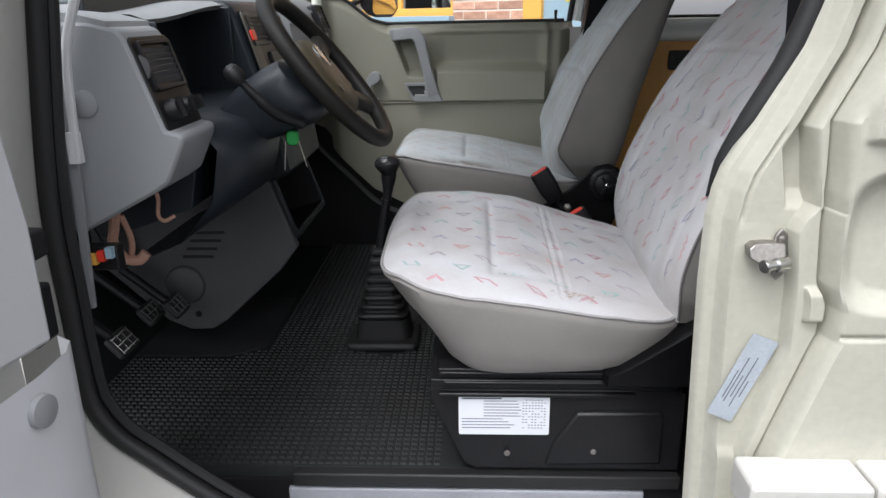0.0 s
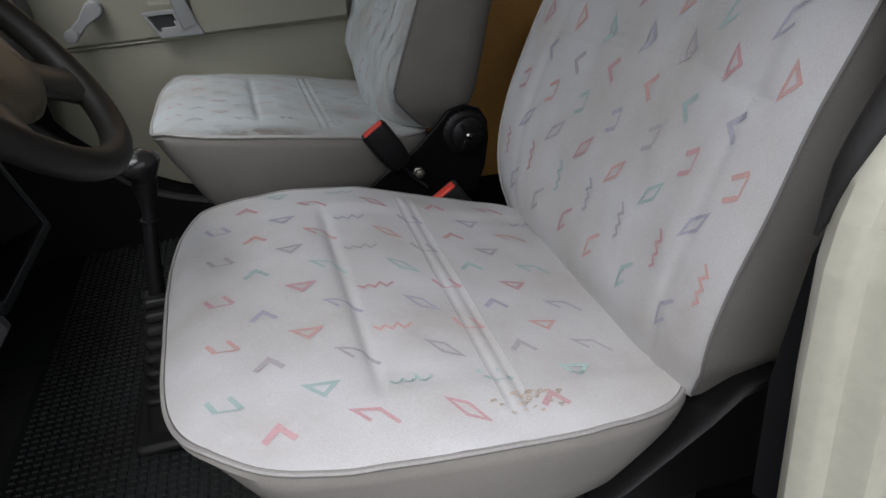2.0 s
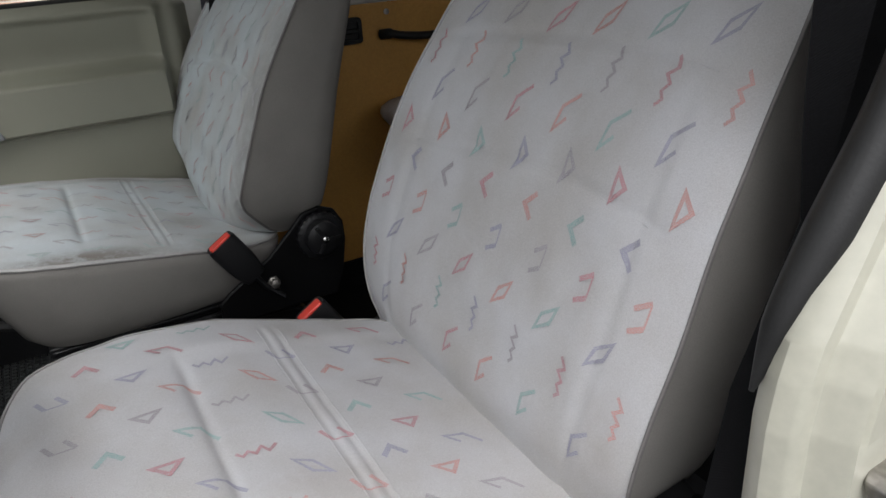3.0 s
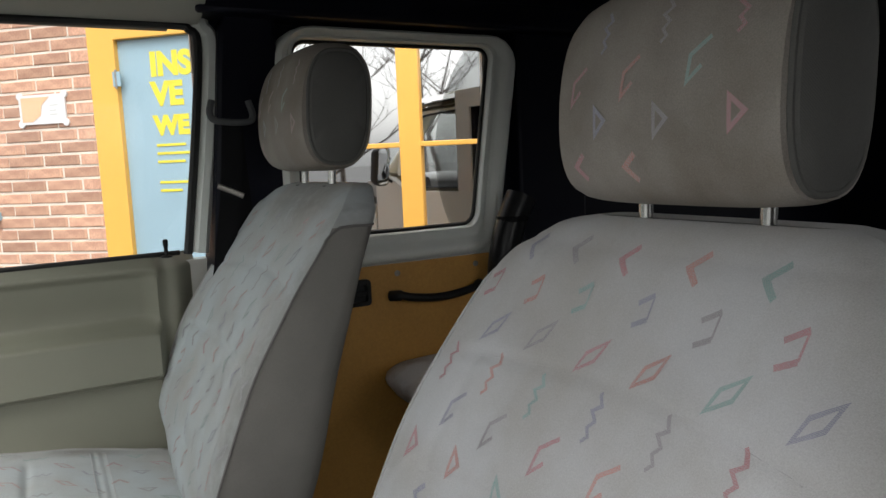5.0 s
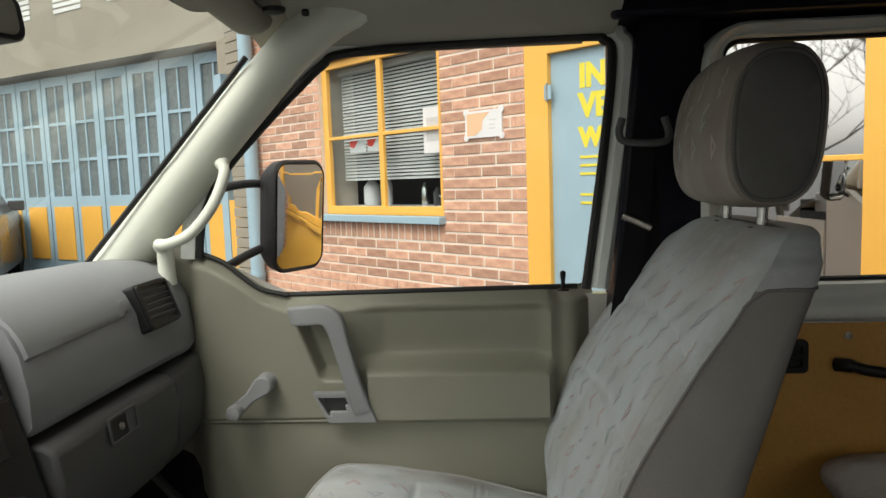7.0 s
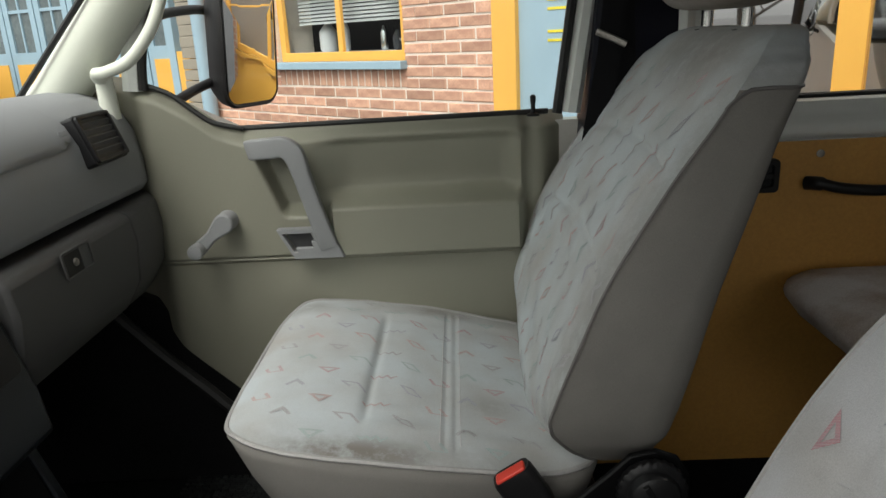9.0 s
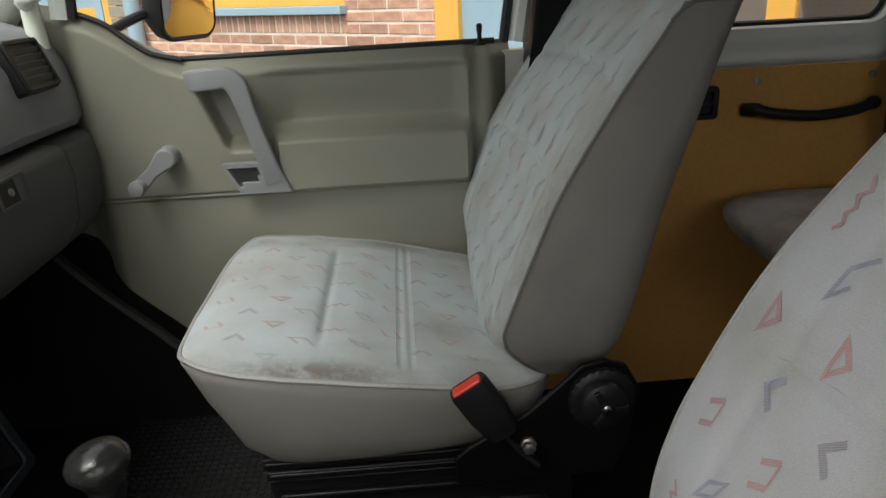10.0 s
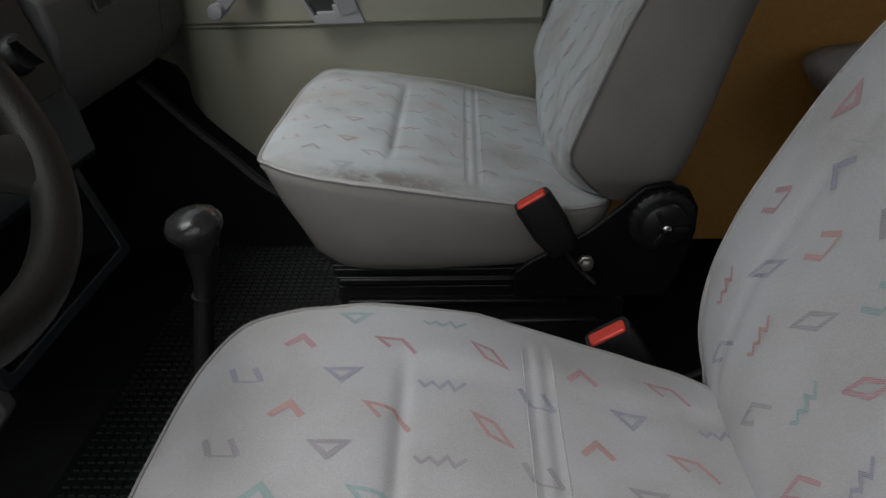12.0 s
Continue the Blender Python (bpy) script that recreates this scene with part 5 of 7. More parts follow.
def vent(parent, m, w, h, n, tilt=25):
    """An air outlet: frame and turned slats."""
    bm = bmesh.new()
    frame_mesh(bm, rounded(w, h, 0.006), rounded(w - 0.016, h - 0.014, 0.004), 0.006, m)
    v = part("air_vent", bm, BLACK, parent, "dark slatted air outlet", bevel=0.0015)
    bm = bmesh.new()
    plate(bm, rounded(w - 0.016, h - 0.014, 0.004), 0.001, m @ Matrix.Translation((0, 0, -0.0008)))
    part("duct", bm, BLACK, v)
    for i in range(n):
        bm = bmesh.new()
        b = -h / 2 + 0.012 + (h - 0.024) * (i + 0.5) / n
        box(bm, (-w / 2 + 0.008, -0.0042, -0.0014), (w / 2 - 0.008, 0.0042, 0.0014), m @ Matrix.Translation((0, b, 0.001)) @ Matrix.Rotation(radians(tilt), 4, "X"))
        part("slat", bm, CONSOLE, v, smooth=False)
    return v


bm = bmesh.new()
plate(bm, rounded(0.150, 0.160, 0.01), 0.004, FM)
part("switch_panel", bm, BLACK, dash, "black vent and switch panel", bevel=0.002)
vent(dash, FM @ Matrix.Translation((0.004, 0.030, 0.004)), 0.125, 0.084, 6)
bm = bmesh.new()
WMx = FM @ Matrix.Translation((-0.062, 0.030, 0.002)) @ Matrix.Rotation(radians(90), 4, "Y")
lathe(bm, [(0.022, -0.005), (0.024, -0.004), (0.024, 0.004), (0.022, 0.005)], WMx @ Matrix.Translation((0.012, 0, 0)), 32)
part("thumb_wheel", bm, CONSOLE, dash)
for a, r in ((-0.038, 0.019), (0.012, 0.015), (0.044, 0.013)):
    bm = bmesh.new()
    km = FM @ Matrix.Translation((a, -0.046, 0.004))
    lathe(bm, [(r, 0), (r * 0.95, 0.012), (r * 0.8, 0.018), (0.003, 0.019)], km, 20)
    box(bm, (-0.004, -r * 0.9, 0.014), (0.004, r * 0.9, 0.026), km)
    part("rotary_switch", bm, BLACK, dash, "black rotary switch")
# binnacle with its empty hollow
bm = bmesh.new()
arch_y = np.linspace(1.43, 1.86, 15)
hood = lambda y: 1.412 + 0.030 * step(y, 1.43, 1.88)
loft(bm, [[(x, y, hood(y) + dz) for y in arch_y] for x, dz in ((-0.80, 0.0), (-0.50, 0.006), (-0.40, 0.003), (-0.376, -0.006), (-0.384, -0.015), (-0.50, -0.030))], False, False)
prism(bm, [(-0.84, 1.428), (-0.50, 1.424), (-0.42, 1.416), (-0.37, 1.404), (-0.365, 1.394), (-0.84, 1.394)], 1.272, 1.432)
part("binnacle_hood", bm, DASH, dash)
bm = bmesh.new()
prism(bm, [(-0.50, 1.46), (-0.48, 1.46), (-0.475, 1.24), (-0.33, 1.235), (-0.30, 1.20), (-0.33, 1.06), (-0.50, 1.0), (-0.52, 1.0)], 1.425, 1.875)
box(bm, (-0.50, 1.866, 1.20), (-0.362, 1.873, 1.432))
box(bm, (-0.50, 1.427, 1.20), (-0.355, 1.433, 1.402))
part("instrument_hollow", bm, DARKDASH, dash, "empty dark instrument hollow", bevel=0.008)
bm = bmesh.new()
loft(bm, [[(x, y, z) for x, z in ((-0.46, 1.245), (-0.36, 1.245), (-0.30 + d, 1.215), (-0.27 + d, 1.17), (-0.29 + d, 1.07), (-0.36, 0.99), (-0.50, 0.93))] for y, d in ((1.428, 0.0), (1.445, 0.03), (1.50, 0.05), (1.60, 0.055), (1.70, 0.05), (1.80, 0.02), (1.88, -0.01))], False, False)
part("knee_panel", bm, DARKDASH, dash, "dark plastic panel round the steering column", angle=75)
# middle of the dashboard
bm = bmesh.new()
prism(bm, [(-0.80, 1.45), (-0.47, 1.45), (-0.380, 1.447), (-0.358, 1.432), (-0.262, 1.10), (-0.252, 1.03), (-0.30, 1.01), (-0.80, 1.01)], 1.875, 2.255)
part("centre_block", bm, DARKDASH, dash, bevel=0.010)
CM = Matrix.Translation((-0.308, 2.065, 1.280)) @ Matrix.Rotation(radians(90), 4, "Z") @ Matrix.Rotation(radians(90 - 16), 4, "X")
bm = bmesh.new()
plate(bm, rounded(0.335, 0.300, 0.012), 0.003, CM)
part("control_panel", bm, BLACK, dash, bevel=0.002)
for a in (-0.085, 0.085):
    vent(dash, CM @ Matrix.Translation((a, 0.100, 0.003)), 0.150, 0.075, 5)
radio = part("car_radio", box(bmesh.new(), (-0.092, -0.028, 0), (0.092, 0.026, 0.008), CM @ Matrix.Translation((0.03, 0.018, 0.003))), BLACK, dash, "black radio with small keys", bevel=0.002)
for i in range(6):
    part("key", box(bmesh.new(), (-0.05 + i * 0.018, -0.018, 0.008), (-0.037 + i * 0.018, -0.010, 0.011), CM @ Matrix.Translation((0.03, 0.018, 0.003))), CONSOLE, radio, bevel=0.001)
for a in (-0.10, 0.0, 0.10):
    bm = bmesh.new()
    km = CM @ Matrix.Translation((a, -0.085, 0.003))
    lathe(bm, [(0.028, 0), (0.026, 0.010), (0.022, 0.014), (0.003, 0.015)], km, 24)
    box(bm, (-0.004, -0.024, 0.012), (0.004, 0.024, 0.026), km @ Matrix.Rotation(0.7, 4, "Z"))
    part("heater_knob", bm, BLACK, dash, "black heater control knob")
bm = bmesh.new()
plate(bm, rounded(0.03, 0.026, 0.004), 0.008, CM @ Matrix.Translation((-0.150, 0.088, 0.003)))
part("hazard_switch", bm, REDPLASTIC, dash, "red hazard switch", bevel=0.002)
bm = bmesh.new()
plate(bm, rounded(0.06, 0.16, 0.006), 0.004, CM @ Matrix.Translation((-0.145, 0.065, 0.001)))
part("switch_strip", bm, mat("brown_grey_panel", (0.085, 0.078, 0.066), 0.5), dash)
# passenger's side: pad and glove box
bm = bmesh.new()
prof_p = [(-0.82, 1.44), (-0.55, 1.475), (-0.46, 1.482), (-0.41, 1.477), (-0.370, 1.462), (-0.335, 1.432), (-0.316, 1.395), (-0.306, 1.340), (-0.305, 1.290), (-0.318, 1.274), (-0.50, 1.268), (-0.82, 1.268)]
pad_ends = ((2.255, -0.004, 0), (2.275, 0.0, 0), (2.55, 0.0, 0.0), (2.70, 0.0, -0.002), (2.79, 0.0, -0.003), (2.838, -0.010, -0.006), (2.866, -0.035, -0.02))
loft(bm, [[(x + d, y, z + e) for x, z in prof_p] for y, d, e in pad_ends])
part("passenger_pad", bm, DASH, dash, "grey padded dashboard face")
# raised cover that follows the pad from its crest down to a lower edge with a round end
crest = curve_through([(x, 0, z) for x, z in prof_p[2:8]], 6)
bm = bmesh.new()
rows = []
for y, drop, lift in [(2.262, 1.0, -0.003), (2.266, 1.0, 0.002), (2.30, 1.0, 0.003)] + [(2.52 + 0.060 * math.sin(k), 1.0 - 0.42 * (1 - math.cos(k)), 0.003 - 0.001 * step(k, 1.1, 1.5)) for k in np.linspace(0, 1.5, 16)] + [(2.583, 0.60, -0.003)]:
    z1 = 1.385 + 0.085 * (1 - drop) + 0.02 * (y - 2.26)
    line = [p for p in crest if p.z > z1]
    line.append(Vector((lerp(z1, ((1.34, -0.306), (1.395, -0.316), (1.432, -0.335), (1.462, -0.370))), 0, z1)))
    path = []
    for q in range(20):
        u = q / 19 * (len(line) - 1)
        a = line[int(u)].lerp(line[min(int(u) + 1, len(line) - 1)], u - int(u))
        h = lift if 0 < q < 19 else -0.004
        path.append((a.x + h * 0.8, y, a.z + h * 0.6))
    rows.append(path)
loft(bm, rows, False, False)
part("pad_cover", bm, DASH, dash, "raised padded cover")
bm = bmesh.new()
plate(bm, rounded(0.030, 0.010, 0.0045), 0.002, Matrix.Translation((-0.3165, 2.545, 1.423)) @ Matrix.Rotation(radians(90), 4, "Z") @ Matrix.Rotation(radians(66), 4, "X"))
part("pad_mark", bm, DASH, dash, bevel=0.001)
prof_g = [(-0.40, 1.262), (-0.300, 1.262), (-0.281, 1.250), (-0.274, 1.20), (-0.282, 1.12), (-0.315, 1.065), (-0.40, 1.03), (-0.60, 1.00), (-0.60, 1.262)]
bm = bmesh.new()
loft(bm, [[(x, y, z) for x, z in prof_g] for y in (2.258, 2.30, 2.655)])
glove = part("glove_box", bm, GLOVE, dash, "dark grey glove box lid", bevel=0.008)
bm = bmesh.new()
loft(bm, [[(x - 0.003 + d, y, z) for x, z in prof_g] for y, d in ((2.658, 0), (2.74, 0.0), (2.81, -0.010), (2.845, -0.03), (2.866, -0.06))])
part("end_cheek", bm, GLOVE, dash, "dark grey end piece beside the glove box", bevel=0.006)
LK = Matrix.Translation((-0.2755, 2.440, 1.231)) @ Matrix.Rotation(radians(90), 4, "Z") @ Matrix.Rotation(radians(83), 4, "X")
bm = bmesh.new()
frame_mesh(bm, rounded(0.092, 0.046, 0.005), rounded(0.082, 0.036, 0.003), 0.003, LK)
lock = part("lock_recess", bm, GLOVE, glove, bevel=0.001)
bm = bmesh.new()
plate(bm, rounded(0.050, 0.036, 0.003), 0.0015, LK @ Matrix.Translation((-0.016, 0, 0.0)))
part("lock_plate", bm, BLACK, lock)
bm = bmesh.new()
plate(bm, rounded(0.032, 0.036, 0.003), 0.001, LK @ Matrix.Translation((0.0252, 0, 0.0)) @ Matrix.Rotation(radians(6), 4, "Y"))
part("pull_flap", bm, MIDGREY, lock)
bm = bmesh.new()
lathe(bm, [(0.0065, 0), (0.006, 0.003), (0.0045, 0.004), (0.002, 0.003)], LK @ Matrix.Translation((-0.010, 0, 0.0015)), 16)
part("lock_barrel", bm, DULLSTEEL, lock, "steel lock barrel")
VP = Matrix.Translation((-0.307, 2.652, 1.402)) @ Matrix.Rotation(radians(90), 4, "Z") @ Matrix.Rotation(radians(70), 4, "X")
bm = bmesh.new()
plate(bm, rounded(0.128, 0.094, 0.008), 0.03, VP @ Matrix.Translation((0, 0, -0.0275)))
part("vent_housing", bm, BLACK, dash, bevel=0.002)
vent(dash, VP @ Matrix.Translation((0, 0, 0.003)), 0.122, 0.088, 5)
# lower console: side cheek with louvres, and the open cubby
console = thing("lower_console", "dark grey lower console with an open cubby", "console")
bm = bmesh.new()
prism(bm, [(-0.80, 1.02), (-0.315, 1.02), (-0.250, 0.835), (-0.30, 0.77), (-0.46, 0.625), (-0.50, 0.600), (-0.56, 0.598), (-0.62, 0.625), (-0.80, 0.80)], 1.885, 1.91)
cheek = part("side_cheek", bm, CONSOLE, console, bevel=0.004)
for i in range(4):
    z = 0.875 - i * 0.022
    part("louvre", box(bmesh.new(), (-0.52 - 0.012 * i, 1.880, z - 0.003), (-0.44 - 0.012 * i, 1.887, z + 0.003)), BLACK, cheek, smooth=False)
bm = bmesh.new()
lathe(bm, [(0.055, 0), (0.05, 0.010), (0.035, 0.016), (0.005, 0.017)], Matrix.Translation((-0.56, 1.886, 0.73)) @ Matrix.Rotation(radians(90), 4, "X"), 28)
part("cheek_bulge", bm, CONSOLE, console)
bm = bmesh.new()
lathe(bm, [(0.009, 0.0), (0.009, 0.002), (0.002, 0.003)], Matrix.Translation((-0.535, 1.8845, 0.645)) @ Matrix.Rotation(radians(90), 4, "X"), 14)
part("screw_hole", bm, BLACK, console)
QM = Matrix.Translation((-0.284, 2.082, 0.936)) @ Matrix.Rotation(radians(90), 4, "Z") @ Matrix.Rotation(radians(90 - 19), 4, "X")
bm = bmesh.new()
frame_mesh(bm, rounded(0.365, 0.178, 0.012), rounded(0.328, 0.145, 0.008), 0.008, QM)
part("cubby_frame", bm, DARKDASH, console, bevel=0.003)
bm = bmesh.new()
o = rounded(0.328, 0.145, 0.008)
loft(bm, [[QM @ Vector((a, b, 0)) for a, b in o], [QM @ Vector((a, b, -0.16)) for a, b in o]], True, False)
bm.faces.new([bm.verts.new(QM @ Vector((a, b, -0.16))) for a, b in o])
part("cubby", bm, BLACK, console, "empty black cubby")
bm = bmesh.new()
prism(bm, [(-0.80, 1.01), (-0.47, 1.01), (-0.42, 0.83), (-0.55, 0.62), (-0.80, 0.80)], 1.912, 2.32)
part("console_core", bm, BLACK, console)

# steering wheel
SPOKE = mat("worn_spoke", (0.026, 0.025, 0.022), 0.45, grain=400, bump=0.15, vary=0.3, stain=10)
HUB = Vector((-0.088, 1.605, 1.302))
SW = Matrix.Translation(HUB) @ Matrix.Rotation(radians(51.5), 4, "Y")
wheel = thing("steering_wheel", "dark four-spoke steering wheel with a worn pad", "steering wheel")
bm = bmesh.new()
tube(bm, [SW @ Vector((0.176 * math.cos(a), 0.176 * math.sin(a), 0.002)) for a in (2 * math.pi * i / 72 for i in range(72))], 0.0168, 14, True)
part("rim", bm, mat("worn_wheel_rim", (0.013, 0.012, 0.0105), 0.5, grain=500, bump=0.2, vary=0.2, stain=8, spec=0.22), wheel)
bm = bmesh.new()
pad = [(p.x, p.y) for p in curve_through([(0.098, -0.030, 0), (0.101, 0.0, 0), (0.098, 0.030, 0), (0.084, 0.066, 0), (0.045, 0.088, 0), (0.0, 0.094, 0), (-0.045, 0.084, 0), (-0.076, 0.052, 0), (-0.084, 0.0, 0), (-0.076, -0.052, 0), (-0.045, -0.084, 0), (0.0, -0.094, 0), (0.045, -0.088, 0), (0.084, -0.066, 0)], 3)]
loft(bm, [[SW @ Vector((a * g, b * g, h)) for a, b in pad] for g, h in ((0.72, -0.040), (0.90, -0.028), (1.0, -0.014), (0.96, -0.004), (0.86, 0.005), (0.6, 0.010), (0.3, 0.0115), (0.02, 0.012))])
part("pad", bm, mat("worn_wheel_pad", (0.070, 0.058, 0.036), 0.50, grain=300, vary=0.3, stain=12), wheel, "brownish worn centre pad")
bm = bmesh.new()
lathe(bm, [(0.027, 0), (0.027, 0.003), (0.024, 0.0045), (0.022, 0.003), (0.002, 0.003)], SW @ Matrix.Translation((-0.028, 0, 0.0095)), 28)
part("emblem", bm, STEEL, wheel, "plain round grey emblem")
for a in (-0.018, 0.018):
    part("horn_mark", lathe(bmesh.new(), [(0.009, 0), (0.009, 0.004), (0.002, 0.005)], SW @ Matrix.Translation((0.045, a * 2.6, 0.006)), 14), DARKDASH, wheel)
for ang in (50, -50, 112, -112):
    bm = bmesh.new()
    a = radians(ang)
    d = Vector((math.cos(a), math.sin(a)))
    e = Vector((-d.y, d.x))
    loops = []
    for r, w, h, t in ((0.050, 0.044, -0.018, 0.020), (0.085, 0.034, -0.018, 0.017), (0.115, 0.026, -0.014, 0.014), (0.145, 0.025, -0.007, 0.012), (0.176, 0.034, 0.001, 0.012)):
        loops.append([SW @ Vector((d.x * r + e.x * w * c, d.y * r + e.y * w * c, h + t * q)) for c, q in ((1, 0), (0.7, 0.9), (0, 1), (-0.7, 0.9), (-1, 0), (-0.7, -0.9), (0, -1), (0.7, -0.9))])
    loft(bm, loops)
    part("spoke", bm, SPOKE, wheel, angle=70)
column = thing("steering_column", "dark plastic column cover with stalks and keys", "steering column")
bm = bmesh.new()
loft(bm, [[SW @ Vector((w * 1.05 * math.copysign(abs(math.cos(k)) ** 0.7, math.cos(k)) + off, w * math.copysign(abs(math.sin(k)) ** 0.7, math.sin(k)), h)) for k in (2 * math.pi * i / 28 for i in range(28))] for w, h, off in ((0.050, -0.045, 0), (0.066, -0.06, -0.008), (0.070, -0.09, -0.012), (0.066, -0.14, -0.022), (0.056, -0.19, -0.032), (0.046, -0.24, -0.035))])
part("shroud", bm, DARKDASH, column)
bm = bmesh.new()
tube(bm, curve_through([(-0.135, 1.545, 1.205), (-0.172, 1.500, 1.232), (-0.200, 1.480, 1.262), (-0.226, 1.472, 1.292)], 5), [0.013] * 6 + [0.0115] * 4 + [0.009] * 3 + [0.008] * 3, 10)
part("stalk", bm, BLACK, column)
bm = bmesh.new()
lathe(bm, [(0.006, -0.015), (0.014, -0.008), (0.017, 0.004), (0.016, 0.018), (0.010, 0.026), (0.002, 0.028)], Matrix.Translation((-0.232, 1.470, 1.300)) @ Matrix.Rotation(radians(-40), 4, "Y"), 18)
part("stalk_knob", bm, BLACK, column)
bm = bmesh.new()
tube(bm, [SW @ Vector((0.02, 0.06, -0.08)), SW @ Vector((0.03, 0.16, -0.09))], 0.008, 8)
part("stalk", bm, BLACK, column)
keys = thing("key_ring", "car keys with a green fob hanging below the wheel", "keys")
bm = bmesh.new()
plate(bm, rounded(0.026, 0.030, 0.010), 0.009, Matrix.Translation((-0.160, 1.56, 1.172)) @ xz(0))
part("fob", bm, GREEN, keys, "green plastic fob", bevel=0.003)
for dx, l in ((-0.018, 0.060), (0.016, 0.055)):
    bm = bmesh.new()
    box(bm, (-0.0010, -0.0010, -l), (0.0010, 0.0010, 0.0), Matrix.Translation((-0.160 + dx * 0.8, 1.562, 1.166)) @ Matrix.Rotation(radians(-14 if dx > 0 else 6), 4, "Y"))
    part("key", bm, DULLSTEEL, keys)

# gear lever with its bellows
lever = thing("gear_lever", "black gear lever with rubber bellows", "gear lever")
bm = bmesh.new()
tube(bm, curve_through([(-0.045, 1.985, 0.80), (-0.034, 1.988, 0.88), (-0.022, 1.992, 0.95), (-0.016, 1.994, 1.01)], 5), [0.0145, 0.0145, 0.014, 0.0135, 0.013] + [0.0125] * 6 + [0.014, 0.016, 0.019, 0.021, 0.021], 14)
part("stick", bm, BLACK, lever)
bm = bmesh.new()
lathe(bm, [(0.013, -0.038), (0.017, -0.022), (0.027, -0.008), (0.0345, 0.005), (0.0345, 0.014), (0.028, 0.024), (0.015, 0.030), (0.002, 0.0315)], Matrix.Translation((-0.017, 1.990, 1.026)) @ Matrix.Rotation(radians(-8), 4, "Y"), 28)
knob_mat = mat("worn_knob", (0.03, 0.03, 0.03), 0.12, vary=0.3, stain=20)
part("knob", bm, knob_mat, lever, "shiny worn knob")
bm = bmesh.new()
lathe(bm, [(0.0125, -0.002), (0.0148, -0.0015), (0.0148, 0.0015), (0.0125, 0.002)], Matrix.Translation((-0.0255, 1.991, 0.935)) @ Matrix.Rotation(radians(9), 4, "Y"), 16)
part("stick_ring", bm, BLACK, lever)
# square rubber bellows: eight shrinking folds above a box
bm = bmesh.new()


def boot_loop(cx, cy, z, w, d):
    return [(cx + a, cy + b, z) for a, b in rounded(w, d, min(w, d) * 0.22, 4)]


loops = [boot_loop(-0.042, 1.985, FLOOR + 0.02, 0.158, 0.118), boot_loop(-0.043, 1.985, FLOOR + 0.075, 0.138, 0.108)]
for i in range(8):
    k = i / 7
    z, w = FLOOR + 0.078 + i * 0.0245, 0.136 - 0.092 * k ** 0.85
    cx = -0.044 - 0.004 * k
    for dz, g in ((0.0, 0.86), (0.004, 1.02), (0.010, 1.04), (0.015, 0.98), (0.018, 0.80), (0.024, 0.78)):
        loops.append(boot_loop(cx, 1.985, z + dz, w * g, w * g * 0.86))
loft(bm, loops)
part("bellows", bm, RUBBER, lever, angle=35)
bm = bmesh.new()
plate(bm, [(-0.042 + a, 1.972 + b) for a, b in rounded(0.20, 0.16, 0.02)], 0.022, Matrix.Translation((0, 0, FLOOR - 0.002)))
part("base_plate", bm, RUBBER, lever, bevel=0.008)

# pedals
for x, z, yc in ((-0.560, 0.734, 1.51), (-0.600, 0.706, 1.74), (-0.560, 0.70, 1.80)):
    ped = thing("pedal", "dark foot pedal with a bright worn grid", "pedal", "pedals")
    pm = Matrix.Translation((x, yc, z)) @ Matrix.Rotation(radians(50), 4, "Y")
    bm = bmesh.new()
    plate(bm, rounded(0.055, 0.085, 0.010), 0.012, pm)
    part("pad", bm, RUBBER, ped, bevel=0.003)
    for i in range(3):
        part("grid_bar", box(bmesh.new(), (-0.020 + i * 0.018, -0.036, 0.012), (-0.017 + i * 0.018, 0.036, 0.014), pm), STEEL, ped)
    for i in range(4):
        part("grid_bar", box(bmesh.new(), (-0.022, -0.034 + i * 0.022, 0.0121), (0.022, -0.031 + i * 0.022, 0.0138), pm), STEEL, ped)
    bm = bmesh.new()
    tube(bm, [(x, yc, z), (x - 0.12, yc, z + 0.10), (x - 0.20, yc, z + 0.30)], 0.012, 8)
    part("arm", bm, BLACKMETAL, ped)


# ---- outside: ground, brick house, garage ----
bm = bmesh.new()
loft(bm, [[(x, y, z) for x in (-300, -30, 0, 30, 300)] for y, z in ((-300, 0), (-30, 0), (4.5, 0), (7.5, 0.38), (30, 0.42), (300, 0.42))], False, False)
ground = tagged(part("ground", bm, ASPHALT), "grey asphalt yard", "ground", kind="structure")

W0, WU = Vector((0.06, 5.47, 0)), Vector((0.731, -0.682, 0)).normalized()
WN = Vector((WU.y, -WU.x, 0))
WALL = Matrix(((WU.x, 0, -WN.x, W0.x), (WU.y, 0, -WN.y, W0.y), (0, 1, 0, 0), (0, 0, 0, 1)))   # (s along, height, depth into the wall)
house = thing("brick_house", "red brick house with yellow window frames and a blue door", "house")
S0, S1, TOP = -2.15, 3.35, 3.4
WX0, WX1, WZ0, WZ1 = -1.22, 0.02, 1.405, 2.45       # window
DX0, DX1, DZ1 = 0.66, 1.545, 2.36                     # door with frame
BX0, BX1, BZ0, BZ1 = 1.545, 3.25, 1.12, 2.9             # second window
bm = bmesh.new()
D0, D1 = 0.0045, 0.30
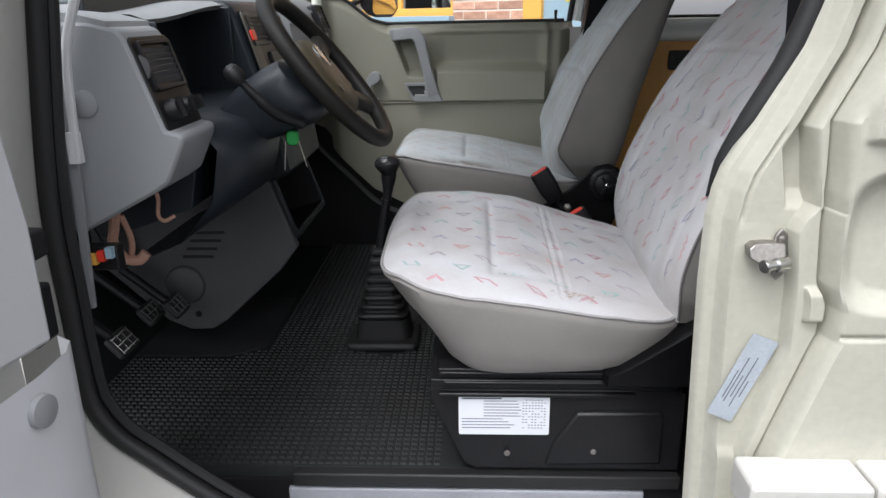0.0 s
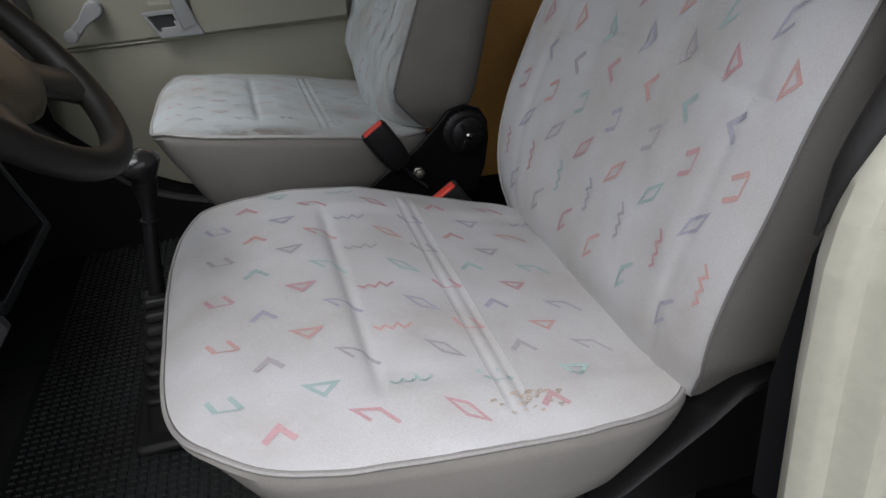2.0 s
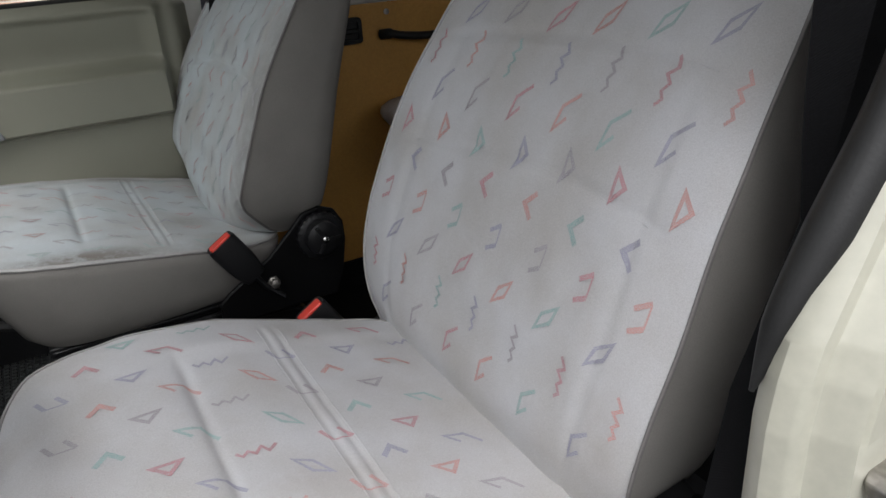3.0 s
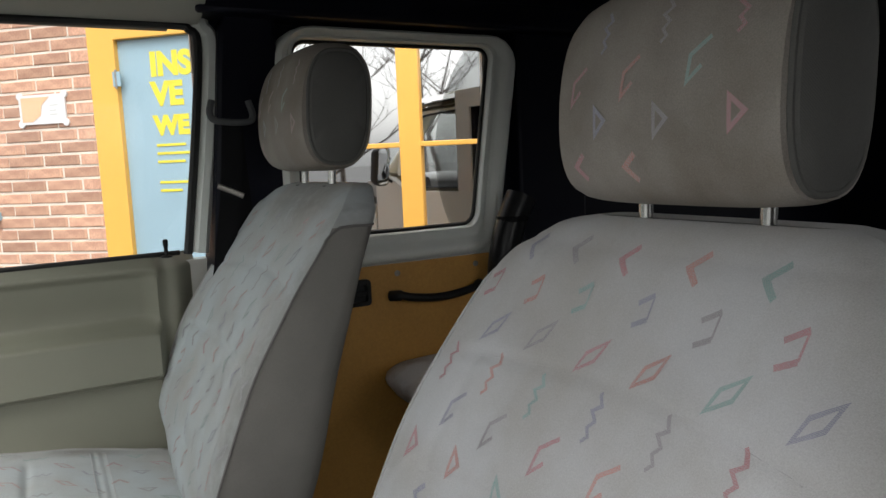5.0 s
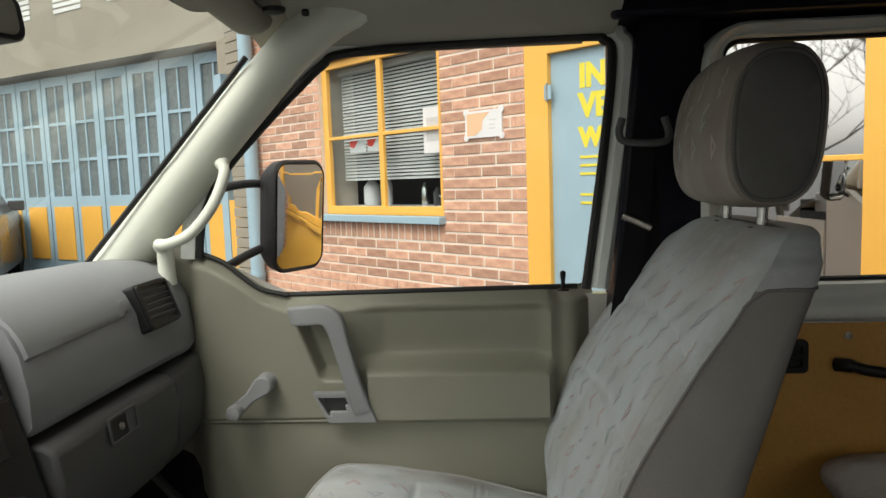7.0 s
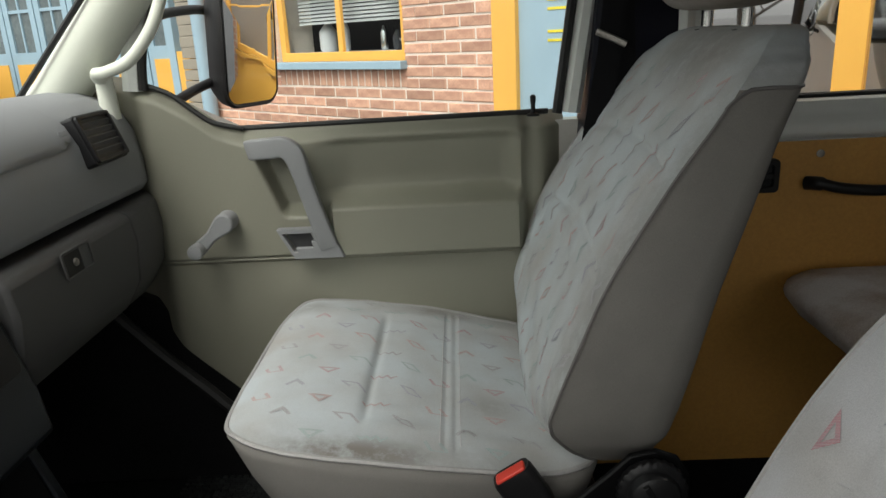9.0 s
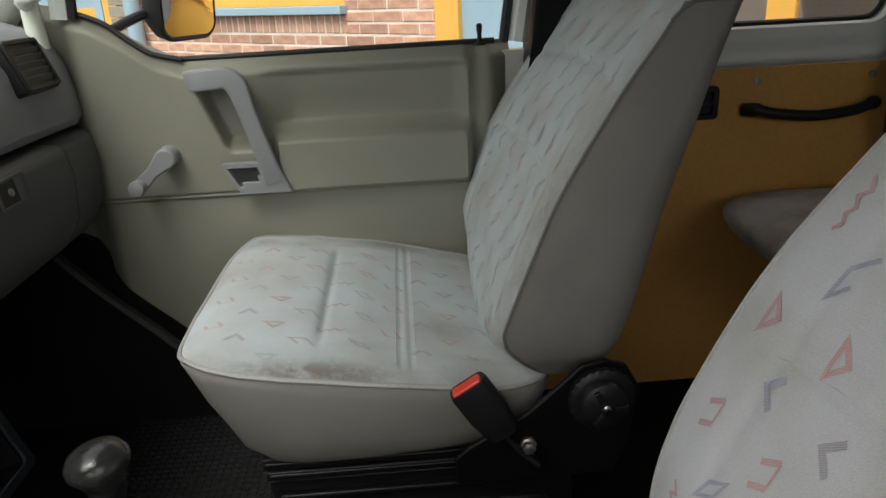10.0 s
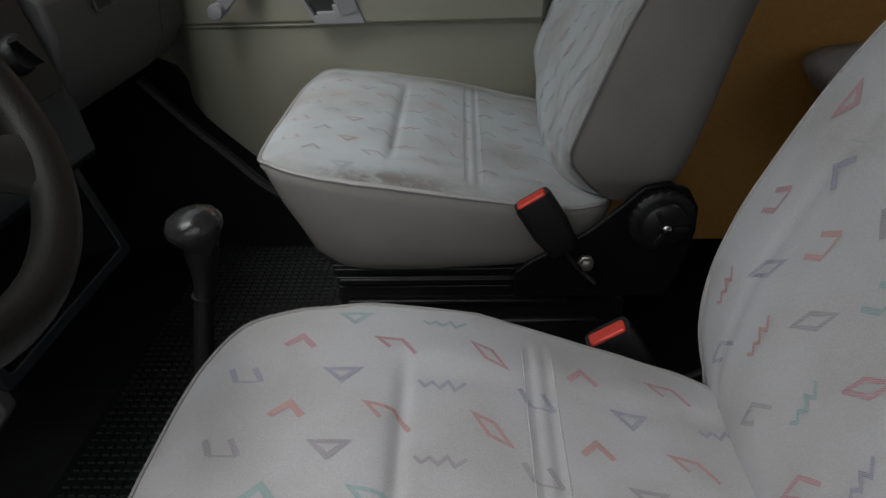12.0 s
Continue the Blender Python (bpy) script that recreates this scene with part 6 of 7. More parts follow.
for a0, a1, z0, z1 in ((S0, WX0, 0, TOP), (WX0, WX1, 0, WZ0), (WX0, WX1, WZ1, TOP), (WX1, DX0, 0, TOP), (DX0, DX1, DZ1, TOP), (DX1, BX0 + 0.001, 0, TOP), (BX0, BX1, 0, BZ0), (BX0, BX1, BZ1, TOP), (BX1, S1, 0, TOP)):
    if a1 - a0 > 0.003:
        box(bm, (a0, z0, D0), (a1, z1, D1), WALL)
wall_part = part("wall", bm, MORTAR, house, "light mortar between the bricks")
# inner walls coloured near-black so that the room looks unlit
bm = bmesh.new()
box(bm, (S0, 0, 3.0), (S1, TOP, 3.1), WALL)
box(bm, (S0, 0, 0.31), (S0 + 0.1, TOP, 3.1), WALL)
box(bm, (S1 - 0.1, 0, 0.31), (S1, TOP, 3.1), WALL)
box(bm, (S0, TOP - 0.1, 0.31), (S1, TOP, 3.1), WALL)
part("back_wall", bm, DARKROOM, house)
bm = bmesh.new()
box(bm, (S0 - 0.2, TOP, -0.35), (S1 + 0.2, TOP + 0.22, 3.2), WALL)
part("roof", bm, PLASTER, house, "pale roof edge")


def house_window(x0, x1, z0, z1, cols, bars, w=0.055, pane=None):
    win = part("window", frame_mesh(bmesh.new(), [(x0, z0), (x1, z0), (x1, z1), (x0, z1)], [(x0 + w, z0 + w), (x1 - w, z0 + w), (x1 - w, z1 - w), (x0 + w, z1 - w)], 0.032, WALL @ Matrix.Translation((0, 0, 0.03))), YELLOW, house, "yellow painted window frame", smooth=False, bevel=0.003)
    for c, cw in cols:
        part("mullion", box(bmesh.new(), (c - cw, z0 + w, 0.032), (c + cw, z1 - w, 0.058), WALL), YELLOW, win, smooth=False, bevel=0.003)
    for b in bars:
        part("glazing_bar", box(bmesh.new(), (x0 + w, b - 0.011, 0.035), (x1 - w, b + 0.011, 0.056), WALL), YELLOW, win, smooth=False, bevel=0.003)
    p = part("pane", box(bmesh.new(), (x0 + w, z0 + w, 0.059), (x1 - w, z1 - w, 0.062), WALL), pane or BPANE, win, "reflecting glass", smooth=False)
    p.visible_shadow = False
    return win


w1 = house_window(WX0, WX1, WZ0, WZ1, [(-0.585, 0.022)], [1.925])
part("sill", box(bmesh.new(), (WX0 - 0.03, WZ0 - 0.045, -0.05), (WX1 + 0.01, WZ0, 0.12), WALL), BLUEP, w1, "light blue sill", smooth=False, bevel=0.004)
blind = part("blind", box(bmesh.new(), (WX0 + 0.06, WZ1 - 0.09, 0.125), (WX1 - 0.05, WZ1 - 0.05, 0.17), WALL), BLIND, w1, "grey slatted blind")
for i in range(33):
    z = 2.36 - i * 0.0225
    part("slat", box(bmesh.new(), (WX0 + 0.07, -0.0095, -0.001), (WX1 - 0.055, 0.0095, 0.001), WALL @ Matrix.Translation((0, z, 0.15)) @ Matrix.Rotation(radians(28), 4, "X")), BLIND, blind, smooth=False)
# things on the window sill inside
shelf = thing("window_board", "white window board inside the house", "shelf")
part("board", box(bmesh.new(), (WX0, WZ0 + 0.03, 0.12), (WX1, WZ0 + 0.05, 0.40), WALL), WHITEP, shelf)
for s_, r, h, m_ in ((-0.98, 0.06, 0.16, WHITEP), (-0.80, 0.03, 0.17, WHITEP), (-0.42, 0.025, 0.13, STEEL), (-0.30, 0.03, 0.10, DARKROOM), (-0.15, 0.10, 0.07, STEEL)):
    o = tagged(new("jar" if r < 0.08 else "bowl", finish("jar", lathe(bmesh.new(), [(r * 0.8, 0), (r, 0.02), (r, h * 0.8), (r * 0.6, h), (r * 0.3, h + 0.02)] if r < 0.08 else [(r * 0.5, 0), (r, h), (r * 0.95, h), (0.02, 0.01)], WALL @ Matrix.Translation((s_, WZ0 + 0.05, 0.25)) @ Matrix.Rotation(radians(-90), 4, "X"), 18), m_)), "pale container on the window board" if r < 0.08 else "steel bowl on the window board", "container" if r < 0.08 else "bowl")
# notices on the glass
for a0, a1, z0, z1, m_, nm, lb in ((-0.20, -0.015, 1.78, 2.05, WHITEP, "paper_notice", "white paper notice in the window"), (-0.98, -0.80, 1.82, 1.90, WHITEP, "window_card", "red and white card in the window"), (-0.78, -0.62, 1.82, 1.90, WHITEP, "window_card", "red and white card in the window")):
    t_ = thing(nm, lb, "notice")
    part("sheet", box(bmesh.new(), (a0, z0, 0.058 if "paper" in nm else 0.074), (a1, z1, 0.062 if "paper" in nm else 0.076), WALL), m_, t_, smooth=False)
    if "card" in nm:
        bm = bmesh.new()
        bm.faces.new([bm.verts.new(WALL @ Vector(p)) for p in ((a0, z1, 0.0732), (a0 + 0.10, z1, 0.0732), (a0 + 0.05, z0 + 0.03, 0.0732), (a0, z0 + 0.04, 0.0732))])
        part("red_shape", bm, REDPLASTIC, t_, smooth=False)
    else:
        part("grey_shape", box(bmesh.new(), (a0 + 0.03, z0 + 0.07, 0.0565), (a1 - 0.03, z1 - 0.06, 0.058), WALL), BLIND, t_, smooth=False)
# sign board on the bricks
sg = thing("wall_sign", "white and orange sign with scalloped corners on the bricks", "sign")
bm = bmesh.new()
plate(bm, [(0.362 + a, 1.912 + b) for a, b in rounded(0.272, 0.145, 0.006)], -0.010, WALL)
for a in (-1, 1):
    for b in (-1, 1):
        lathe(bm, [(0.018, 0), (0.018, 0.0095)], WALL @ Matrix.Translation((0.362 + a * 0.132, 1.912 + b * 0.069, -0.0095)), 14)
part("board", bm, WHITEP, sg, smooth=False)
bm = bmesh.new()
bm.faces.new([bm.verts.new(WALL @ Vector((0.362 + a, 1.912 + b, -0.0115))) for a, b in ((-0.122, -0.060), (-0.06, -0.060), (-0.01, -0.03), (0.0, 0.02), (0.05, 0.060), (-0.122, 0.060))])
part("orange_shape", bm, ORANGEP, sg, smooth=False)
bm = bmesh.new()
for z, w in ((0.015, 0.05), (-0.01, 0.04), (-0.03, 0.045)):
    box(bm, (0.362 + 0.045, 1.912 + z, -0.0112), (0.362 + 0.045 + w, 1.912 + z + 0.005, -0.0104), WALL)
part("text_bars", bm, BLIND, sg, smooth=False)
# the blue door in its yellow frame
hd = part("door", frame_mesh(bmesh.new(), [(DX0, 0), (DX1, 0), (DX1, DZ1), (DX0, DZ1)], [(DX0 + 0.145, 0.02), (DX1 - 0.145, 0.02), (DX1 - 0.145, DZ1 - 0.145), (DX0 + 0.145, DZ1 - 0.145)], 0.10, WALL @ Matrix.Translation((0, 0, -0.01))), YELLOW, house, "light blue door in a broad yellow frame", smooth=False, bevel=0.004)
leaf = part("leaf", box(bmesh.new(), (DX0 + 0.145, 0.02, 0.02), (DX1 - 0.145, DZ1 - 0.145, 0.07), WALL), BLUEP, hd, "light blue painted door leaf", smooth=False)
for z in (2.03, 1.03):
    part("hinge", box(bmesh.new(), (DX0 + 0.128, z - 0.035, -0.014), (DX0 + 0.170, z + 0.035, -0.008), WALL), BLUEP, hd, smooth=False)
    part("hinge_pin", tube(bmesh.new(), [WALL @ Vector((DX0 + 0.145, z - 0.045, -0.012)), WALL @ Vector((DX0 + 0.145, z + 0.045, -0.012))], 0.006, 8), DULLSTEEL, hd)


def lettering(text, s_, z, size, material, parent):
    cu = bpy.data.curves.new("lettering", "FONT")
    cu.body, cu.size, cu.extrude, cu.offset = text, size, 0.0005, 0.008
    ob = new("lettering", cu)
    me = bpy.data.meshes.new_from_object(ob)
    bpy.data.objects.remove(ob)
    me.materials.append(material)
    ob = new("lettering", me)
    ob.parent = parent
    ob.matrix_world = WALL @ Matrix.Translation((s_, z, 0.0185)) @ Matrix.Scale(-1, 4, (0, 0, 1))
    return ob


for text, z, size in (("INS", 2.04, 0.15), ("VE", 1.90, 0.15), ("WE", 1.76, 0.12)):
    lettering(text, 0.975, z, size, LEMON, leaf)
for z, w in ((1.70, 0.16), (1.66, 0.18), (1.62, 0.15), (1.52, 0.17), (1.48, 0.12)):
    part("text_bar", box(bmesh.new(), (0.975, z, 0.017), (0.975 + w, z + 0.012, 0.02), WALL), LEMON, leaf, smooth=False)
# second window, seen through the sliding door
w2 = house_window(BX0, BX1, BZ0, BZ1, [(2.252, 0.050)], [1.652], 0.06, RPANE)
part("spandrel", box(bmesh.new(), (BX0, 0.35, 0.004), (BX1, BZ0 - 0.05, 0.012), WALL), YELLOW, w2, "yellow panel below the window", smooth=False)
part("sill", box(bmesh.new(), (BX0, BZ0 - 0.04, -0.03), (BX1, BZ0, 0.10), WALL), YELLOW, w2, "yellow sill", smooth=False)

# drainpipe and the corner pier
pipe = thing("drainpipe", "light blue drainpipe at the corner of the house", "drainpipe")
part("pipe", tube(bmesh.new(), [WALL @ Vector((-2.10, 0, -0.07)), WALL @ Vector((-2.10, 3.5, -0.07))], 0.055, 14), BLUEP, pipe)
for z in (0.9, 2.2):
    part("clip", tube(bmesh.new(), [WALL @ Vector((-2.10, z, -0.07)), WALL @ Vector((-2.10, z + 0.03, -0.07))], 0.063, 14), BLUEP, pipe)

# garage building further back, on slightly higher ground
GU = Vector((0.902, -0.432, 0)).normalized()
GN = Vector((GU.y, -GU.x, 0))
GAR = Matrix(((GU.x, 0, -GN.x, -2.83), (GU.y, 0, -GN.y, 9.71), (0, 1, 0, 0), (0, 0, 0, 1)))
GT = 3.32
gar = thing("garage_building", "beige garage with light blue folding doors", "garage")
bm = bmesh.new()
for a0, a1, z0, z1 in ((-9.5, -5.8, 0, 5.2), (-5.8, 0.0, GT, 5.2), (0.0, 2.6, 0, 5.2)):
    box(bm, (a0, z0, 0), (a1, z1, 0.45), GAR)
part("wall", bm, PLASTER, gar, smooth=False)
bm = bmesh.new()
for i in range(8):
    for k in range(5):
        box(bm, (-6.5 + i * 1.15, 4.05 + k * 0.075, -0.012), (-5.9 + i * 1.15, 4.10 + k * 0.075, 0.0), GAR)
part("wall_louvre", bm, WHITEP, gar, smooth=False)
bm = bmesh.new()
box(bm, (-9.6, 5.2, -0.3), (2.7, 5.4, 6), GAR)
part("roof", bm, PLASTER, gar, smooth=False)
# added sheet behind the doors, its dark colour standing for the unlit inside
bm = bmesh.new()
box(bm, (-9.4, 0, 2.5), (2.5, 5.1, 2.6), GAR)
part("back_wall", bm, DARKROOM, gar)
for i in range(9):
    a = -5.8 + i * 5.8 / 9
    w = 5.8 / 9
    lf = part("door_leaf", frame_mesh(bmesh.new(), [(a + 0.01, 0.38), (a + w - 0.01, 0.38), (a + w - 0.01, GT - 0.05), (a + 0.01, GT - 0.05)], [(a + 0.11, 1.55), (a + w - 0.11, 1.55), (a + w - 0.11, GT - 0.18), (a + 0.11, GT - 0.18)], 0.06, GAR @ Matrix.Translation((0, 0, 0.22))), BLUEP, gar, "light blue folding door leaf", smooth=False)
    part("lower_panel", box(bmesh.new(), (a + 0.10, 0.62, 0.205), (a + w - 0.10, 1.40, 0.22), GAR), YELLOW, lf, "yellow lower panel", smooth=False)
    for z in (2.07, 2.60):
        part("glazing_bar", box(bmesh.new(), (a + 0.11, z - 0.02, 0.225), (a + w - 0.11, z + 0.02, 0.26), GAR), BLUEP, lf, smooth=False)
    part("glazing_bar", box(bmesh.new(), (a + w / 2 - 0.015, 1.55, 0.226), (a + w / 2 + 0.015, GT - 0.18, 0.258), GAR), BLUEP, lf, smooth=False)
    part("pane", box(bmesh.new(), (a + 0.11, 1.55, 0.245), (a + w - 0.11, GT - 0.18, 0.25), GAR), GARPANE, lf, smooth=False).visible_shadow = False
for i in range(14):
    part("curtain_strip", box(bmesh.new(), (-5.7 + i * 0.41, 0.5, 0.6), (-5.58 + i * 0.41, 3.3, 0.62), GAR), BLIND, gar, smooth=False)
# pale pier beside the drainpipe
pier = thing("garden_pier", "whitewashed brick pier beside the drainpipe", "pier")
for k in range(40):
    part("block", box(bmesh.new(), (-2.62 + 0.01 * (k % 2), k * 0.085, 0.02), (-2.22, k * 0.085 + 0.078, 0.3), WALL), PLASTER, pier, smooth=False, bevel=0.004)
part("yellow_board", box(bmesh.new(), (-2.86, 0.2, 0.10), (-2.64, 1.5, 0.14), WALL), YELLOW, pier, smooth=False)
part("blue_post", box(bmesh.new(), (-3.0, 0.0, 0.10), (-2.88, 2.6, 0.16), WALL), BLUEP, pier, smooth=False)

# a dark car parked by the garage
car = thing("parked_car", "dark estate car parked by the garage", "car", at=pose(-5.95, 8.30, 0.40, 0, 0, 118))
bm = bmesh.new()
secs = []
for x, lo, belt, roof, w in ((0.0, 0.35, 0.95, 1.05, 0.72), (0.06, 0.25, 0.98, 1.35, 0.80), (0.25, 0.22, 1.0, 1.46, 0.84), (1.5, 0.22, 1.0, 1.50, 0.86), (2.4, 0.22, 1.0, 1.42, 0.86), (3.1, 0.22, 0.98, 1.02, 0.85), (4.0, 0.25, 0.85, 0.88, 0.80), (4.2, 0.35, 0.75, 0.78, 0.7)):
    secs.append([(x, -w, lo), (x, -w, belt), (x, -w * 0.78, roof - 0.04), (x, -w * 0.6, roof), (x, w * 0.6, roof), (x, w * 0.78, roof - 0.04), (x, w, belt), (x, w, lo)])
loft(bm, secs)
part("body", bm, DARKCAR, car)
for sgn in (-1, 1):
    bm = bmesh.new()
    box(bm, (-0.012, sgn * 0.55 - 0.20, 0.56), (0.14, sgn * 0.55 + 0.20, 0.94))
    part("tail_lamp", bm, REDPLASTIC, car, "red tail lamp", bevel=0.01)
    bm = bmesh.new()
    box(bm, (2.55, sgn * 0.90 - 0.1, 0.98), (2.65, sgn * 0.90 + 0.1, 1.12))
    part("wing_mirror", bm, BLACK, car, bevel=0.02)
    for x in (0.8, 3.4):
        wh = part("wheel", lathe(bmesh.new(), [(0.2, 0), (0.31, 0.02), (0.32, 0.1), (0.31, 0.2), (0.2, 0.22)], Matrix.Translation((x, sgn * 0.72 + 0.11, 0.32)) @ Matrix.Rotation(radians(90), 4, "X"), 24), RUBBER, car)
bm = bmesh.new()
bm.faces.new([bm.verts.new(p) for p in ((0.02, -0.62, 1.02), (0.02, 0.62, 1.02), (0.10, 0.52, 1.36), (0.10, -0.52, 1.36))])
part("rear_window", bm, DARKROOM, car, smooth=False)


# bare trees across the yard, mirrored in the house's glass
def bare_tree(at, height, seed):
    rnd = random.Random(seed)
    t = thing("bare_tree", "leafless tree with dark branches", "tree", "bare trees", at=at)
    trunk, crown = bmesh.new(), bmesh.new()

    def grow(bm, p, d, length, r, depth):
        pts, rs = [p], [r]
        for i in range(4):
            d = (d + Vector((rnd.gauss(0, 0.12), rnd.gauss(0, 0.12), rnd.gauss(0.03, 0.06)))).normalized()
            pts.append(pts[-1] + d * length / 4)
            rs.append(r * (1 - 0.14 * (i + 1)))
        tube(bm, pts, rs, 6 if depth > 1 else 4)
        if depth == 0:
            return
        for k in range(4 if depth > 1 else 5):
            q = pts[rnd.randint(1, 4)]
            side = Vector((rnd.gauss(0, 1), rnd.gauss(0, 1), rnd.uniform(0.0, 0.9))).normalized()
            grow(crown, q, (d * 0.5 + side * 0.8).normalized(), length * rnd.uniform(0.5, 0.75), max(0.006, r * 0.45), depth - 1)

    grow(trunk, Vector((0, 0, 0)), Vector((0, 0, 1)), height * 0.55, height * 0.013, 4)
    part("trunk", trunk, BARK, t)
    part("crown", crown, BARK, t)


for x, y, hgt, sd in ((-17.0, -4.5, 9.0, 1), (-20.0, -10.5, 10.0, 2), (-22.0, -7.0, 9.5, 3), (-19.0, -1.5, 9.0, 4), (-25.0, -13.0, 11.0, 5), (-16.0, -12.0, 8.5, 6)):
    bare_tree(pose(x, y, 0, 0, 0, sd * 40), hgt, sd)


# ---- loose and fitted things in the cab ----
def buckle(at, lean):
    t = thing("belt_buckle", "black seat belt buckle with a red button", "seat belt", "belt buckles", at=at)
    m = Matrix.Rotation(radians(lean), 4, "Y")
    bm = bmesh.new()
    loft(bm, [[m @ Vector((a * g, b * g, h)) for a, b in rounded(0.060, 0.034, 0.012)] for g, h in ((0.70, -0.055), (0.85, -0.045), (1.0, -0.01), (1.0, 0.040), (0.94, 0.047))])
    part("casing", bm, BLACK, t)
    bm = bmesh.new()
    plate(bm, rounded(0.046, 0.020, 0.004), 0.006, m @ Matrix.Translation((0, -0.004, 0.045)))
    part("button", bm, REDPLASTIC, t, "red release button", bevel=0.002)
    bm = bmesh.new()
    tube(bm, [m @ Vector((0, 0, -0.05)), m @ Vector((0.0, 0, -0.085)), m @ Vector((0.01, 0, -0.13))], 0.012, 8, flat=0.5)
    part("stalk", bm, BLACKMETAL, t)
    return t


buckle(pose(0.428, 2.205, 0.925), -32)
buckle(pose(0.497, 1.940, 0.872), -32)

# passenger belt: guide loop, webbing and tongue on the dark pillar
pb = thing("passenger_seat_belt", "black passenger seat belt hanging on the pillar", "seat belt")
bm = bmesh.new()
tube(bm, curve_through([(0.625, 2.775, 1.735), (0.618, 2.77, 1.705), (0.632, 2.765, 1.688), (0.70, 2.765, 1.685), (0.716, 2.77, 1.70), (0.708, 2.775, 1.735)], 5), 0.008, 8)
part("guide_loop", bm, MIDGREY, pb, "grey belt guide")
bm = bmesh.new()
loft(bm, [[(x - 0.024, y, z), (x + 0.024, y, z)] for x, y, z in ((0.668, 2.768, 1.69), (0.650, 2.775, 1.50), (0.615, 2.775, 1.30), (0.57, 2.775, 1.10), (0.55, 2.78, 0.75))], False, False)
loft(bm, [[(x - 0.022, y, z), (x + 0.022, y, z)] for x, y, z in ((0.670, 2.785, 1.69), (0.690, 2.79, 1.30), (0.70, 2.79, 0.75))], False, False)
part("webbing", bm, BELT, pb)
bm = bmesh.new()
tube(bm, [(0.622, 2.765, 1.540), (0.652, 2.757, 1.526), (0.676, 2.753, 1.514)], 0.0045, 8, flat=1.5)
part("tongue", bm, DULLSTEEL, pb, "worn steel belt tongue")

# driver's belt on the left pillar
db = thing("driver_seat_belt", "black driver's seat belt through its guide", "seat belt")
bm = bmesh.new()
tube(bm, curve_through([(0.672, 1.275, 1.50), (0.660, 1.262, 1.488), (0.672, 1.215, 1.485), (0.690, 1.178, 1.490)], 5), 0.0058, 10)
part("guide_loop", bm, BLACK, db, "black belt guide")
bm = bmesh.new()
loft(bm, [[(x, y - 0.024, z), (x + 0.004, y + 0.024, z)] for x, y, z in ((0.715, 1.225, 1.85), (0.675, 1.224, 1.50))], False, False)
loft(bm, [[(x, 1.25, z), (x + 0.009, y, z)] for x, y, z in ((0.668, 1.200, 1.48), (0.669, 1.203, 1.44), (0.675, 1.217, 1.34), (0.68, 1.226, 1.29), (0.693, 1.238, 1.22), (0.66, 1.232, 1.15), (0.625, 1.224, 1.08), (0.60, 1.215, 0.95), (0.60, 1.215, 0.80))], False, False)
loft(bm, [[(x, y - 0.024, z), (x + 0.004, y + 0.024, z)] for x, y, z in ((0.705, 1.235, 1.48), (0.735, 1.235, 1.25), (0.69, 1.235, 1.05), (0.65, 1.235, 0.80))], False, False)
part("webbing", bm, BELT, db)
bm = bmesh.new()
lathe(bm, [(0.009, 0), (0.0085, 0.005), (0.004, 0.0065), (0.0035, 0.004)], Matrix.Translation((0.668, 1.222, 1.468)) @ Matrix.Rotation(radians(-90), 4, "Y"), 14)
part("bolt", bm, BLACKMETAL, db)

# rear bench cushion behind the passenger seat
bench = thing("rear_bench", "grey upholstered rear bench with brown stains", "bench")
bm = bmesh.new()
loft(bm, [[(1.203 + a * g, 2.54 + b * g, z - 0.026) for a, b in rounded(0.46, 0.40, 0.09)] for g, z in ((0.50, 0.965), (0.72, 0.985), (0.90, 1.02), (0.985, 1.048), (1.0, 1.06), (0.985, 1.072), (0.92, 1.084), (0.7, 1.100), (0.4, 1.106), (0.02, 1.107))])
part("cushion", bm, mat("stained_bench_cloth", (0.62, 0.61, 0.60), 0.9, grain=300, vary=0.2, stain=9, dirt=(0.34, 0.26, 0.20)), bench)
bm = bmesh.new()
box(bm, (1.12, 2.40, 0.50), (1.30, 2.66, 0.97))
part("frame", bm, BLACKMETAL, bench)

# windscreen pillar grab handle, sun visors, roof clips
gh = thing("grab_handle", "pale plastic grab handle on the windscreen pillar", "handle")
bm = bmesh.new()
tube(bm, curve_through([(-0.195, 2.755, 1.675), (-0.185, 2.735, 1.650), (-0.205, 2.715, 1.590), (-0.25, 2.705, 1.535), (-0.30, 2.71, 1.515), (-0.335, 2.74, 1.512), (-0.345, 2.77, 1.505)], 6), [0.016, 0.014] + [0.0115] * 31 + [0.013, 0.015, 0.016, 0.016], 10)
part("bar", bm, PILLAR, gh)
bm = bmesh.new()
tube(bm, [(-0.345, 2.79, 1.42), (-0.345, 2.785, 1.505), (-0.345, 2.783, 1.512)], [0.019, 0.017, 0.010], 12)
part("foot", bm, PILLAR, gh)
visor = thing("sun_visor", "pale padded sun visor folded up", "sun visor")
bm = bmesh.new()
vm = Matrix.Translation((-0.075, 2.36, 1.955)) @ Matrix.Rotation(radians(-12), 4, "Y")
loft(bm, [[vm @ Vector((a * g, b * g, h)) for a, b in rounded(0.17, 0.44, 0.05)] for g, h in ((0.9, -0.012), (1.0, -0.004), (1.0, 0.004), (0.9, 0.012))])
part("pad", bm, LINER, visor)
bm = bmesh.new()
lathe(bm, [(0.022, 0), (0.02, 0.008), (0.008, 0.012)], Matrix.Translation((-0.035, 2.645, 1.955)) @ Matrix.Rotation(radians(180), 4, "X"), 16)
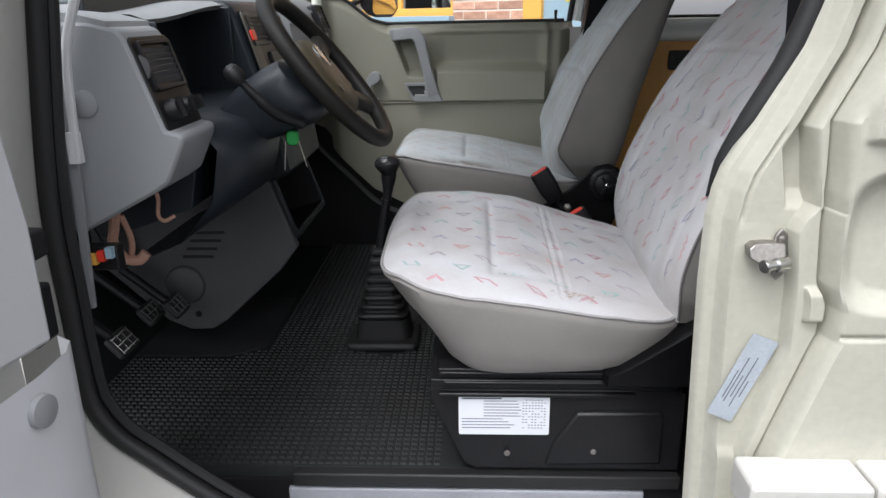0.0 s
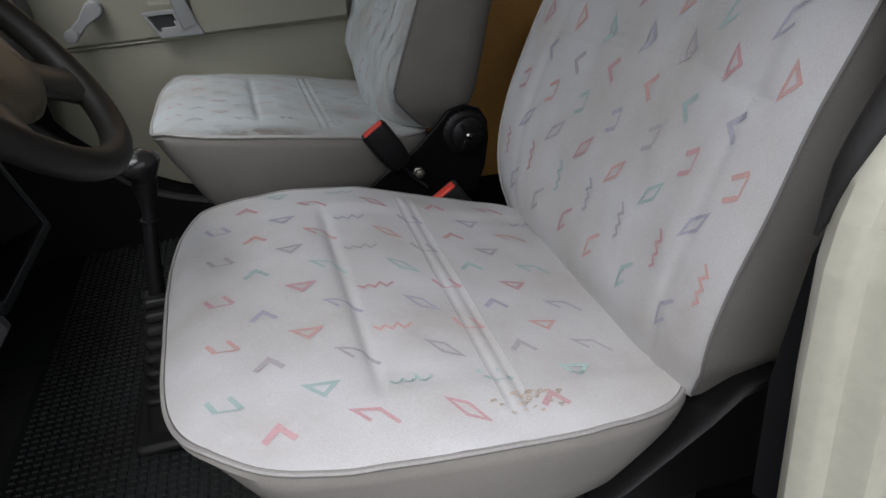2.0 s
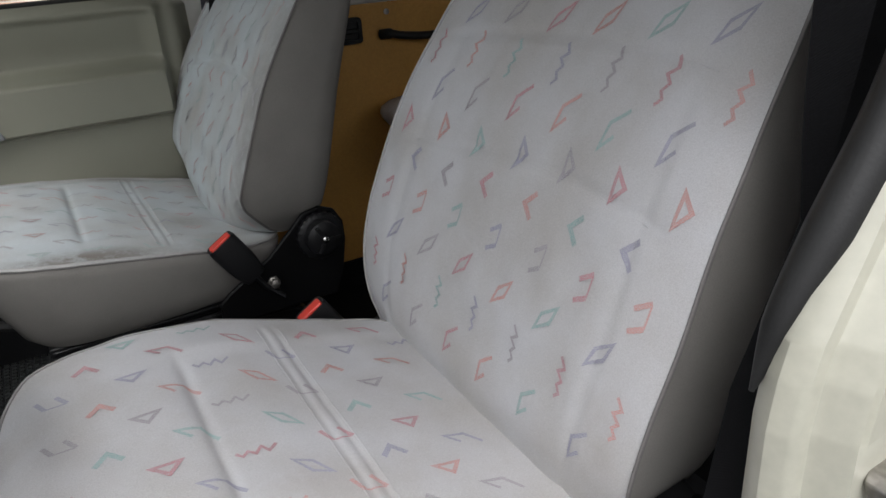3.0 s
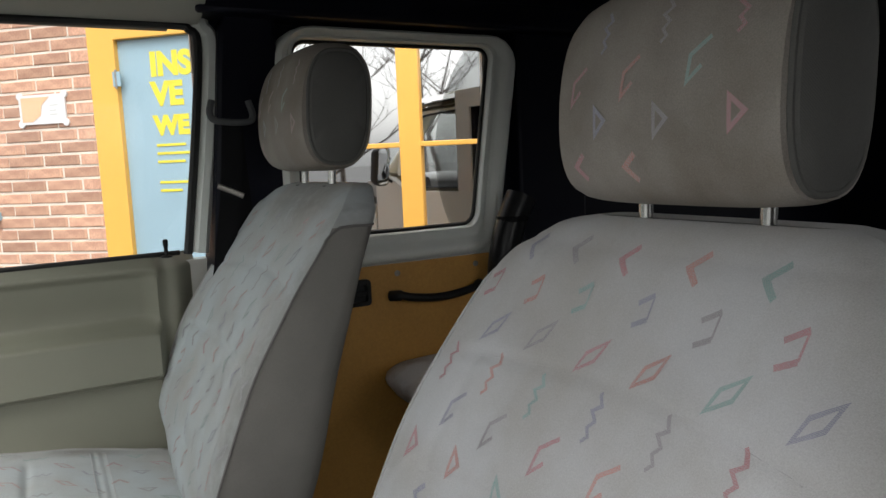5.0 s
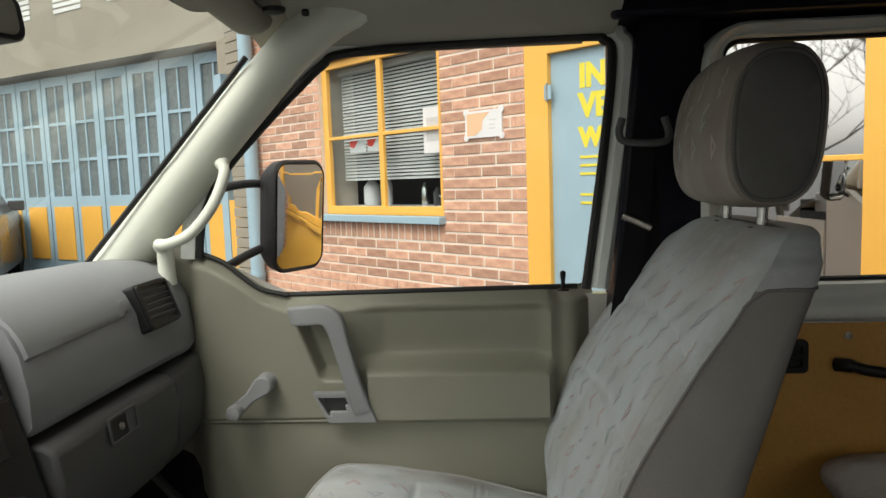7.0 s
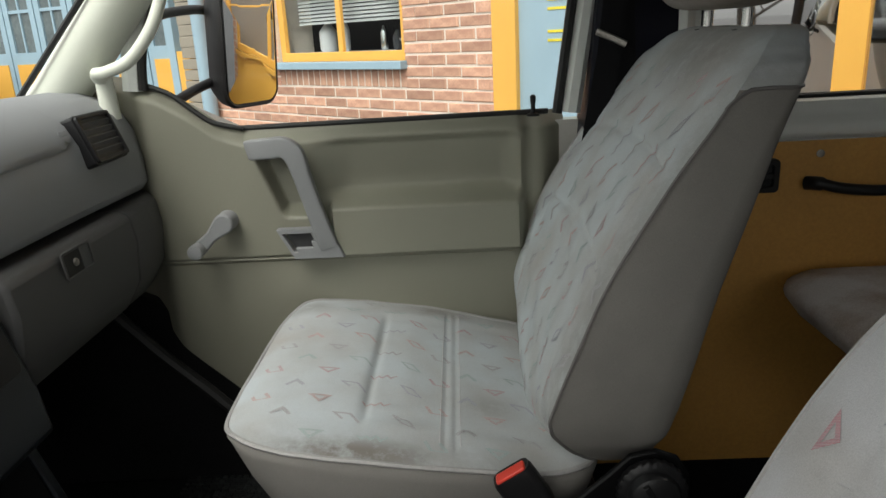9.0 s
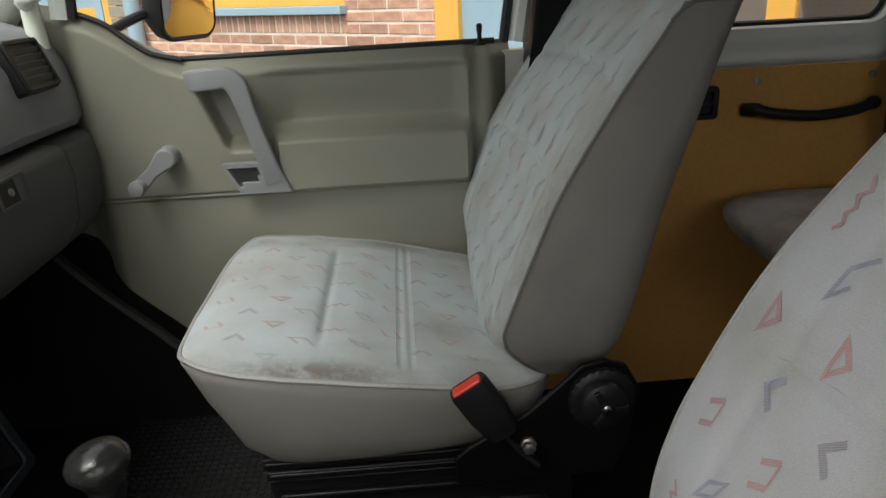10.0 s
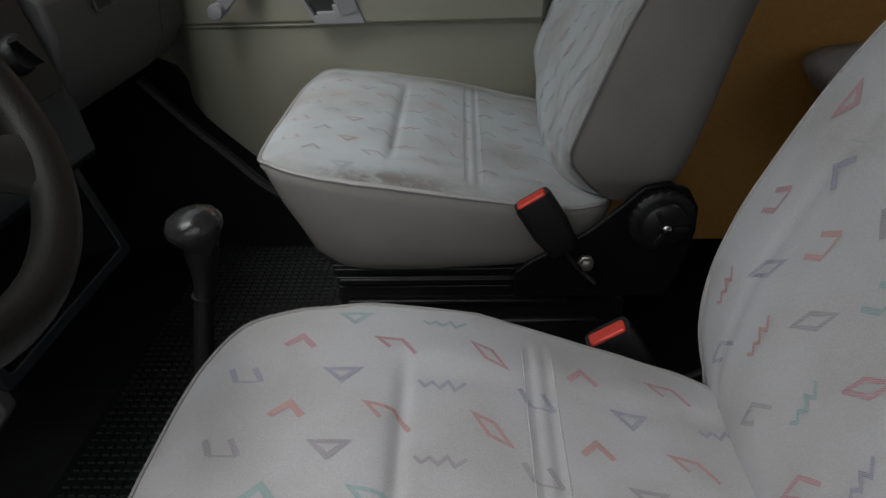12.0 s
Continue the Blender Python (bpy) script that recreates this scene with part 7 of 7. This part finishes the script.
part("pivot", bm, BLACK, visor)
for x, y in ((0.02, 2.66), (0.25, 2.62), (0.40, 2.62)):
    clip = thing("roof_clip", "small dark clip hole in the headliner", "clip", "roof clips")
    bm = bmesh.new()
    plate(bm, rounded(0.036 if x > 0.1 else 0.014, 0.018 if x > 0.1 else 0.014, 0.005), 0.006, Matrix.Translation((x, y, 1.965 if x > 0.1 else 1.945)) @ Matrix.Rotation(radians(-30), 4, "X"))
    part("plug", bm, BLACK, clip)
rv = thing("rear_view_mirror", "black inside rear-view mirror", "mirror")
bm = bmesh.new()
rm = Matrix.Translation((-0.262, 2.085, 1.850)) @ Matrix.Rotation(radians(90 - 14), 4, "Z") @ Matrix.Rotation(radians(80), 4, "X")
loft(bm, [[rm @ Vector((a * g, b * g, h)) for a, b in rounded(0.24, 0.065, 0.02)] for g, h in ((0.8, -0.03), (0.95, -0.022), (1.0, 0.0), (0.97, 0.004))])
part("housing", bm, BLACK, rv)
bm = bmesh.new()
plate(bm, rounded(0.215, 0.052, 0.015), 0.001, rm @ Matrix.Translation((0, 0, 0.0045)))
part("mirror_glass", bm, MIRROR, rv)
bm = bmesh.new()
tube(bm, [rm @ Vector((0, 0, -0.02)), (-0.22, 1.97, 1.90)], 0.009, 8)
part("stem", bm, BLACK, rv)

# outside mirror on its bent tube
om = thing("outside_mirror", "black outside mirror on bent steel tubes", "mirror")
MM = Matrix.Translation((-0.135, 3.10, 1.545)) @ Matrix.Rotation(radians(59), 4, "Z") @ Matrix.Rotation(radians(95.5), 4, "X")
bm = bmesh.new()
loft(bm, [[MM @ Vector((a * g, b * g, h)) for a, b in rounded(0.175, 0.285, 0.04)] for g, h in ((0.55, -0.075), (0.85, -0.06), (0.97, -0.03), (1.0, 0.0), (0.96, 0.006), (0.90, 0.002))])
part("housing", bm, BLACK, om, "black plastic mirror housing")
bm = bmesh.new()
loft(bm, [[MM @ Vector((a * 0.98, b * 0.98, 0.001)) for a, b in rounded(0.155, 0.262, 0.03, 8)]] + [[MM @ Vector((a * g, b * g, 0.0125 - (a * a + b * b) * g * g / 2.6)) for a, b in rounded(0.155, 0.262, 0.03, 8)] for g in np.linspace(1.0, 0.03, 22)])
part("mirror_glass", bm, MIRROR, om)
for pts in ([(-0.33, 2.93, 1.60), (-0.29, 3.02, 1.625), (-0.225, 3.09, 1.63), (-0.20, 3.12, 1.60), (-0.19, 3.13, 1.55)], [(-0.30, 2.93, 1.42), (-0.25, 3.02, 1.455), (-0.205, 3.10, 1.48), (-0.195, 3.12, 1.51), (-0.19, 3.13, 1.55)]):
    bm = bmesh.new()
    tube(bm, curve_through(pts, 5), 0.011, 10)
    part("tube_arm", bm, BLACKMETAL, om)

# the open driver's door, at the edge of the view
dd = thing("driver_door", "grey trimmed driver's door standing wide open", "car door", at=pose(-0.40, 0.965, 0.0, 0, 0, 262))
bm = bmesh.new()
prism(bm, [(0.03, 0.45), (1.0, 0.45), (1.0, 1.40), (0.08, 1.46)], 0.0, 0.05)
part("skin", bm, PAINT, dd)
bm = bmesh.new()
prism(bm, [(0.022, 1.015), (0.95, 1.03), (0.95, 1.40), (0.07, 1.45), (0.045, 1.36), (0.022, 1.17)], 0.05, 0.072)
part("trim_panel_upper", bm, DOORGREY, dd, bevel=0.006)
bm = bmesh.new()
loft(bm, [[(0.0, 0.06, z0), (0.012, 0.088, z0), (0.04, 0.104, z0), (0.10, 0.116, z0), (0.5, 0.14, z0), (0.95, 0.13, z0)] for z0 in (0.50, 0.75, 0.95, 1.005, 1.012)], False, False)
part("door_pocket", bm, mat("pale_grey_pocket", (0.68, 0.68, 0.70), 0.6, grain=900, vary=0.08), dd)
bm = bmesh.new()
lathe(bm, [(0.021, 0), (0.020, 0.010), (0.007, 0.013)], Matrix.Translation((0.115, 0.116, 0.972)) @ Matrix.Rotation(radians(-90), 4, "X"), 20)
part("crank_hub", bm, GREYTRIM, dd)
bm = bmesh.new()
box(bm, (-0.405, 0.975, 1.10), (-0.375, 1.03, 1.14))
box(bm, (-0.395, 0.965, 0.985), (-0.375, 1.02, 1.065))
part("check_strap", bm, BLACK, dd, "black door check strap", bevel=0.005).matrix_world = Matrix()

# loose wiring and fuses under the dashboard
wires = thing("loose_wiring", "loose tan cables hanging below the dashboard", "cable")
for pts, r in (([(-0.376, 1.38, 1.15), (-0.378, 1.38, 1.12), (-0.373, 1.38, 1.09), (-0.377, 1.38, 1.06), (-0.366, 1.38, 1.049), (-0.350, 1.39, 1.056)], 0.004), ([(-0.452, 1.37, 1.07), (-0.460, 1.37, 1.035), (-0.468, 1.375, 1.005), (-0.452, 1.38, 0.975), (-0.425, 1.38, 0.972), (-0.412, 1.385, 0.985)], 0.010), ([(-0.448, 1.38, 1.06), (-0.440, 1.39, 1.01), (-0.445, 1.39, 0.97)], 0.006)):
    part("cable", tube(bmesh.new(), curve_through(pts, 6), r, 8), LEATHER, wires)
fuses = thing("fuse_box", "fuse box with red, yellow and blue fuses", "fuse box")
part("block", box(bmesh.new(), (-0.480, 1.283, 0.985), (-0.415, 1.31, 1.030)), BLACK, fuses, bevel=0.003)
for i, m_ in enumerate((REDPLASTIC, YELLOW, REDPLASTIC, BLUEP)):
    part("fuse", box(bmesh.new(), (-0.476 + i * 0.015, 1.272, 0.993 + i * 0.006), (-0.464 + i * 0.015, 1.285, 1.012 + i * 0.006)), m_, fuses, smooth=False)

roll = thing("rolled_cover", "glossy black rolled cover beside the sliding door", "cover")
bm = bmesh.new()
tube(bm, curve_through([(1.425, 2.695, 1.47), (1.385, 2.695, 1.39), (1.357, 2.695, 1.28), (1.357, 2.695, 1.15), (1.385, 2.695, 0.98), (1.40, 2.695, 0.52)], 6), 0.042, 14)
part("roll", bm, BLACKMETAL, roll)
for z in (1.41, 1.08):
    part("strap", lathe(bmesh.new(), [(0.043, -0.008), (0.045, -0.006), (0.045, 0.006), (0.043, 0.008)], Matrix.Translation((1.393 if z > 1.2 else 1.366, 2.695, z)), 20), BELT, roll)


# ---- bricks of the house, each with its own edges ----
def brick_mesh(w, h):
    bm = bmesh.new()
    c = 0.004
    lo = [(-w / 2, -h / 2), (w / 2, -h / 2), (w / 2, h / 2), (-w / 2, h / 2)]
    hi = [(-w / 2 + c, -h / 2 + c), (w / 2 - c, -h / 2 + c), (w / 2 - c, h / 2 - c), (-w / 2 + c, h / 2 - c)]
    loft(bm, [[Vector((a, b, 0.02)) for a, b in lo], [Vector((a, b, 0.003)) for a, b in lo], [Vector((a, b, 0.0)) for a, b in hi]], True, True)
    return finish("brick", bm, BRICK, smooth=False)


HOLES = ((WX0, WX1, WZ0 - 0.145, WZ1), (DX0, DX1, 0, DZ1), (BX0, BX1, 0.3, BZ1))
full, halfb, upright = brick_mesh(0.206, 0.051), brick_mesh(0.098, 0.051), brick_mesh(0.051, 0.098)
rb = random.Random(11)
rest = bmesh.new()
count = 0


def lay(mesh, w, h, a, z):
    """One brick; those near the view are objects of their own."""
    global count
    jit = rb.uniform(-0.002, 0.002)
    if -2.05 < a < 0.66 and 1.0 < z < 2.5 and count < 300:
        ob = new("brick", mesh)
        ob.parent = wall_part
        ob.matrix_world = WALL @ Matrix.Translation((a, z, jit))
        count += 1
    else:
        box(rest, (a - w / 2, z - h / 2, jit), (a + w / 2, z + h / 2, 0.02), WALL)


for row in range(54):
    z = 0.031 + row * 0.0625
    a = S0 + (0.0 if row % 2 else -0.108)
    while a < S1:
        w = 0.206
        x0, x1 = a, a + w
        a += 0.216
        spans = [(max(x0, S0), min(x1, S1))]
        for h0, h1, z0, z1 in HOLES:
            if z0 - 0.02 < z < z1:
                nxt = []
                for p, q in spans:
                    if q <= h0 or p >= h1:
                        nxt.append((p, q))
                    else:
                        nxt += [(p, h0)] if p < h0 else []
                        nxt += [(h1, q)] if q > h1 else []
                spans = nxt
        for p, q in spans:
            if q - p < 0.03:
                continue
            if q - p > 0.19:
                lay(full, 0.206, 0.051, (p + q) / 2, z)
            elif abs(q - p - 0.098) < 0.012:
                lay(halfb, 0.098, 0.051, (p + q) / 2, z)
            else:
                box(rest, (p + 0.003, z - 0.0255, 0.0), (q - 0.003, z + 0.0255, 0.02), WALL)
a = WX0 + 0.03
while a < WX1:
    lay(upright, 0.051, 0.098, a, WZ0 - 0.098)
    a += 0.0625
tagged(part("bricks", rest, BRICK, wall_part, smooth=False), kind="stuff")
